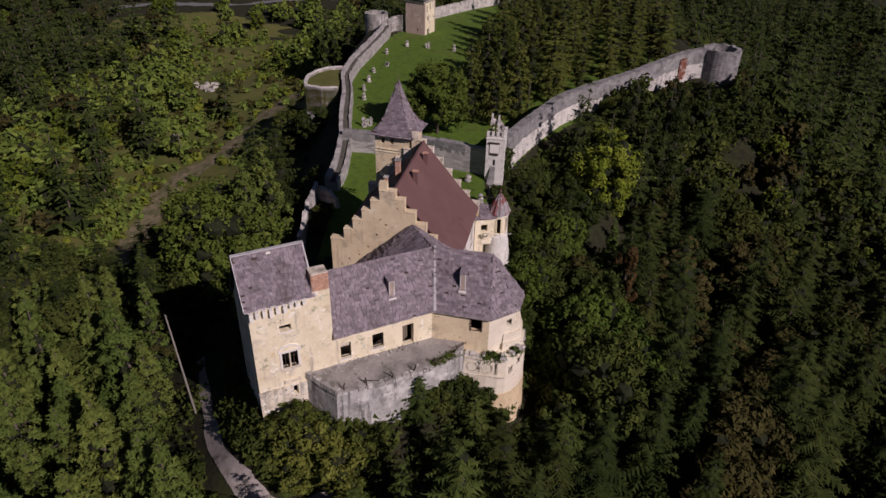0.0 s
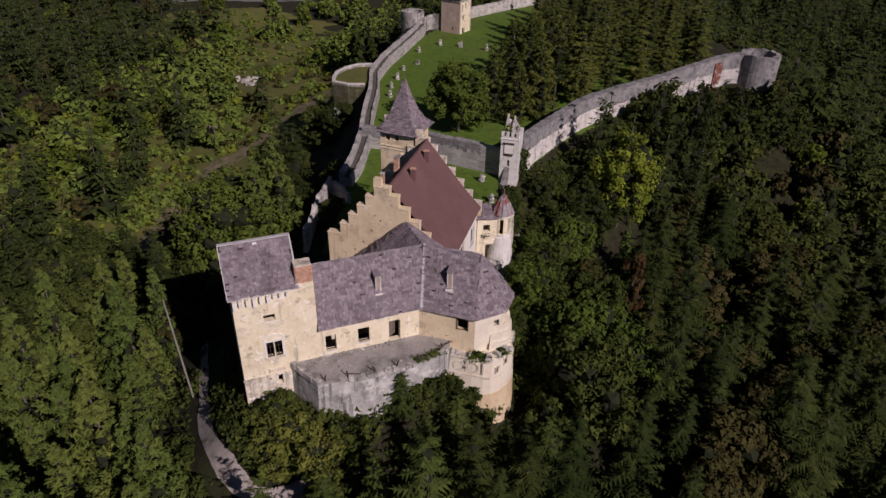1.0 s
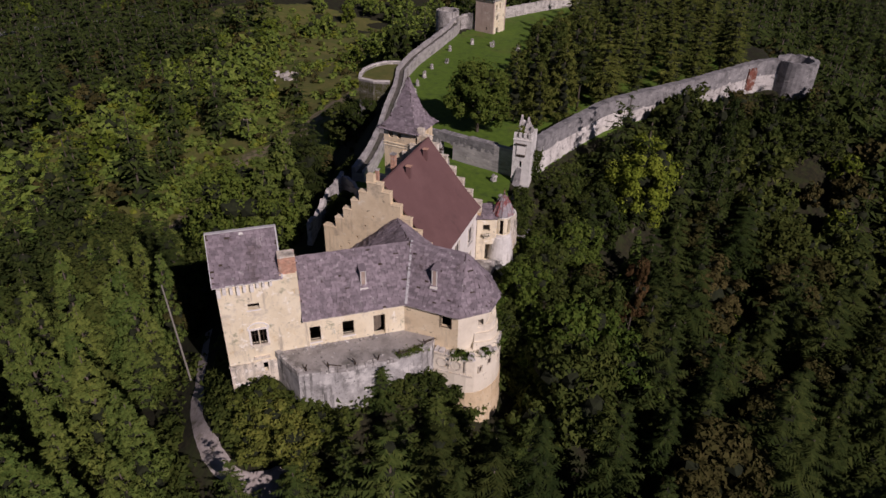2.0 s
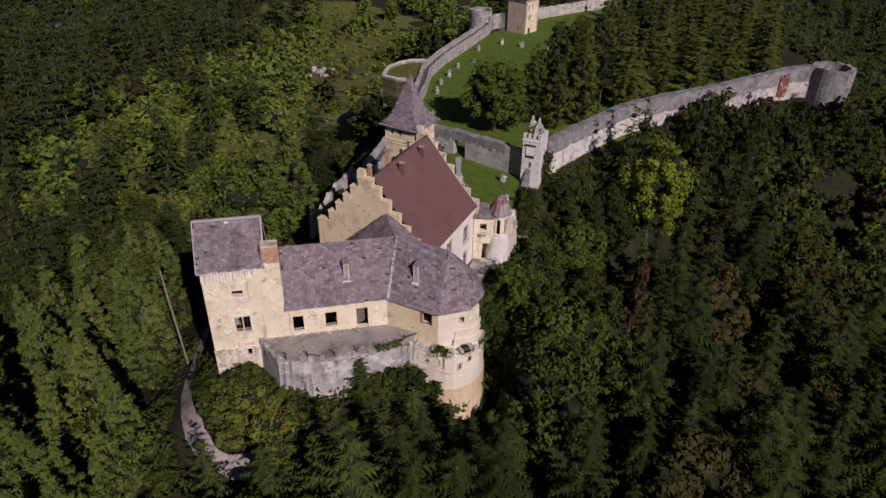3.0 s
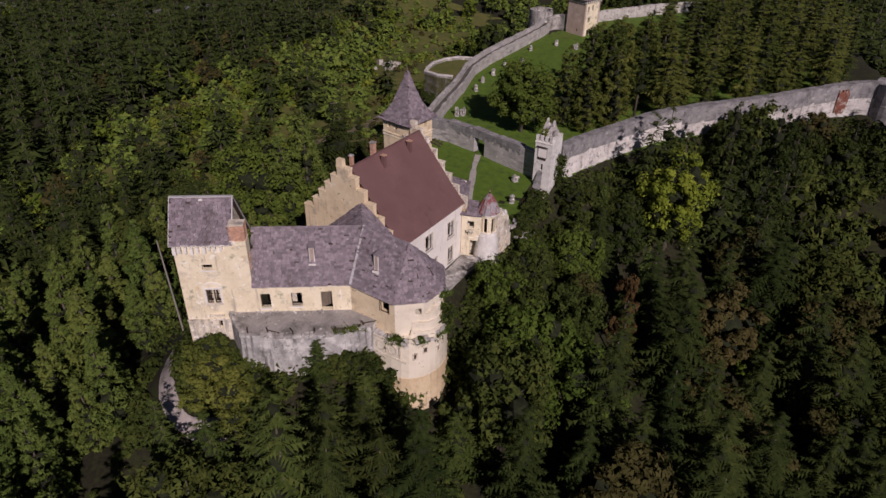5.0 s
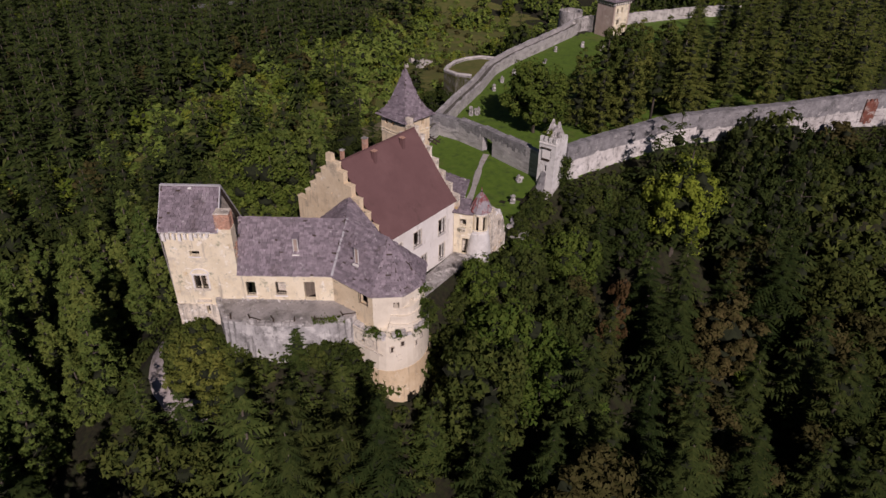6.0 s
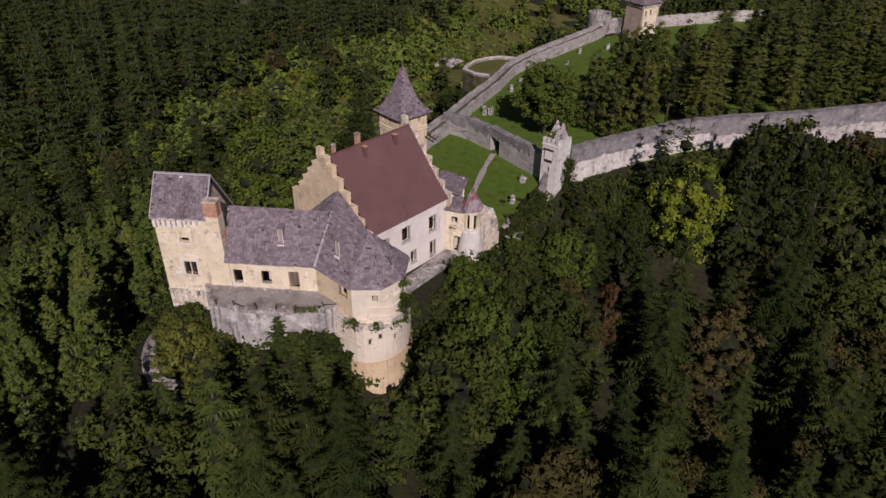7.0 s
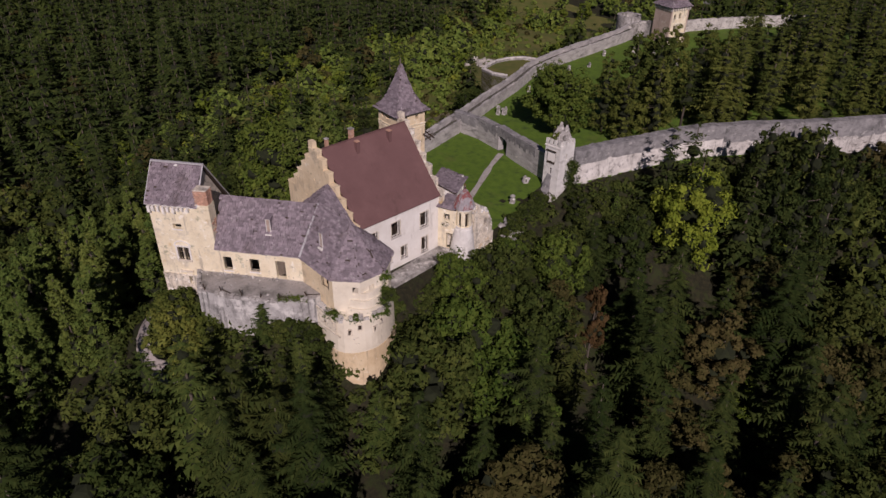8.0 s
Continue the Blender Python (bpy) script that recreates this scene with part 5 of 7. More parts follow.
def curtain(name, pts, thick, material, label, foot=7.0, jag=0.1, walkway=0.0, drop=0.9, seed=2, inner=1.0, batter=0.3, band=0.0, cap=None):
    """A long wall of rough masonry along (x, y, top) points; its outer face is the line, its inside lies to the left.
    band: height of a weathered upper course with an uneven lower edge, of the material cap."""
    rnd = random.Random(seed)
    Q = smooth_line(pts, 0.9)
    n = len(Q)
    tx, ty = np.gradient(Q[:, 0]), np.gradient(Q[:, 1])
    ln = np.hypot(tx, ty)
    nx_, ny_ = -ty / ln, tx / ln

    def shell(cols, tops):
        g = Geo()
        c = len(cols)
        for i in range(n):
            j = rnd.uniform(-jag, jag)
            for o, dz in cols:
                o2 = o + (rnd.uniform(-0.05, 0.05) if o < thick * 0.5 and dz < -0.1 else rnd.uniform(-0.05, 0.05))
                z = Q[i, 2] + (tops[i] if dz == "edge" else dz + (j if dz == 0 else rnd.uniform(-0.12, 0.12)))
                g.v.append((Q[i, 0] + nx_[i] * o2, Q[i, 1] + ny_[i] * o2, z))
        for i in range(n - 1):
            for j in range(c - 1):
                a = i * c + j
                g.f.append((a, a + c, a + c + 1, a + 1))
        g.f.append(tuple(range(c)))
        g.f.append(tuple((n - 1) * c + j for j in reversed(range(c))))
        return g

    def rows(lo, hi, out0, out1):
        k = max(1, int((hi - lo) / 0.65))
        return [(out0 + (out1 - out0) * q / k, lo + (hi - lo) * q / k) for q in range(k)]
    tail = [(thick, -drop), (thick + walkway, -drop), (thick + walkway, -drop + 0.5), (thick + walkway + 0.4, -drop + 0.5), (thick + walkway + 0.4, -foot)] if walkway else [(thick, -foot)]
    if not band:
        ob = piece(name, shell(rows(-foot, -0.3, -batter, 0.0) + [(0.0, -0.25), (0.0, 0.0), (thick, 0.0)] + tail, []), material, label, "wall")
        if walkway:
            # Dark ribbon on the walk: the parapet's shade is put into its colour.
            g = Geo()
            for i in range(n):
                for o, dz in ((thick + 0.05, 0.16), (thick + walkway - 0.05, 0.16), (thick + walkway - 0.05, -0.2), (thick + 0.05, -0.2)):
                    g.v.append((Q[i, 0] + nx_[i] * o, Q[i, 1] + ny_[i] * o, Q[i, 2] - drop + dz))
            for i in range(n - 1):
                for j in range(4):
                    a, b = i * 4 + j, i * 4 + (j + 1) % 4
                    g.f.append((a, a + 4, b + 4, b))
            part("walkway", g, WALK_SHADE, ob, "wall walk in a dark tone for the parapet's shade")
        return ob
    ob = thing(name, (float(Q[n // 2, 0]), float(Q[n // 2, 1]), float(Q[n // 2, 2]) - foot), label, "wall")
    part("masonry", shell(rows(-foot, -band + 0.9, -batter, 0.02) + [(0.06, -band + 1.0), (thick - 0.06, -band + 1.0), (thick - 0.06, -foot)], []), material, ob)
    part("upper_course", shell([(0.1, -band + 0.2)] + rows(-band, -0.3, -0.05, -0.04) + [(-0.03, -0.25), (-0.02, 0.0), (thick, 0.0), (thick, -band)], []), cap, ob, "grey weathered upper masonry")
    return ob


curtain("curtain_wall", [(11.9, 107.5, 6.0), (14.6, 113, 5.9), (18.2, 119.6, 5.8), (24.7, 130.2, 5.9), (28.6, 134.2, 5.95)], 1.6, STONE_PALE,
        "long whitish limestone curtain wall beside the clock tower", 9.5, 0.10, band=2.6, cap=STONE_GREY)
curtain("curtain_wall", [(28.6, 134.2, 5.95), (32.6, 138, 6.0), (41.6, 145.6, 6.1), (50.3, 154.0, 6.2), (57.4, 161.0, 6.4), (62.0, 164.0, 6.8), (64.5, 163.5, 7.0)], 1.6, STONE_LIGHT,
        "long grey limestone curtain wall along the wooded slope", 9.5, 0.10, band=3.3, cap=STONE_GREY)
g = Geo()
for k in range(9):
    a = k / 8.0
    x, y = 57.0 + 1.9 * a, 160.6 + 1.65 * a
    w = 0.16 + 0.1 * math.sin(k * 2.3)
    m = Matrix.Translation((x, y, 0)) @ pose(0, 0, 0, 0, 0, 41)
    g.box(m, -w - 0.1, w + 0.06, -0.42, 0.1, 0.6 + 0.5 * math.sin(k * 1.7), 5.4 - 0.4 * (k % 3))
piece("rusty_buttress", g, RUST, "rust-red stained strip of masonry on the curtain wall", "wall strip")
curtain("curtain_wall", [(-16.0, 198.5, 3.6), (-16.3, 193.7, 3.4), (-19.0, 177.5, 3.3), (-21.4, 164, 3.2), (-22.2, 153, 3.0), (-20.4, 142, 3.0), (-19.2, 127.5, 3.0), (-17.6, 114.5, 3.2), (-17.2, 104, 3.0), (-17.9, 99, 2.6)],
        0.7, STONE_WALL, "grey stone curtain wall with a walkway on its inner side", 6.5, 0.12, 1.1, 1.1, 6)
cross = thing("cross_wall", (-6, 111.5, 0), "grey stone cross wall with a doorway between the castle yards", "wall")
CX = [(-17.0, 114.8, 3.9), (-11.0, 113.9, 4.3), (-5.5, 111.9, 4.6), (0.0, 109.2, 4.8), (4.8, 107.1, 5.0)]
for (xa, ya, ha), (xb, yb, hb) in zip(CX, CX[1:]):
    ln = math.hypot(xb - xa, yb - ya)
    ops = [(a, a + 0.16, ha - 1.0, ha - 0.6) for a in np.arange(0.7, ln - 0.5, 1.15)]
    if xa == -5.5:
        ops.append((0.3, 3.0, -0.5, 3.0))
    g = Geo()
    g.wall((xa, ya), (xb, yb), -3, ha, 1.2, ops)
    seg = part("wall_stretch", g, STONE_WALL, cross)
    m = Matrix.Translation((xa, ya, 0)) @ pose(0, 0, 0, 0, 0, math.degrees(math.atan2(yb - ya, xb - xa)))
    rw = random.Random(int(ya * 10))
    g = Geo()
    s = 0.0
    while s < ln - 0.2:
        w = min(rw.uniform(0.35, 0.9), ln - s)
        g.box(m, s, s + w - 0.01, -0.03 - rw.uniform(0, 0.03), -0.003, ha - rw.uniform(0.9, 1.9), ha)
        s += w
    part("upper_course", g, STONE_GREY, seg, "dark weathered upper masonry")
    for a in np.arange(0, ln, 0.9):
        g = Geo()
        g.box(m, a, min(ln, a + 0.88), -0.08, 1.28, ha + 0.003, ha + 0.16, 0.05)
        part("coping", g, STONE_GREY, seg)
g = Geo()
g.wall((4.81, 107.09), (8.6, 105.4), -3, 4.9, 0.9)
part("wall_stretch", g, STONE_WALL, cross)
curtain("ruined_wall", [(9.4, 103.0, -0.5), (9.1, 96, -0.5), (9.7, 90, -0.3)][::-1], 0.6, STONE, "low broken stone edge of the inner yard", 6, 0.35, seed=19)
# ruin at the castle's back corner
curtain("ruined_wall", [(-19.2, 97, 2.2), (-19.4, 90, 2.8), (-19.0, 84, 2.4), (-18.4, 78, 3.2)], 0.6, STONE_LIGHT, "broken pale stone wall with plants in its lee", 8, 0.5, seed=20)
curtain("ruined_wall", [(-14.9, 93.0, 1.6), (-16.6, 95.8, 2.0), (-18.8, 96.4, 2.2)], 0.5, STONE_LIGHT, "broken pale stone cross wall", 4, 0.3, seed=22)
RIM = [(-22.3, 157.4), (-25.4, 156.8), (-28.0, 154.0), (-29.4, 150.0), (-29.3, 146.0), (-28.6, 143.0), (-25.0, 141.6), (-21.4, 142.0)]
rb = thing("outer_bastion", (-26, 149, -10), "low angular stone bastion with a pale rim and grass filling", "bastion")
rnd = random.Random(8)
for p, q in zip(RIM, RIM[1:]):
    g = Geo()
    g.wall(p, q, -12, 2.75 + rnd.uniform(-0.06, 0.06), 0.6)
    part("wall", g, STONE, rb)
    g = Geo()
    m = Matrix.Translation((p[0], p[1], 0)) @ pose(0, 0, 0, 0, 0, math.degrees(math.atan2(q[1] - p[1], q[0] - p[0])))
    g.box(m, -0.05, math.hypot(q[0] - p[0], q[1] - p[1]) + 0.05, -0.08, 0.68, 2.82, 3.0, 0.04)
    part("coping", g, STONE_PALE, rb, "pale worn coping")
g = Geo()
g.prism(RIM, -3.0, 2.3)
part("turf", g, MEADOW, rb, "rough grass filling")
g = Geo()
g.ring(68.3, 165.0, 3.3, 4.4, -6, 7.0, 30, 0, 2 * math.pi, 0.2, random.Random(9))
piece("round_tower", g, STONE_GREY, "ruined round stone tower open to the sky", "tower")

# far tower
FT = pose(-4.2, 198.0, 0, 0, 0, -28)
ft = thing("far_tower", at(FT, -3, 3, -1), "square pale rose plaster tower with a battlemented top", "tower")
g = Geo()
g.wall(at2(FT, -6.2, 0), at2(FT, 0, 0), -3, 9.4, 0.5, [(3.6, 4.1, 1.0, 1.7)])
part("wall", g, ROSE, ft)
g = Geo()
g.wall(at2(FT, 0, 0.5), at2(FT, 0, 5.7), -3, 9.4, 0.5, [(0.6, 1.3, 6.5, 8.0), (2.3, 3.0, 6.7, 8.2), (1.0, 2.0, 3.6, 5.0), (1.0, 2.4, -0.8, 1.6)])
part("wall", g, PLASTER, ft)
g = Geo()
g.wall(at2(FT, 0, 6.2), at2(FT, -6.2, 6.2), -3, 9.4, 0.5)
g.wall(at2(FT, -6.2, 5.7), at2(FT, -6.2, 0.5), -3, 9.4, 0.5)
part("wall", g, ROSE, ft)
for a in range(4):
    m = FT @ pose(-3.1, 3.1, 0, 0, 0, 90 * a)
    for k in range(8):
        g = Geo()
        x = -3.3 + k * 0.87
        g.box(m, x, x + 0.42, -3.4, -3.103, 8.9, 9.75)
        part("corbel", g, STONE_LIGHT, ft)
polys = []
for a in range(4):
    m = FT @ pose(-3.1, 3.1, 0, 0, 0, 90 * a)
    polys.append([at(m, -3.7, -3.7, 9.8), at(m, 3.7, -3.7, 9.8), at(m, 0.05, -0.05, 13.2), at(m, -0.05, -0.05, 13.2)])
roof(ft, polys, "dark shingle pyramid roof", seed=31)
curtain("curtain_wall", [(-7, 211, 3.2), (-4, 217, 3.2), (9.5, 233, 3.2), (24, 246, 3.2)][::-1], 0.9, STONE_LIGHT, "pale stone curtain wall beyond the far tower", 6.5, 0.1, seed=14)
curtain("curtain_wall", [(-10.2, 202.5, 4.6), (-13, 204.5, 4.2), (-16, 198.5, 3.6)], 0.8, STONE, "stone wall joining the far tower to the curtain", 7, 0.1, seed=15)
g = Geo()
g.ring(-18.5, 206.0, 2.6, 3.4, -8, 4.4, 26, 0, 2 * math.pi, 0.15, random.Random(11))
piece("round_bastion", g, STONE, "round stone bastion beside the far tower", "bastion")

# sculptures on the lawns: plain carved stones
def sculpture(x, y, h, seed, lean=0.0):
    r = random.Random(seed)
    g = Geo()
    z0 = gz(x, y) + 0.05
    kind = seed % 3
    g.box(pose(x, y, z0, 0, 0, r.uniform(0, 90)), -0.45, 0.45, -0.45, 0.45, -0.1, 0.22, 0.04)
    if kind == 0:
        g.lathe(x, y, [(0.35, z0 + 0.22), (0.5, z0 + h * 0.35), (0.3, z0 + h * 0.55), (0.45, z0 + h * 0.8), (0.12, z0 + h)], 9)
    elif kind == 1:
        m = pose(x, y, z0 + 0.22, r.uniform(-8, 8), r.uniform(-8, 8), r.uniform(0, 180))
        g.box(m, -0.5, 0.45, -0.25, 0.25, 0, h * 0.7, 0.12)
        g.box(m @ pose(0.05, 0, h * 0.68, 12, 9, 30), -0.35, 0.35, -0.3, 0.3, 0, h * 0.35, 0.1)
    else:
        m = pose(x, y, z0 + 0.2, r.uniform(-12, 12), r.uniform(-12, 12), r.uniform(0, 180))
        g.box(m, -0.6, -0.1, -0.22, 0.22, 0, h * 0.9, 0.1)
        g.box(m, 0.15, 0.55, -0.2, 0.2, 0, h * 0.65, 0.08)
        g.box(m @ pose(0, 0, h * 0.45, 0, 10, 0), -0.7, 0.7, -0.18, 0.18, 0, h * 0.22, 0.06)
    piece("stone_sculpture", g, STONE, "pale carved stone sculpture standing on the lawn", "sculpture", group="sculptures on the lawn")


for k, (x, y, h) in enumerate([(-13.6, 178.5, 2.6), (-8.6, 186, 2.3), (-3.0, 184.8, 3.0), (4.0, 182.5, 3.2), (8.4, 182.6, 2.6), (-12.8, 167.6, 2.2), (-15.6, 162.3, 2.2), (-16.1, 155, 2.4), (-16.6, 149, 2.6), (-16.0, 142.8, 2.8),
                               (-14.4, 127, 2.8), (-13.4, 127.8, 3.0), (-16.6, 119.2, 2.4), (-14.2, 117.0, 2.2), (5.2, 103.4, 2.2), (7.0, 96.0, 2.6)]):
    sculpture(x, y, h * 0.58, k + 3)


# poles and a rock
def utility_pole(x, y, top, arm, label, lean=0.0):
    z = gz(x, y)
    ob = thing("utility_pole", (x, y, z), label, "pole")
    g = Geo()
    g.tube([(x, y, z - 0.5), (x + lean, y, top)], [0.13, 0.09], 8)
    part("pole", g, WOOD if arm else PALEWOOD, ob)
    if arm:
        g = Geo()
        g.box(pose(x + lean, y, top - 0.5, 0, 0, 20), -1.1, 1.1, -0.07, 0.07, -0.07, 0.07)
        part("cross_arm", g, WOOD, ob)
        for k in (-0.95, 0, 0.95):
            g = Geo()
            g.lathe(x + lean + k * 0.94, y + k * 0.34, [(0.05, top - 0.43), (0.09, top - 0.35), (0.05, top - 0.22)], 7)
            part("insulator", g, PLASTER_WHITE, ob)


utility_pole(-27.6, 58.0, 5.6, False, "bare pale wooden pole leaning at the wood's edge", -0.9)
utility_pole(-67.1, 166.0, -18.0, True, "wooden utility pole beside the valley track")
g = Geo()
rs_ = np.random.RandomState(4)
for k in range(9):
    x, y = -78 + rs_.uniform(-4, 4), 221 + rs_.uniform(-4, 4)
    z = gz(x, y)
    m = pose(x, y, z, rs_.uniform(-20, 20), rs_.uniform(-20, 20), rs_.uniform(0, 180))
    g.box(m, -1.6, 1.5, -1.2, 1.3, -1, rs_.uniform(0.5, 1.9), 0.5)
piece("rock_outcrop", g, GRAVEL, "pale bare rock outcrop among the valley trees", "rock")


# ---- trees ----
def leaf_cloud(rs, centres, radii, count, size, flat=0.3, jitter=0.22, shell=0.55, slim=1.0):
    """Many small leaf cards scattered in the shells of clumps; returns vertices and triangles."""
    k = rs.randint(0, len(centres), count)
    d = rs.normal(size=(count, 3))
    d /= np.linalg.norm(d, axis=1, keepdims=True)
    rad = radii[k] * (shell + (1.05 - shell) * rs.rand(count, 1) ** 0.7)
    p = centres[k] + d * rad * np.array([1, 1, 0.8])
    nrm = d * (1 - jitter) + rs.normal(size=(count, 3)) * jitter + np.array([0, 0, flat])
    nrm /= np.linalg.norm(nrm, axis=1, keepdims=True)
    a = np.cross(nrm, rs.normal(size=(count, 3)))
    a /= np.linalg.norm(a, axis=1, keepdims=True)
    b = np.cross(nrm, a)
    s = size * (0.6 + 0.8 * rs.rand(count, 1))
    v = np.stack([p - a * s * 0.42 * slim - b * s * 0.4, p + a * s * 0.42 * slim - b * s * 0.3 * rs.rand(count, 1), p + b * s * 0.85 - nrm * s * 0.25], 1).reshape(-1, 3)
    f = np.arange(count * 3).reshape(-1, 3)
    return v, f


GOLD = (1 + 5 ** 0.5) / 2
ICO = np.array([(-1, GOLD, 0), (1, GOLD, 0), (-1, -GOLD, 0), (1, -GOLD, 0), (0, -1, GOLD), (0, 1, GOLD), (0, -1, -GOLD), (0, 1, -GOLD), (GOLD, 0, -1), (GOLD, 0, 1), (-GOLD, 0, -1), (-GOLD, 0, 1)]) / 1.902
ICO_F = np.array([(0, 11, 5), (0, 5, 1), (0, 1, 7), (0, 7, 10), (0, 10, 11), (1, 5, 9), (5, 11, 4), (11, 10, 2), (10, 7, 6), (7, 1, 8),
                  (3, 9, 4), (3, 4, 2), (3, 2, 6), (3, 6, 8), (3, 8, 9), (4, 9, 5), (2, 4, 11), (6, 2, 10), (8, 6, 7), (9, 8, 1)])


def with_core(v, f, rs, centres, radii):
    """Adds dark uneven lumps well inside the leaf clumps, standing in for a crown's inner shade. Returns vertices,
    faces and the number of leaf faces.
    """
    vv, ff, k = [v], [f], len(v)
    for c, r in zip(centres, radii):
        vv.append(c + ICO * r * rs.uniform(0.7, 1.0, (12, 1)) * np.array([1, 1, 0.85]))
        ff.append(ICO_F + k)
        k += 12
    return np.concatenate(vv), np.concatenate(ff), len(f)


def broad_tree(seed, height, spread, leaves, size, full=0):
    """Trunk, limbs and a lobed uneven crown of leaf clumps. Unit: metres, foot at the origin."""
    rs = np.random.RandomState(seed)
    trunk = Geo()
    bole = height * rs.uniform(0.16, 0.24)
    lean = rs.uniform(-0.04, 0.04, 2) * height
    trunk.tube([(0, 0, -1.0), (lean[0] * 0.3, lean[1] * 0.3, bole), (lean[0], lean[1], height * 0.8)], [0.028 * height, 0.018 * height, 0.004 * height], 7)
    lobes, rad, mids, midr = [], [], [], []
    nl = full or rs.randint(10, 14)
    for i in range(nl):
        a = 2 * math.pi * i / nl * 2.4 + rs.uniform(-0.4, 0.4)
        h = rs.uniform(0.27, 0.86) if not full else 0.25 + 0.6 * ((i * 0.618) % 1.0)
        reach = spread * (1.05 - abs(h - 0.5) * 1.3) * (rs.uniform(0.55, 1.0) if not full else rs.uniform(0.82, 1.0))
        c = np.array([math.cos(a) * reach * 0.68, math.sin(a) * reach * 0.68, h * height])
        trunk.tube([(lean[0] * 0.3, lean[1] * 0.3, bole * rs.uniform(1.0, 2.2)), tuple(c * np.array([0.5, 0.5, 0.85])), tuple(c)], [0.006 * height, 0.004 * height, 0.0012 * height], 5)
        r = spread * rs.uniform(0.30, 0.46)
        mids.append(c)
        midr.append(r * 0.5)
        for _ in range(7):
            d = rs.normal(size=3)
            d /= np.linalg.norm(d)
            lobes.append(c + d * r * rs.uniform(0.55, 1.0) * np.array([1, 1, 0.8]))
            rad.append(r * rs.uniform(0.30, 0.56))
    lobes.append(np.array([lean[0], lean[1], height * 0.93]))
    rad.append(spread * 0.3)
    mids.append(np.array([lean[0] * 0.5, lean[1] * 0.5, height * 0.55]))
    midr.append(spread * 0.42)
    v, f = leaf_cloud(rs, np.array(lobes), np.array(rad)[:, None], leaves, size, shell=0.7)
    return (trunk,) + with_core(v, f, rs, mids, midr)


def pine_tree(seed, height, spread, tufts, per, size=0.5, bare=0.12, taper=0.75, clump=0.2):
    """A straight trunk with whorls of boughs that end in puffs of needles, over a dark inner cone that stands in for
    shade.
    """
    rs = np.random.RandomState(seed)
    trunk = Geo()
    bend = rs.uniform(-0.02, 0.02, 2) * height
    trunk.tube([(0, 0, -1.0), (bend[0], bend[1], height * 0.5), (0, 0, height * 0.97)], [0.017 * height, 0.010 * height, 0.002 * height], 7)
    cen, rad, mids, midr = [], [], [], []
    whorls = max(6, int(height * (1 - bare) / 1.15))
    for i in range(tufts):
        w = (i * 0.618 * whorls) % whorls
        u = (int(w) + rs.uniform(-0.4, 0.4)) / whorls
        u = min(0.97, max(0.0, 1 - (1 - u) ** 0.85))
        reach = spread * (1 - u) ** taper * min(1.0, 0.6 + u * 2.5)
        a = rs.uniform(0, 6.283)
        out = reach * (0.5 + 0.5 * rs.rand()) * rs.uniform(0.85, 1.1)
        h = height * (bare + (1 - bare) * u) - 0.12 * out + rs.uniform(-0.2, 0.2)
        cen.append((math.cos(a) * out, math.sin(a) * out, h))
        rad.append(clump * spread * (0.55 + 0.45 * (1 - u)) * rs.uniform(0.7, 1.25))
        if i % 6 == 0:
            trunk.tube([(0, 0, h - 0.15 * out), (math.cos(a) * out, math.sin(a) * out, h)], [0.004 * height, 0.0015 * height], 4)
    for i in range(9):
        u = i / 9.0
        r = spread * (1 - u) ** taper * 0.36
        mids.append(np.array([rs.uniform(-0.1, 0.1) * spread, rs.uniform(-0.1, 0.1) * spread, height * (bare + 0.05 + (0.93 - bare) * u)]))
        midr.append(max(0.25, r))
    cen.append((0, 0, height * 0.97))
    rad.append(0.09 * spread + 0.15)
    v, f = leaf_cloud(rs, np.array(cen), np.array(rad)[:, None], tufts * per, size, 0.55, 0.35, 0.45, 0.62)
    return (trunk,) + with_core(v, f, rs, mids, midr)


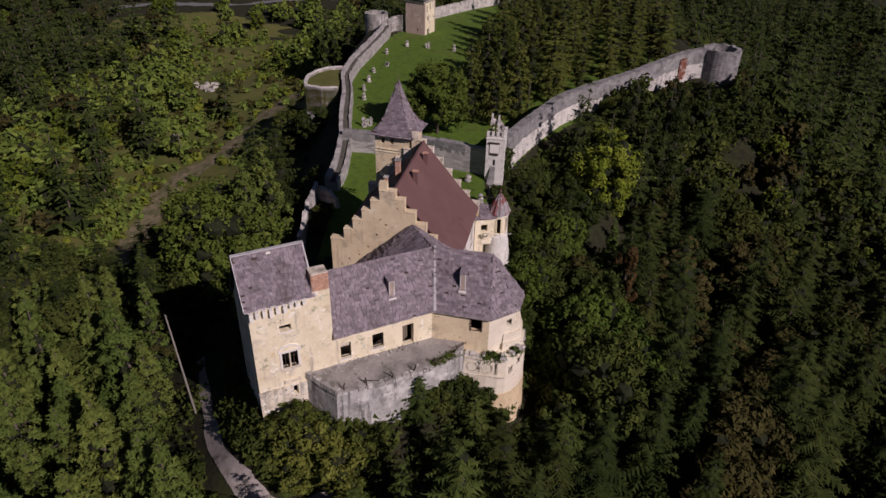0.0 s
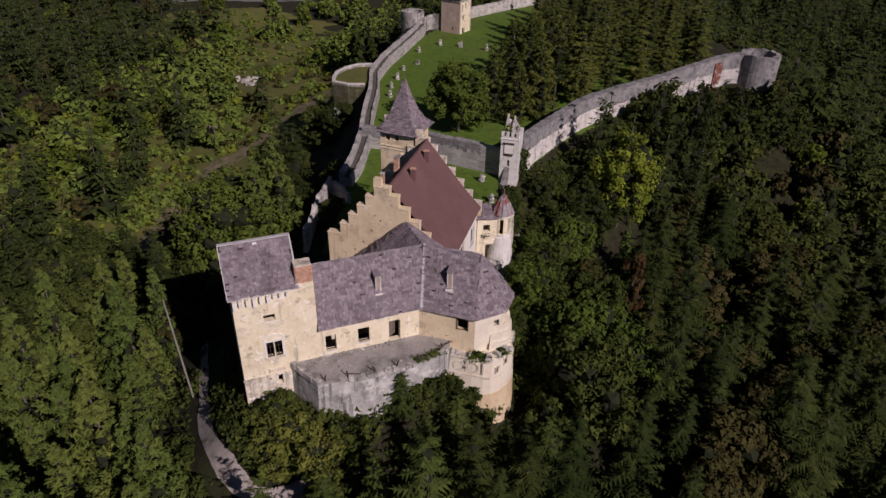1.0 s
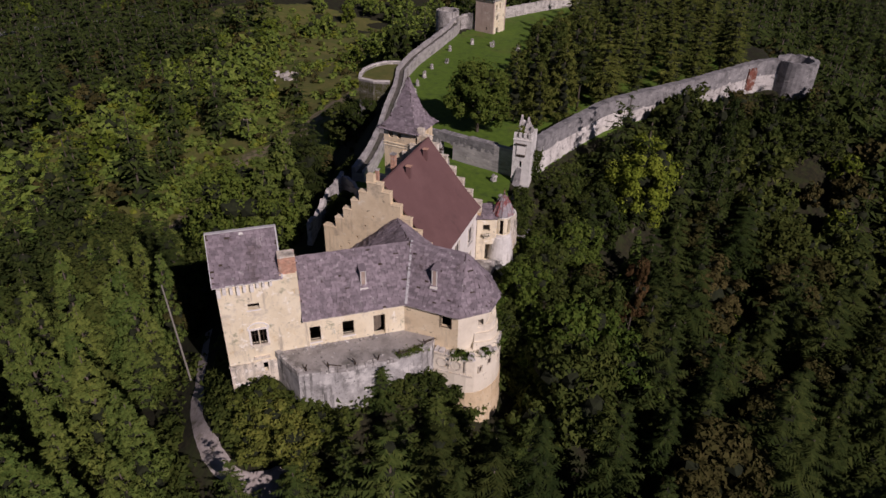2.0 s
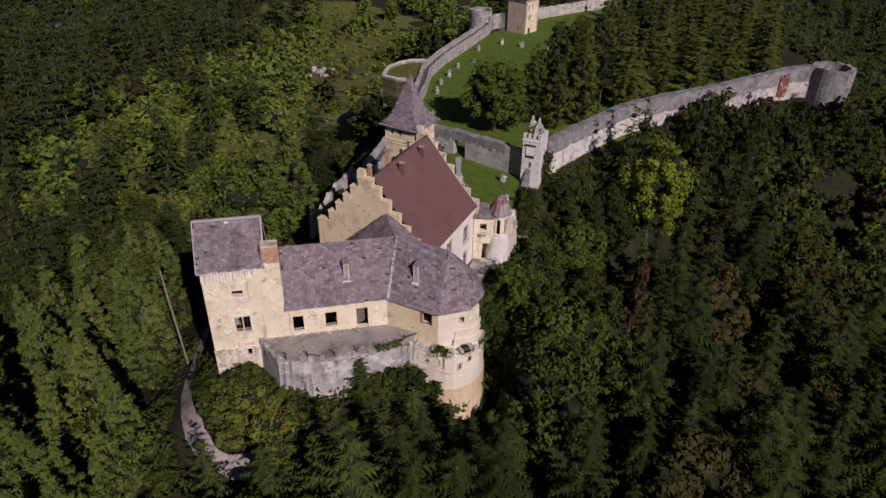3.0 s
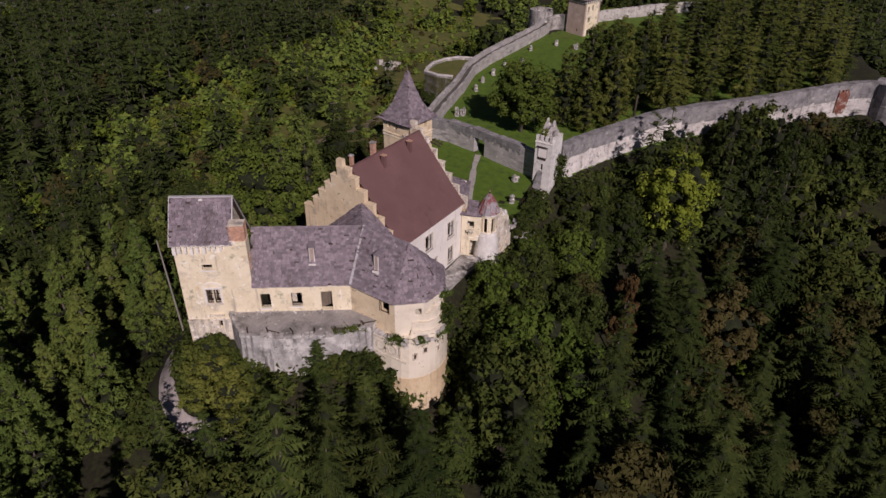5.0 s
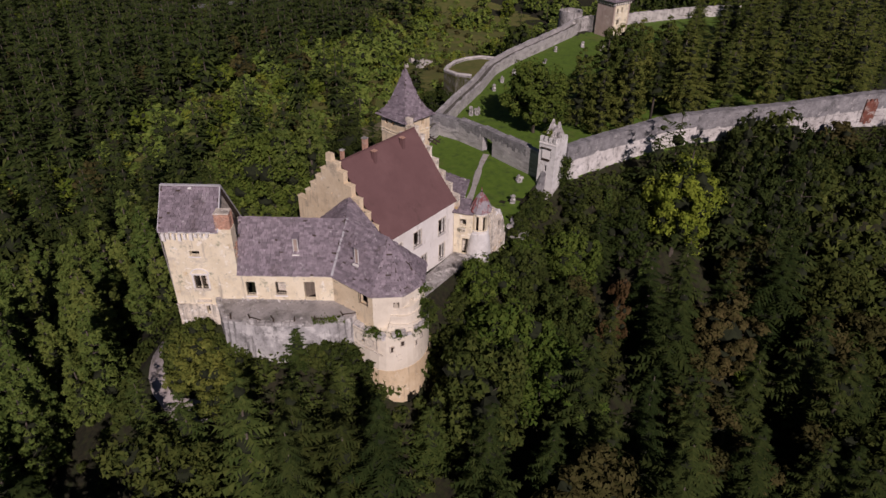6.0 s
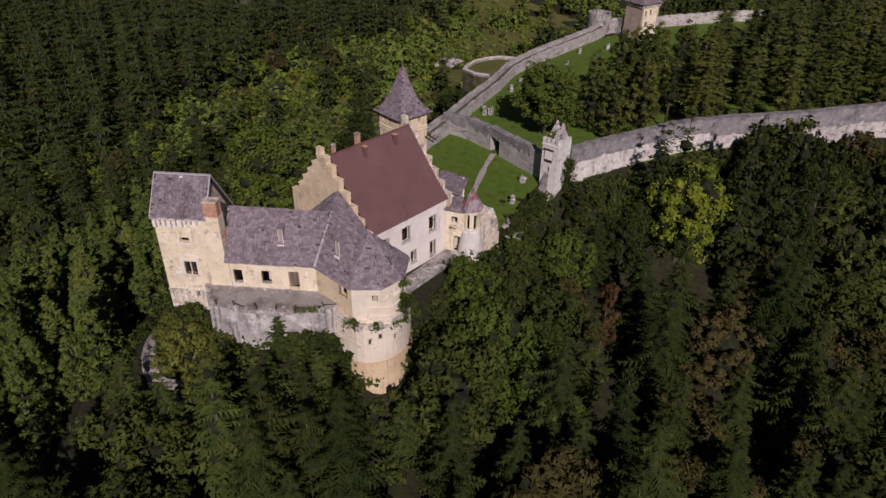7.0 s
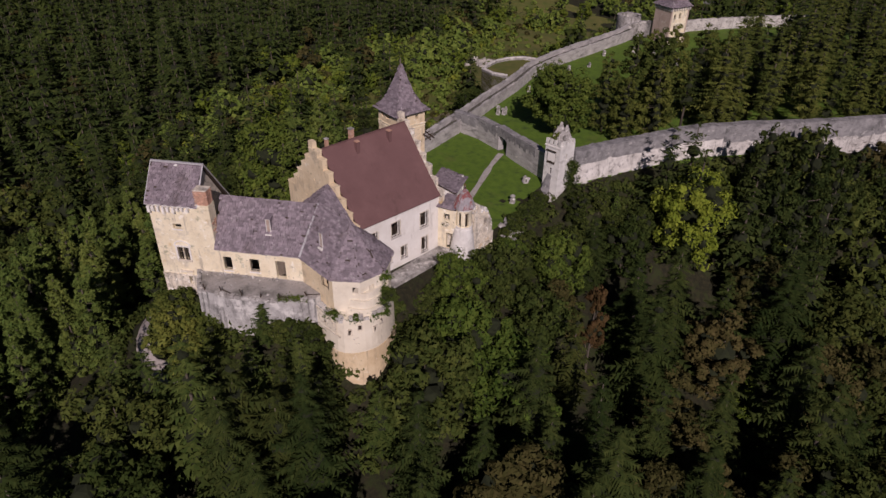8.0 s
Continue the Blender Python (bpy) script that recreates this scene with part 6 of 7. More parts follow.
def conifer(seed, height, spread, tiers, per, size=1.0, droop=0.28, bare=0.1, segs=5, layered=0.35, taper=0.82):
    """A straight trunk with whorls of separate drooping boughs, each feathered with needle twigs on both sides, round a
    dark inner cone that stands in for shade.
    """
    rs = np.random.RandomState(seed)
    trunk = Geo()
    bend = rs.uniform(-0.02, 0.02, 2) * height
    trunk.tube([(0, 0, -1.0), (bend[0], bend[1], height * 0.5), (0, 0, height * 0.9)], [0.017 * height, 0.010 * height, 0.002 * height], 7)
    V, mids, midr = [], [], []
    for i in range(tiers):
        u = max(0.0, (i + rs.uniform(-layered, layered)) / tiers)
        h = height * (bare + (1 - bare) * u)
        low = min(1.0, 0.55 + u * 3.0)
        reach = spread * (1 - u) ** taper * low * rs.uniform(0.8, 1.12) + 0.2
        if rs.rand() < 0.25:
            reach *= rs.uniform(0.55, 0.85)
        if i % 3 == 1:
            mids.append(np.array([0, 0, h - 0.12 * reach]))
            midr.append(reach * 0.5)
        nb = max(4, int(per * (0.45 + 0.55 * (1 - u))))
        a0 = rs.uniform(0, 6.28)
        for b in range(nb):
            a = a0 + 2 * math.pi * b / nb + rs.uniform(-0.3, 0.3)
            ln = reach * rs.uniform(0.6, 1.15)
            ca, sa = math.cos(a), math.sin(a)
            hb = h + rs.uniform(-0.3, 0.3)
            dr = droop * rs.uniform(0.6, 1.4)
            step = ln / segs
            for s in range(segs + 1):
                t = (s + 0.35) / segs
                x, y, z = ca * ln * t, sa * ln * t, hb + ln * (0.10 * t - dr * 1.5 * t * t + 0.35 * dr * t ** 4)
                w = size * (0.22 + 0.26 * ln * (1.0 - 0.75 * min(1.0, t))) * rs.uniform(0.7, 1.3)
                if s == segs:
                    x, y = ca * ln * 0.85, sa * ln * 0.85
                    V += [(x - sa * step * 0.35, y + ca * step * 0.35, z), (x + sa * step * 0.35, y - ca * step * 0.35, z), (x + ca * (step + 0.3), y + sa * (step + 0.3), z + 0.08 * step)]
                    continue
                for sd in (-1, 1):
                    g = step * 0.5 * rs.uniform(0.7, 1.2) + 0.04
                    dx, dy = -sa * sd * w + ca * w * 0.6, ca * sd * w + sa * w * 0.6
                    V += [(x - ca * g * 0.6, y - sa * g * 0.6, z + 0.03), (x + ca * g, y + sa * g, z - 0.02), (x + dx, y + dy, z - w * rs.uniform(0.1, 0.7))]
    V = np.array(V)
    return (trunk,) + with_core(V, np.arange(len(V)).reshape(-1, 3), rs, mids, midr)


def make_kind(builders, names, label, category, group, leafmat):
    """The shared trunk and crown meshes of each variant of a tree."""
    kinds = []
    for b in builders:
        trunk, v, f, leaves = b
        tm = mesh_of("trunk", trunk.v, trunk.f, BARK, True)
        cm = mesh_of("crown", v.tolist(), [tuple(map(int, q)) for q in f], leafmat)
        # The second slot paints the inner lumps as dark as crown shade.
        cm.materials.append(CROWN_SHADE)
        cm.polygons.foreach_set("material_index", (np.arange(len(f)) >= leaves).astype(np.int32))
        kinds.append((tm, cm))
    return dict(kinds=kinds, name=names, label=label, category=category, group=group)


def plant(kind, x, y, z, scale, turn, variant, label="", stretch=1.0, lean=0.0):
    tm, cm = kind["kinds"][variant % len(kind["kinds"])]
    root = new(kind["name"])
    root.empty_display_size = 0.5
    root.matrix_world = pose(x, y, z, lean, 0, turn) @ Matrix.Diagonal((scale, scale, scale * stretch, 1))
    tagged(root, label or kind["label"], kind["category"], kind["group"])
    for nm, me in (("trunk", tm), ("crown", cm)):
        o = new(nm, me)
        o.parent = root
    return root


SPRUCE = make_kind([conifer(40 + i, 19.0, 4.5, 22, 10, 1.0, 0.24, 0.05, 7, 0.25) for i in range(5)], "spruce", "tall dark green spruce on the wooded slope", "tree", "spruces on the slope", NEEDLE)
PINE = make_kind([pine_tree(60 + i, 14.0, 3.7, 130, 28, 0.40, 0.1, 0.95, 0.17) for i in range(5)], "pine", "green pine with spreading boughs on the slope", "tree", "pines on the slope", NEEDLE_PINE)
PINE_DIM = make_kind([conifer(73 + i, 16.0, 3.9, 15, 9, 1.15, 0.1, 0.15, 5, 0.25, 0.7) for i in range(4)], "pine", "dark green pine with layered boughs on the slope", "tree", "pines on the slope", NEEDLE_MID)
FIR = make_kind([conifer(66 + i, 15.0, 3.9, 18, 9, 0.85, 0.10, 0.05, 6, 0.28, 0.72) for i in range(4)], "pine", "green pine growing below the terrace wall", "tree", "pines on the slope", NEEDLE_FIR)
BROAD = make_kind([broad_tree(80 + i, 12.0, 4.9, 5200, 0.39) for i in range(5)], "broadleaf_tree", "broad green leafy tree on the castle slope", "tree", "broadleaf trees on the slope", LEAF)
BROAD_DIM = make_kind([broad_tree(86 + i, 12.0, 4.9, 5200, 0.39) for i in range(4)], "broadleaf_tree", "leafy tree, its leaves darkened for the dim woods beside the castle", "tree", "broadleaf trees on the slope", LEAF_DIM)
PALE = make_kind([broad_tree(100 + i, 11.0, 4.4, 7000, 0.36) for i in range(2)], "broadleaf_tree", "yellow-green leafy tree turning with autumn", "tree", "broadleaf trees on the slope", LEAF_PALE)
AUTUMN = make_kind([broad_tree(110 + i, 10.0, 3.9, 6500, 0.34) for i in range(2)], "broadleaf_tree", "brownish leafy tree in early autumn colour", "tree", "broadleaf trees on the slope", LEAF_AUTUMN)
SHRUB = make_kind([broad_tree(120 + i, 4.0, 2.6, 3200, 0.26) for i in range(3)], "shrub", "dense green shrub at the foot of the castle", "shrub", "shrubs at the castle foot", LEAF)
RUSTY = make_kind([broad_tree(118, 10.0, 2.6, 5000, 0.34)], "broadleaf_tree", "rust-brown leafy tree among the green slope trees", "tree", "broadleaf trees on the slope", LEAF_RUST)
GREAT = make_kind([broad_tree(140 + i, 12.0, 5.6, 7400, 0.42, 20) for i in range(3)], "broadleaf_tree", "large round leafy tree", "tree", "broadleaf trees on the slope", LEAF)
OLIVE = make_kind([broad_tree(130 + i, 4.0, 2.6, 3400, 0.25) for i in range(3)], "shrub", "dense olive-green shrub at the foot of the corner tower", "shrub", "shrubs at the castle foot", LEAF_OLIVE)
FRESH = make_kind([broad_tree(143 + i, 12.0, 5.4, 8000, 0.40, 18) for i in range(2)], "broadleaf_tree", "fresh green leafy tree beside the castle", "tree", "broadleaf trees on the slope", LEAF_GREEN)

taken = []


def single(kind, x, y, top, base_h, variant=0, label="", stretch=1.0, turn=0, z=None):
    """A tree set by its top's height."""
    zz = gz(x, y) if z is None else z
    s = (top - zz) / base_h / stretch
    taken.append((x, y, 2.4 * s))
    return plant(kind, x, y, zz - 0.1, s, turn, variant, label, stretch)


for x, y, top, v in ((-32.4, 142.0, -2.6, 0), (-27.6, 137.0, 0.2, 1), (-33.4, 149.5, -3.6, 2), (-24.4, 135.4, 1.2, 3)):
    single(BROAD, x, y, top, 12, v, "green leafy tree at the foot of the outer bastion", 0.9, turn=x * 17)
# trees that stand out singly
PALEBIG = make_kind([broad_tree(150, 12.0, 5.2, 16000, 0.30, 22)], "broadleaf_tree", "bright yellow-green leafy tree below the curtain wall", "tree", "broadleaf trees on the slope", LEAF_BRIGHT)
single(PALEBIG, 30.6, 113.0, 6.6, 12, 0, "bright yellow-green leafy tree below the curtain wall", 1.3)
LINDEN = make_kind([broad_tree(145, 12.0, 4.9, 15000, 0.34, 30)], "broadleaf_tree", "large round leafy tree on the castle lawn", "tree", "broadleaf trees on the slope", LEAF_LIGHT)
single(LINDEN, 0.0, 124.5, 14.6, 12, 0, "large round leafy tree on the castle lawn", 0.92)
GIANT = make_kind([broad_tree(147, 21.0, 10.0, 20000, 0.48, 34)], "broadleaf_tree", "large leafy tree beside the castle", "tree", "broadleaf trees on the slope", LEAF_GREEN)
single(GIANT, -29.5, 82.0, 10.0, 21, 0, "large leafy tree beside the castle", 0.95, 40)
single(RUSTY, 27.8, 83.0, 0.9, 10, 0, "rust-brown leafy tree among the green slope trees", 1.9)
YARD = make_kind([conifer(170 + i, 18.0, 3.5, 21, 9, 1.0, 0.14, 0.12, 6, 0.3, 0.6) for i in range(4)], "pine", "tall olive-green pine on the grass inside the castle wall", "tree", "pines in the castle yard", NEEDLE_YARD)
WIDE = make_kind([pine_tree(190 + i, 16.0, 4.2, 130, 34, 0.42, 0.12, 0.5, 0.17) for i in range(3)], "pine", "broad olive-green pine on the castle lawn", "tree", "pines in the castle yard", NEEDLE_YARD)
for x, y, top, v in ((6.4, 131.4, 16.0, 0), (9.8, 135.2, 19.5, 1), (13.2, 138.8, 20.0, 2), (11.2, 129.6, 13.0, 1), (15.6, 133.2, 16.0, 0), (13.8, 144.8, 19.5, 2), (18.0, 149.4, 19.5, 0), (10.4, 142.4, 18.5, 2), (17.5, 157.0, 17.0, 1), (21.5, 153.0, 18.0, 2)):
    single(WIDE, x, y, top, 16, v, turn=v * 80 + x * 7)
DARK = make_kind([pine_tree(195 + i, 16.0, 4.0, 130, 26, 0.46, 0.1, 0.3) for i in range(2)], "pine", "dark broad pine before the curtain wall", "tree", "pines on the slope", NEEDLE)
THIN = make_kind([conifer(180, 18.0, 3.8, 13, 8, 0.9, 0.05, 0.38, 5, 0.2)], "pine", "thin pine with a bare trunk inside the castle wall", "tree", "pines in the castle yard", NEEDLE_MID)
single(THIN, 19.1, 139.8, 17.5, 18, 0, "thin pine with a bare trunk inside the castle wall")
single(THIN, 14.2, 147.5, 14.0, 18, 0, "thin brownish pine with a bare trunk inside the castle wall", turn=130)
for x, y, top, v in ((21.0, 162.5, 18.0, 2), (24.0, 143.5, 18.5, 3), (20.5, 168.5, 18.0, 0), (20.0, 175.0, 17.5, 1), (19.0, 182.0, 17.0, 2), (19.5, 190.0, 17.0, 3), (17.5, 198.0, 16.0, 0)):
    single(YARD, x, y, top, 18, v, turn=v * 80 + x * 7, stretch=0.84)
GROVE = [(23, 147), (30, 143.5), (40, 151), (52, 162), (60, 172), (62, 236), (30, 236), (19, 206), (22, 180), (24, 165)]
ry = np.random.RandomState(58)
yx, yy = np.meshgrid(np.arange(18, 64, 6.0), np.arange(142, 238, 6.0))
yx, yy = yx.ravel() + ry.uniform(-2.6, 2.6, yx.size), yy.ravel() + ry.uniform(-2.6, 2.6, yy.size)
for x, y in zip(yx, yy):
    if inside([x], [y], GROVE)[0] and all((x - a) ** 2 + (y - b) ** 2 > 16 for a, b, c in taken):
        single(YARD, x, y, ry.uniform(13.0, 22.0), 18, ry.randint(4), turn=ry.uniform(0, 360))
for x, y, top, v in ((15.0, 42.1, 9.5, 1), (22.9, 49.6, 5.6, 2), (29.0, 63.2, 6.8, 0), (35.6, 66.8, 1.7, 3), (33.4, 59.0, 1.0, 4), (28.5, 53.5, 2.0, 1), (8.5, 36.9, 8.3, 3), (9.6, 50.4, -0.6, 1), (40.5, 75.0, -3.0, 0), (27.0, 44.5, 1.5, 4)):
    single(SPRUCE, x, y, top, 19, v, turn=v * 70 + x * 9)
for x, y, top, v in ((22.0, 78.5, 0.4, 0), (18.3, 57.5, 4.8, 1), (14.3, 79.0, 4.2, 2), (18.5, 97, -0.5, 1), (24, 103, -0.5, 1), (23.5, 109.5, -1.0, 1),
                     (13.6, 90.0, 0.0, 0), (14.4, 96.5, -2.0, 1), (17.0, 102.5, -3.0, 0), (19.5, 110.0, -2.2, 0), (22.0, 114.5, -1.0, 1), (25.0, 118.4, -0.4, 0), (20.5, 106.0, -2.0, 1), (29.5, 124.5, 1.2, 1), (26, 120, 1.5, 0), (38, 127, 2.5, 0), (34.5, 130.5, 1.0, 1), (49, 140, 2.0, 0), (58, 146, 1.5, 1), (66, 151, -1.0, 0), (75, 152, -1.0, 1), (82, 162, 0.0, 0), (44, 138.0, 0.5, 0), (54, 148, 0.5, 1)):
    single(GREAT, x, y, top, 12, v, "dense green leafy tree against the castle wall", 1.15, turn=v * 60 + x * 11)
for x, y, top, v in ((12.0, 73.0, 5.0, 1), (18.6, 66.3, 4.6, 0), (13.2, 85.0, 1.8, 1), (19, 90, 2.0, 0), (15.2, 62.0, 0.5, 1)):
    single(FRESH, x, y, top, 12, v, "fresh green leafy tree beside the castle", 1.15, turn=v * 60 + x * 11)
for x, y, top, v in ((29, 96, -1.5, 0),):
    single(PINE, x, y, top, 15, v, "green pine beside the castle", 1.2, turn=x * 31)
line = smooth_line([(13, 106, 0), (19.5, 118.5, 0), (33.5, 136, 0), (51.5, 152, 0), (60, 160, 0), (68, 159, 0), (74, 161, 0)], 3.4)
for k, (x, y, _) in enumerate(smooth_line([(15.6, 111.0, 0), (19.5, 118.5, 0), (29, 130, 0), (40, 140.5, 0), (52.5, 152.5, 0)], 1.7)):
    r = random.Random(k + 400)
    o = r.uniform(0.9, 2.6)
    plant(SHRUB, x + o * 0.72, y - o * 0.7, gz(x + o * 0.72, y - o * 0.7) - 0.2, r.uniform(0.35, 0.6) if y < 126 else r.uniform(0.5, 1.0), r.uniform(0, 360), k, "dense green shrub at the foot of the curtain wall")
for k, (x, y, _) in enumerate(line):
    r = random.Random(k + 90)
    o = r.uniform(2.6, 6.5)
    x, y = x + o * 0.72, y - o * 0.7
    z = gz(x, y)
    plant((BROAD, BROAD, PINE, AUTUMN, BROAD)[k % 5], x, y, z - 0.1, r.uniform(0.28, 0.45) if y < 132 else r.uniform(0.35, 0.75), r.uniform(0, 360), k, "green tree growing below the curtain wall")
for x, y, top, v in ((-32.0, 146, 0.6, 0), (-30.5, 140.0, 0.2, 1), (-29.0, 153, 0.8, 2), (-26.5, 135, 0.5, 3), (-25.5, 128, 0.6, 4), (-24.0, 120, 0.2, 0), (-25.0, 110, 0.0, 1), (-27, 160, 1.0, 2), (-26.5, 170, 1.0, 3), (-24.5, 180, 1.4, 4), (-22.5, 190, 1.6, 0)):
    single(BROAD, x - 1.0, y, top - 7.5, 12, v, "green leafy tree against the outer castle wall", 1.0, turn=x * 17)
for x, y, top, v in ((37.7, 125.5, 12.0, 0), (44.6, 126.0, 12.2, 1), (41.0, 123.0, 7.0, 2), (50.5, 139.0, 6.0, 3), (34.5, 128.5, 5.5, 2), (48.5, 130.0, 6.5, 0), (60, 147, 4.5, 1)):
    single(DARK, x, y, top, 16, v, "dark broad pine before the curtain wall", 1.45, turn=x * 23)
for x, y, top, v in ((-1.3, 51.2, 3.9, 0), (4.4, 51.2, 1.4, 2), (-5.4, 46.6, 0.2, 1), (1.6, 46.4, 3.2, 0), (6.6, 46.6, 3.0, 1), (11.0, 47.6, 2.4, 2), (14.6, 53.4, -2.6, 0),
                     (-2.6, 41.6, 2.6, 2), (6.3, 40.6, 7.6, 1), (2.5, 38.2, 9.6, 2), (-6.4, 38.4, 3.4, 0), (11.2, 41.5, 5.0, 0)):
    # The darker pine right of x = 5 stands in for shade between trees.
    single(*((PINE_DIM, x, y, top, 16) if x > 5 and y < 49 else (FIR, x, y, top, 15)), v, "green pine growing below the terrace wall", 0.62 if y > 49 else 0.9, turn=x * 23)
for x, y, top, v in ((-13.6, 48.2, 2.2, 2), (-15.6, 48.0, 0.6, 0), (-12.5, 46.6, 1.4, 0), (-9.3, 45.4, 0.4, 1), (-14.6, 46.8, -0.6, 2), (-6.0, 47.3, 0.2, 0), (-13.0, 44.6, -1.5, 1), (-10.5, 47.2, 0.6, 2), (-8.2, 43.6, -2.6, 1)):
    single(OLIVE, x, y, top, 4.0, v, turn=x * 31)
for x, y, top, v in ((2.4, 53.0, 1.8, 0), (0.2, 52.0, 1.4, 1), (4.2, 53.6, 0.8, 2), (6.4, 52.8, -2.2, 0), (11.4, 63.8, -1.0, 1), (12.4, 66.2, -1.6, 2), (10.8, 67.8, -0.6, 0), (10.4, 70.4, 0.2, 1), (12.8, 61.0, -3.0, 2)):
    single(SHRUB, x, y, top, 4.0, v, turn=x * 31)
for x, y, top, v in ((-22.0, 58.5, 0.0, 0), (-20.8, 63.0, 1.5, 1), (-24.5, 66.0, 1.0, 2), (-21.5, 69.0, 2.0, 3)):
    single(SPRUCE, x, y, top, 18, v, turn=x * 13)
for x, y, z, h, v in ((9.9, 60.6, 2.6, 2.6, 0), (6.4, 55.6, 2.6, 0.8, 1), (8.6, 56.6, 2.6, 0.6, 2), (2.2, 54.6, 3.8, 0.5, 2), (-17.2, 88, -0.2, 3.0, 0), (-17.0, 85, -0.3, 2.6, 1), (-16.6, 91, -0.2, 2.2, 2)):
    plant(SHRUB, x, y, z, h / 4.0, x * 41, v, "small green shrub rooted in the ruined masonry")

for k, y in enumerate(np.arange(88.0, 101.0, 1.4)):
    plant(SHRUB, 10.3 + 0.35 * math.sin(k * 2.1), y, -1.3, 0.42 + 0.14 * (k % 3), k * 50, k, "dense green shrub on the edge of the inner yard")

# the rest of the near woods, tree by tree
TRACKS = [[(-9.5, 43.2), (-15.2, 42.4), (-18.8, 45), (-22, 49), (-24.3, 53.5), (-26, 57)], [(-42.5, 198), (-44.9, 192.2), (-48.7, 184.3), (-52, 171), (-56.8, 160.7), (-62.6, 155.4), (-65.4, 146.5), (-64.7, 138.7), (-65.4, 126.4), (-64.5, 114)],
          [(-320, 240), (-250, 262), (-185, 310), (-165, 340), (-110, 368), (-40, 400)]]
rs = np.random.RandomState(11)


def scatter(x0, x1, y0, y1, spacing, seed):
    """Jittered grid of tree places in the woods outside the castle."""
    r = np.random.RandomState(seed)
    X, Y = np.meshgrid(np.arange(x0, x1, spacing), np.arange(y0, y1, spacing))
    X = (X + r.uniform(-0.42, 0.42, X.shape) * spacing).ravel()
    Y = (Y + r.uniform(-0.42, 0.42, Y.shape) * spacing).ravel()
    ok = ~inside(X, Y, HILL) & (gap(X, Y, HILL) > 3.0)
    ok &= ~((X < -15) & (Y > 100) & (gap(X, Y, HILL) < 9)) & (np.hypot(X + 26, Y - 149) > 12)
    for tr, w in zip(TRACKS, (3.6, 9.0, 7.0)):
        ok &= gap(X, Y, tr, False) > w
    return X[ok], Y[ok]


GLADES = [(24.0, 71.0, 4.0), (33.5, 76.0, 3.0), (20.0, 52.5, 2.5), (-17.0, 60.0, 6.0), (-25.0, 58.0, 5.0), (-29.0, 66.0, 5.5), (13.0, 57.0, 3.5), (33.0, 106.5, 5.0), (30.0, 103.0, 4.0)]


def free(x, y, r):
    return all((x - a) ** 2 + (y - b) ** 2 > c * c for a, b, c in GLADES) and all((x - a) ** 2 + (y - b) ** 2 > (r + c) ** 2 * 0.55 for a, b, c in taken)


def in_view(x, y, margin=8.0):
    """A broad wedge that the flight can look over."""
    return (y > 14) & (x > 36 - 3.6 * (y - 4)) & (x < y * 0.62 + 40 + margin)


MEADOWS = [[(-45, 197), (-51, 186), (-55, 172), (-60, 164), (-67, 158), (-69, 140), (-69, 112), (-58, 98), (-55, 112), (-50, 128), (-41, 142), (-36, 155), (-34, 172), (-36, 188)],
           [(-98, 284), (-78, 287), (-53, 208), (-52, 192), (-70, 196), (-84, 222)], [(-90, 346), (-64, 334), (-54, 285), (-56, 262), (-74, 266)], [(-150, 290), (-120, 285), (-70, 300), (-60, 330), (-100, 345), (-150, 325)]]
Xl, Yl = scatter(-150, -26, 16, 112, 5.6, 21)
Xm, Ym = scatter(-26, 8, 16, 112, 6.8, 24)
Xr, Yr = scatter(8, 90, 16, 112, 6.8, 22)
X, Y = np.r_[Xl, Xm, Xr], np.r_[Yl, Ym, Yr]
near = [(x, y) for x, y in zip(X, Y) if in_view(x, y) and free(x, y, 1.3 if x < -26 else 2.2) and x > -70 and noise.noise(Vector((x * 0.085, y * 0.085, 9.0))) < (0.5 if x < -26 else 0.3)]
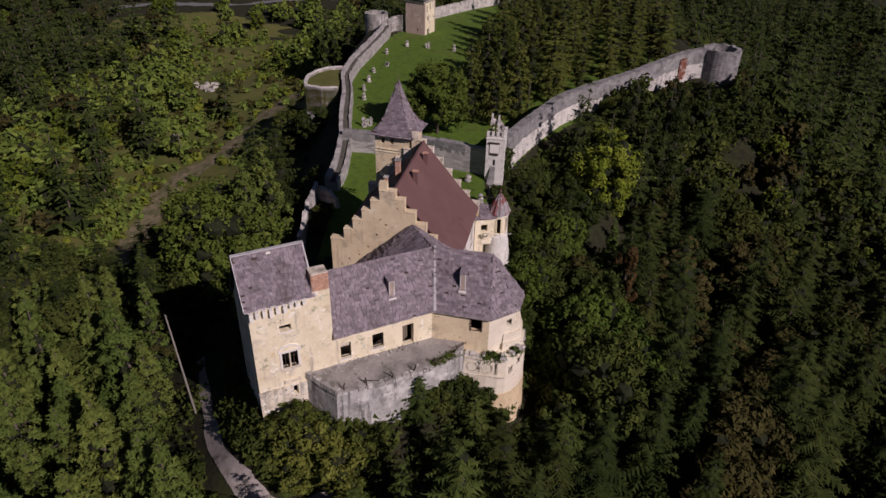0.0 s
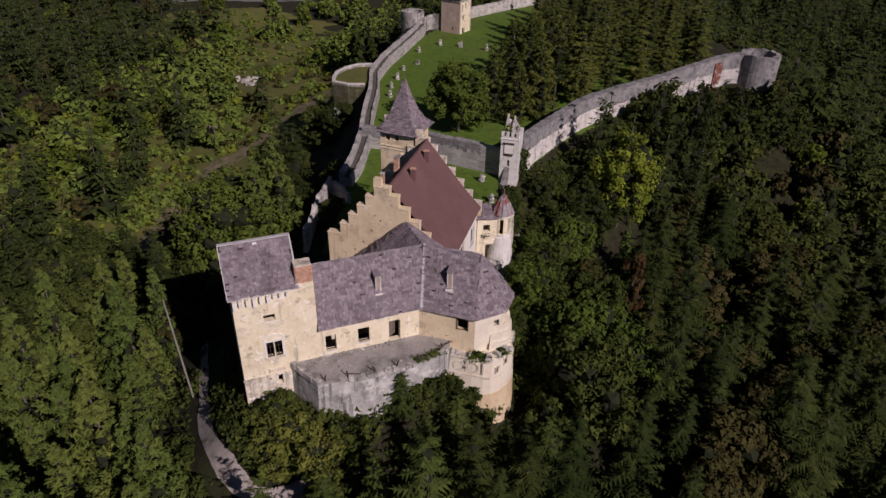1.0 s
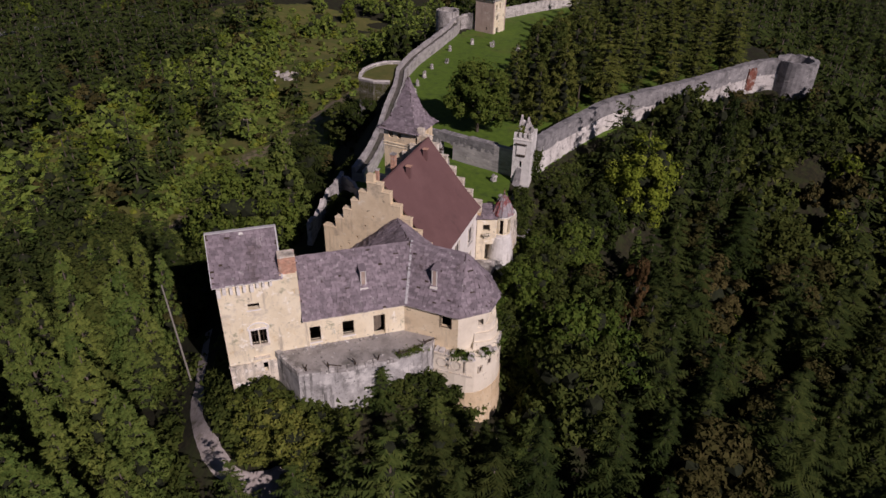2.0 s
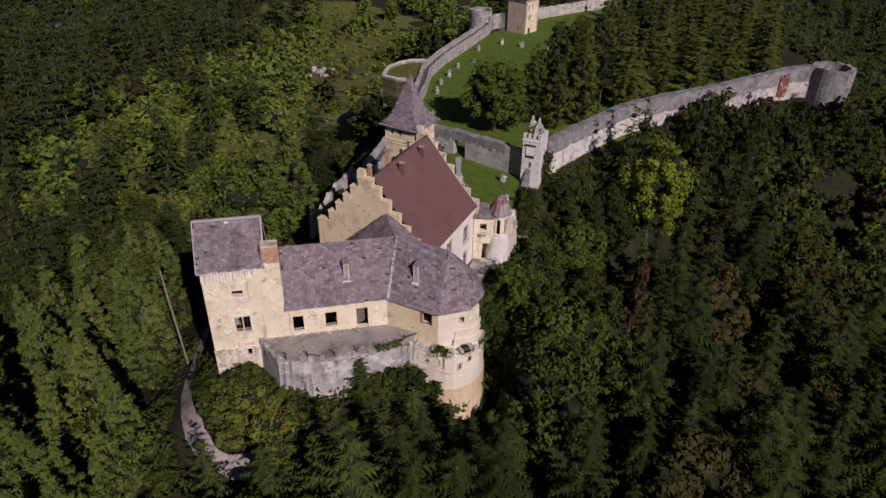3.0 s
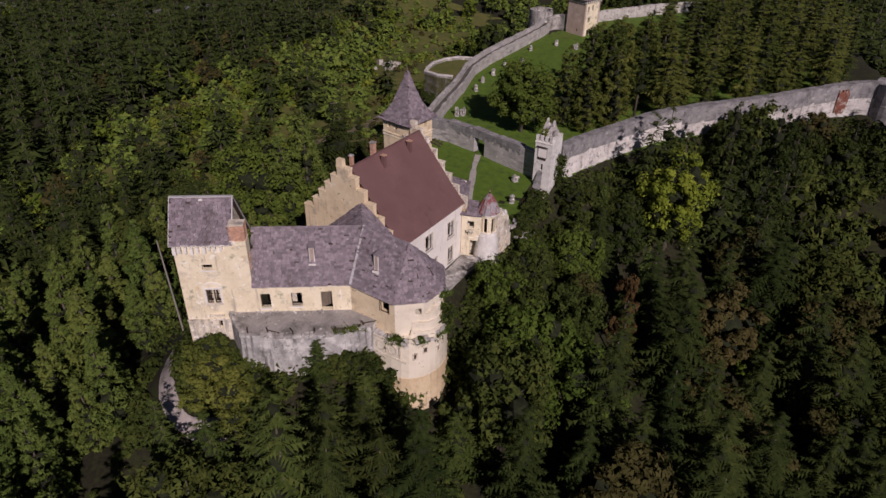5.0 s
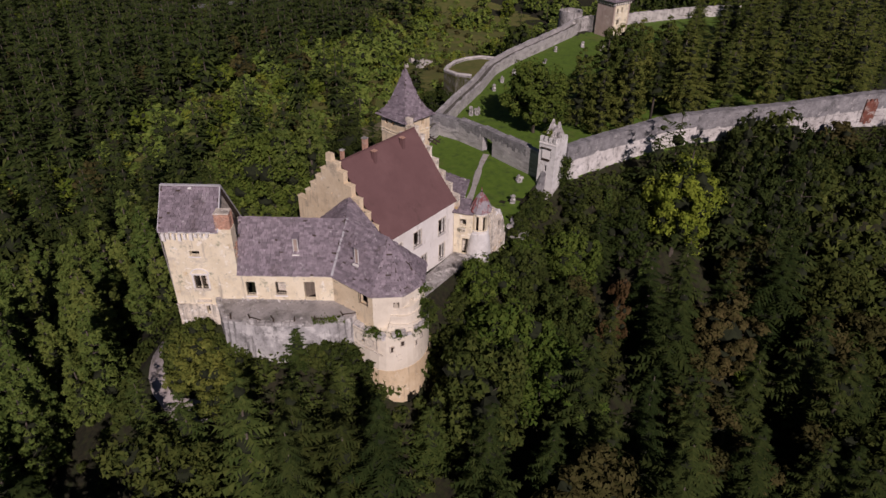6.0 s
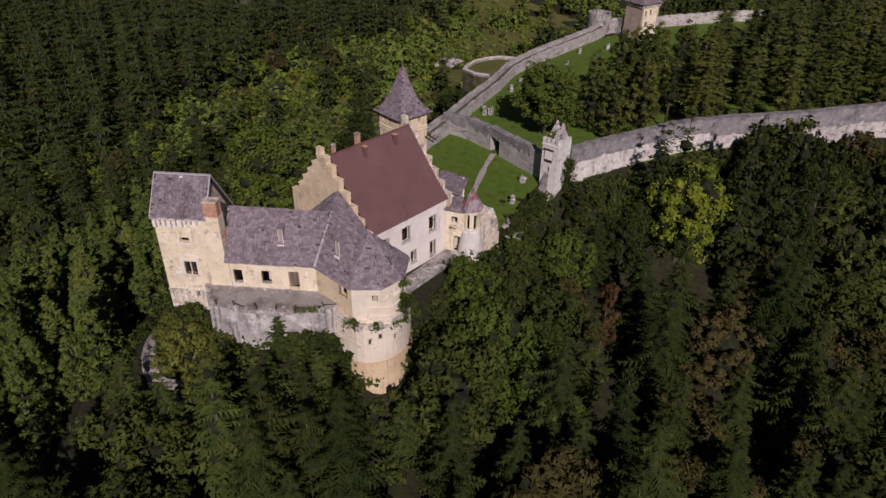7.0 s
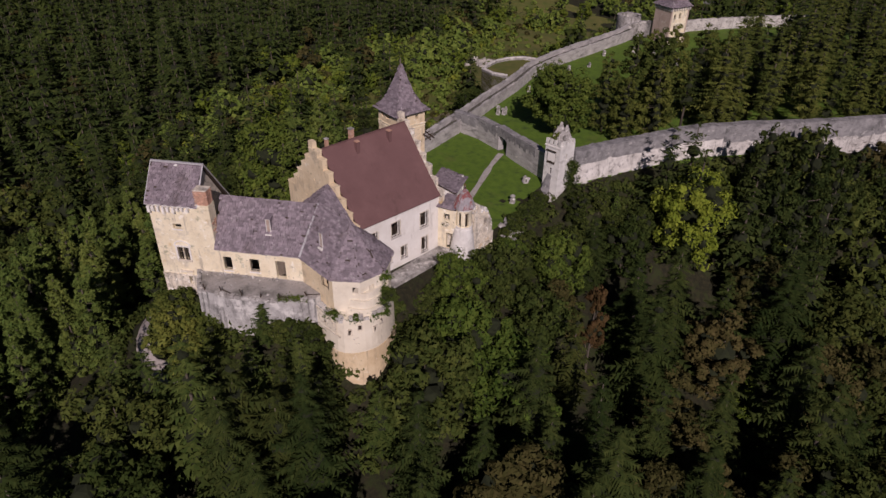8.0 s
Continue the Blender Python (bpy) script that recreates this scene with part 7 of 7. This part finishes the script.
for x, y in near:
    u = rs.rand()
    z = gz(x, y)
    mix = noise.noise(Vector((x * 0.03, y * 0.03, 4.0)))
    clear = min(1.0, max(0.4, (math.hypot(x - 0, (y - 62) * 0.9) - 12) / 22))
    size = clear ** 0.6
    left = x < -10
    if x < -34 and y > 80:
        size *= 0.8
    edge = float(gap(np.array([x]), np.array([y]), HILL)[0])
    if x > 6 and edge < 24:
        size = min(size, max(0.25, (1.0 + 0.12 * edge - z) / 20.0))
    if left:
        shares = (0.2 + 0.5 * mix, 0.72 + 0.3 * mix, 0.95, 0.97) if y > 70 else (0.04, 0.95, 0.99, 1.0) if x < -17 else (0.34, 0.80, 0.92, 0.94)
    else:
        # Darker kinds weigh more here, to carry the dimness of the right side.
        shares = (0.44 + 0.6 * mix, 0.56 + 0.5 * mix, 0.86, 0.88) if x < 30 else (0.46 + 0.5 * mix, 0.50 + 0.4 * mix, 0.72, 0.73)
    tall = 1.0 if left else 1.38
    wide = 1.0 if left else 1.4
    if u < shares[0]:
        plant(SPRUCE, x, y, z - 0.1, rs.uniform(0.7, 1.25) * size * tall, rs.uniform(0, 360), rs.randint(5), stretch=rs.uniform(0.85, 1.15) * (1.0 if left else 0.8))
    elif u < shares[1]:
        # From x = 7 on, the darker pine's colour also stands in for shaded gaps.
        plant(PINE_DIM if left and y > 96 else PINE if x < -17 else FIR if x < 7 else PINE_DIM, x, y, z - 0.1, rs.uniform(0.75, 1.2) * size * (1.16 if x < -17 else 1.0), rs.uniform(0, 360), rs.randint(4), stretch=rs.uniform(0.9, 1.25) * (0.86 if x < -17 else 1.0))
    elif u < shares[2]:
        # Right of x = 6 darkened leaves stand in for weaker light.
        plant((FRESH if x < 30 and rs.rand() < 0.5 else BROAD_DIM) if x > 6 else BROAD, x, y, z - 0.1, rs.uniform(0.75, 1.3) * size * wide, rs.uniform(0, 360), rs.randint(5))
    elif u < shares[3]:
        plant(PALE, x, y, z - 0.1, rs.uniform(0.55, 0.85) * size, rs.uniform(0, 360), rs.randint(2))
    else:
        plant(AUTUMN, x, y, z - 0.1, rs.uniform(0.8, 1.25) * size * wide, rs.uniform(0, 360), rs.randint(2))


# the woods farther off
def bulk_mesh(name, V, F):
    """A mesh straight from vertex and face arrays."""
    me = bpy.data.meshes.new(name)
    n, c = F.shape
    me.vertices.add(len(V))
    me.vertices.foreach_set("co", V.ravel())
    me.loops.add(n * c)
    me.loops.foreach_set("vertex_index", F.ravel().astype(np.int32))
    me.polygons.add(n)
    me.polygons.foreach_set("loop_start", np.arange(0, n * c, c, dtype=np.int32))
    me.update(calc_edges=True)
    return me


def far_woods(name, builders, places, material, label, seed, lo, hi, stems=False):
    r = np.random.RandomState(seed)
    VV, FF, MM, TV, TF = [], [], [], [], []
    k = 0
    for x, y in places:
        i = r.randint(len(builders))
        trunk, v, f, leaves = builders[i]
        s, a = r.uniform(lo, hi), r.uniform(0, 6.28)
        c, d = math.cos(a) * s, math.sin(a) * s
        z = gz(x, y)
        VV.append(np.stack([v[:, 0] * c - v[:, 1] * d + x, v[:, 0] * d + v[:, 1] * c + y, v[:, 2] * s * r.uniform(0.9, 1.15) + z], 1))
        FF.append(f + k)
        MM.append(np.arange(len(f)) >= leaves)
        k += len(v)
        if stems:
            q = np.array([(math.cos(w) * rad * s + x, math.sin(w) * rad * s + y, z + h * s) for h, rad in ((-1.0, 0.26), (14.0, 0.07)) for w in (0.0, 2.1, 4.2)])
            TF.append(np.array([(0, 1, 4, 3), (1, 2, 5, 4), (2, 0, 3, 5)]) + 6 * len(TV))
            TV.append(q)
    me = bulk_mesh(name, np.concatenate(VV), np.concatenate(FF))
    me.materials.append(material)
    # Inner lumps get the painted crown shade, as on the near trees.
    me.materials.append(CROWN_SHADE)
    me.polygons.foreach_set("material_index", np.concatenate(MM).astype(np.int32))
    ob = tagged(new(name, me), label, "woods", kind="stuff")
    if stems:
        st = new("trunks", bulk_mesh("trunks", np.concatenate(TV), np.concatenate(TF)))
        st.data.materials.append(BARK)
        st.parent = ob
        tagged(st, "bare greyish conifer trunks", kind="stuff")
    return ob


def by_reach(kind_name, build, material, label, X, Y, seed, lo, hi, beyond=None):
    """Fuller trees where the camera comes nearer, plainer ones far off."""
    d = np.hypot(X - 25, Y - 5)
    for k, (a, b) in enumerate(((0, 155), (155, 2000))):
        m = (d >= a) & (d < b)
        if m.any():
            far_woods(kind_name, build(k), list(zip(X[m], Y[m])), beyond if beyond and k else material, label, seed + k, lo, hi, "conifer" in kind_name)


Xa, Ya = scatter(-440, 220, 16, 250, 7.4, 33)
Xb, Yb = scatter(-420, 260, 250, 470, 8.4, 34)
X, Y = np.r_[Xa, Xb], np.r_[Ya, Yb]
Xu, Yu = scatter(-70, 100, -60, 14, 7.0, 35)
far_woods("conifer_woods", [conifer(260 + i, 15.0, 3.9, 10, 8, 1.6, 0.08, 0.15, 2, 0.2) for i in range(3)], list(zip(Xu, Yu)), NEEDLE_MID, "conifer woods on the slope below the flight", 21, 0.7, 1.2)
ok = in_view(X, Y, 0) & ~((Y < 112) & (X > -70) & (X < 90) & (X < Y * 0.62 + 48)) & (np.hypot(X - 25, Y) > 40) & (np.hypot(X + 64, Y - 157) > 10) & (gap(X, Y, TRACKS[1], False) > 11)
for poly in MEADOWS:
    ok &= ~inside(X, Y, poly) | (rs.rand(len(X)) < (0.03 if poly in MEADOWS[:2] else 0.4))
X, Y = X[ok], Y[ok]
mix = np.array([noise.noise(Vector((x * 0.018, y * 0.018, 1.0))) for x, y in zip(X, Y)])
u = rs.rand(len(X))
valley = np.clip((Y - 85) / 40, 0, 1) * np.clip((-X - 25) / 20, 0, 1) * np.clip((X + 150) / 40, 0, 1)
thin = rs.rand(len(X)) > 0.45 * valley
X, Y, mix, u, valley = X[thin], Y[thin], mix[thin], u[thin], valley[thin]
deep = np.clip((-X - 105) / 30, 0, 1)
right = np.clip((X - 20) / 20, 0, 1)
con = u < 0.42 + 0.7 * mix - 0.42 * valley * (1 - deep) + 0.42 * deep + 0.2 * right
pale = ~con & (u > 0.95 - 0.10 * valley)
aut = ~con & ~pale & (u > 0.87 - 0.12 * valley)
bro = ~con & ~pale & ~aut
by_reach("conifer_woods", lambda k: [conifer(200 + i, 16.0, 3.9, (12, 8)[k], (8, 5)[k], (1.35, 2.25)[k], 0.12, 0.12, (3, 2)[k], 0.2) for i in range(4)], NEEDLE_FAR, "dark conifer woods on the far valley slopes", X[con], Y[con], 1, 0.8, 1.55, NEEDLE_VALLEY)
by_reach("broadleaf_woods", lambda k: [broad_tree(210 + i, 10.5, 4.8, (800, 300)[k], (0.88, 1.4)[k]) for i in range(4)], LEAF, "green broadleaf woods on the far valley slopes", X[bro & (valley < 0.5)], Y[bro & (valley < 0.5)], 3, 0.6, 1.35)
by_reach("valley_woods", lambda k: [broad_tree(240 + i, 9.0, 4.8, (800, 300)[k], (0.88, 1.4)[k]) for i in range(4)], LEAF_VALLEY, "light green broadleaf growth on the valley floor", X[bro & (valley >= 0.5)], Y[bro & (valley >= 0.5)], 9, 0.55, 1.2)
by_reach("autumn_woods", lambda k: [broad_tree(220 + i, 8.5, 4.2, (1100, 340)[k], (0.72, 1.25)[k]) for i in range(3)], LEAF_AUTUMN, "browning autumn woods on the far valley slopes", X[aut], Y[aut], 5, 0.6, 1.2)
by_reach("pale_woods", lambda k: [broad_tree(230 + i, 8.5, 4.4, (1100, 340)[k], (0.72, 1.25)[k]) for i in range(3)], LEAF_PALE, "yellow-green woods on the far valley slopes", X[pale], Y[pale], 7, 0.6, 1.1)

# low growth under the trees and against the walls
rq = np.random.RandomState(77)
cand = np.r_[rq.uniform((-26, 38), (-8, 56), (700, 2)), rq.uniform((-60, 18), (75, 112), (7500, 2)), rq.uniform((12, 105), (85, 165), (2500, 2))]
dd = gap(cand[:, 0], cand[:, 1], HILL)
okc = ~inside(cand[:, 0], cand[:, 1], HILL) & (dd > 0.6) & (gap(cand[:, 0], cand[:, 1], TRACKS[0], False) > 2.0) & (rq.rand(len(cand)) < np.clip(1.1 - dd / 13, 0.02, 1))
cand = cand[okc]
cz = ground_z(cand[:, 0], cand[:, 1])
cen = np.c_[cand, cz + 0.5]
v, f = leaf_cloud(rq, cen, rq.uniform(0.6, 1.7, (len(cen), 1)), len(cen) * 42, 0.5)
und = new("undergrowth", mesh_of("undergrowth", v.tolist(), f.tolist(), LEAF))
tagged(und, "low green undergrowth on the castle slopes", "undergrowth", kind="stuff")

qq = np.random.RandomState(78)
for nm, material, count, label in (("scrub", LEAF_VALLEY, 1300, "low green scrub in the valley meadow"), ("pale_scrub", LEAF_PALE, 450, "yellow-green scrub in the valley meadow"), ("dry_scrub", LEAF_AUTUMN, 450, "brown dry scrub in the valley meadow")):
    cand = qq.uniform((-140, 90), (-34, 330), (count * 2, 2))
    keep = (gap(cand[:, 0], cand[:, 1], HILL) > 8) & (gap(cand[:, 0], cand[:, 1], TRACKS[1], False) > 2.0)
    for poly in MEADOWS:
        keep &= ~inside(cand[:, 0], cand[:, 1], poly) | (qq.rand(len(cand)) < 0.35)
    cand = cand[keep][:count]
    r = qq.uniform(0.6, 2.2, (len(cand), 1))
    cen = np.c_[cand, ground_z(cand[:, 0], cand[:, 1]) + r[:, 0] * 0.6]
    v, f = leaf_cloud(qq, cen, r, len(cen) * 34, 0.95)
    tagged(new(nm, mesh_of(nm, v.tolist(), f.tolist(), material)), label, "scrub", kind="stuff")
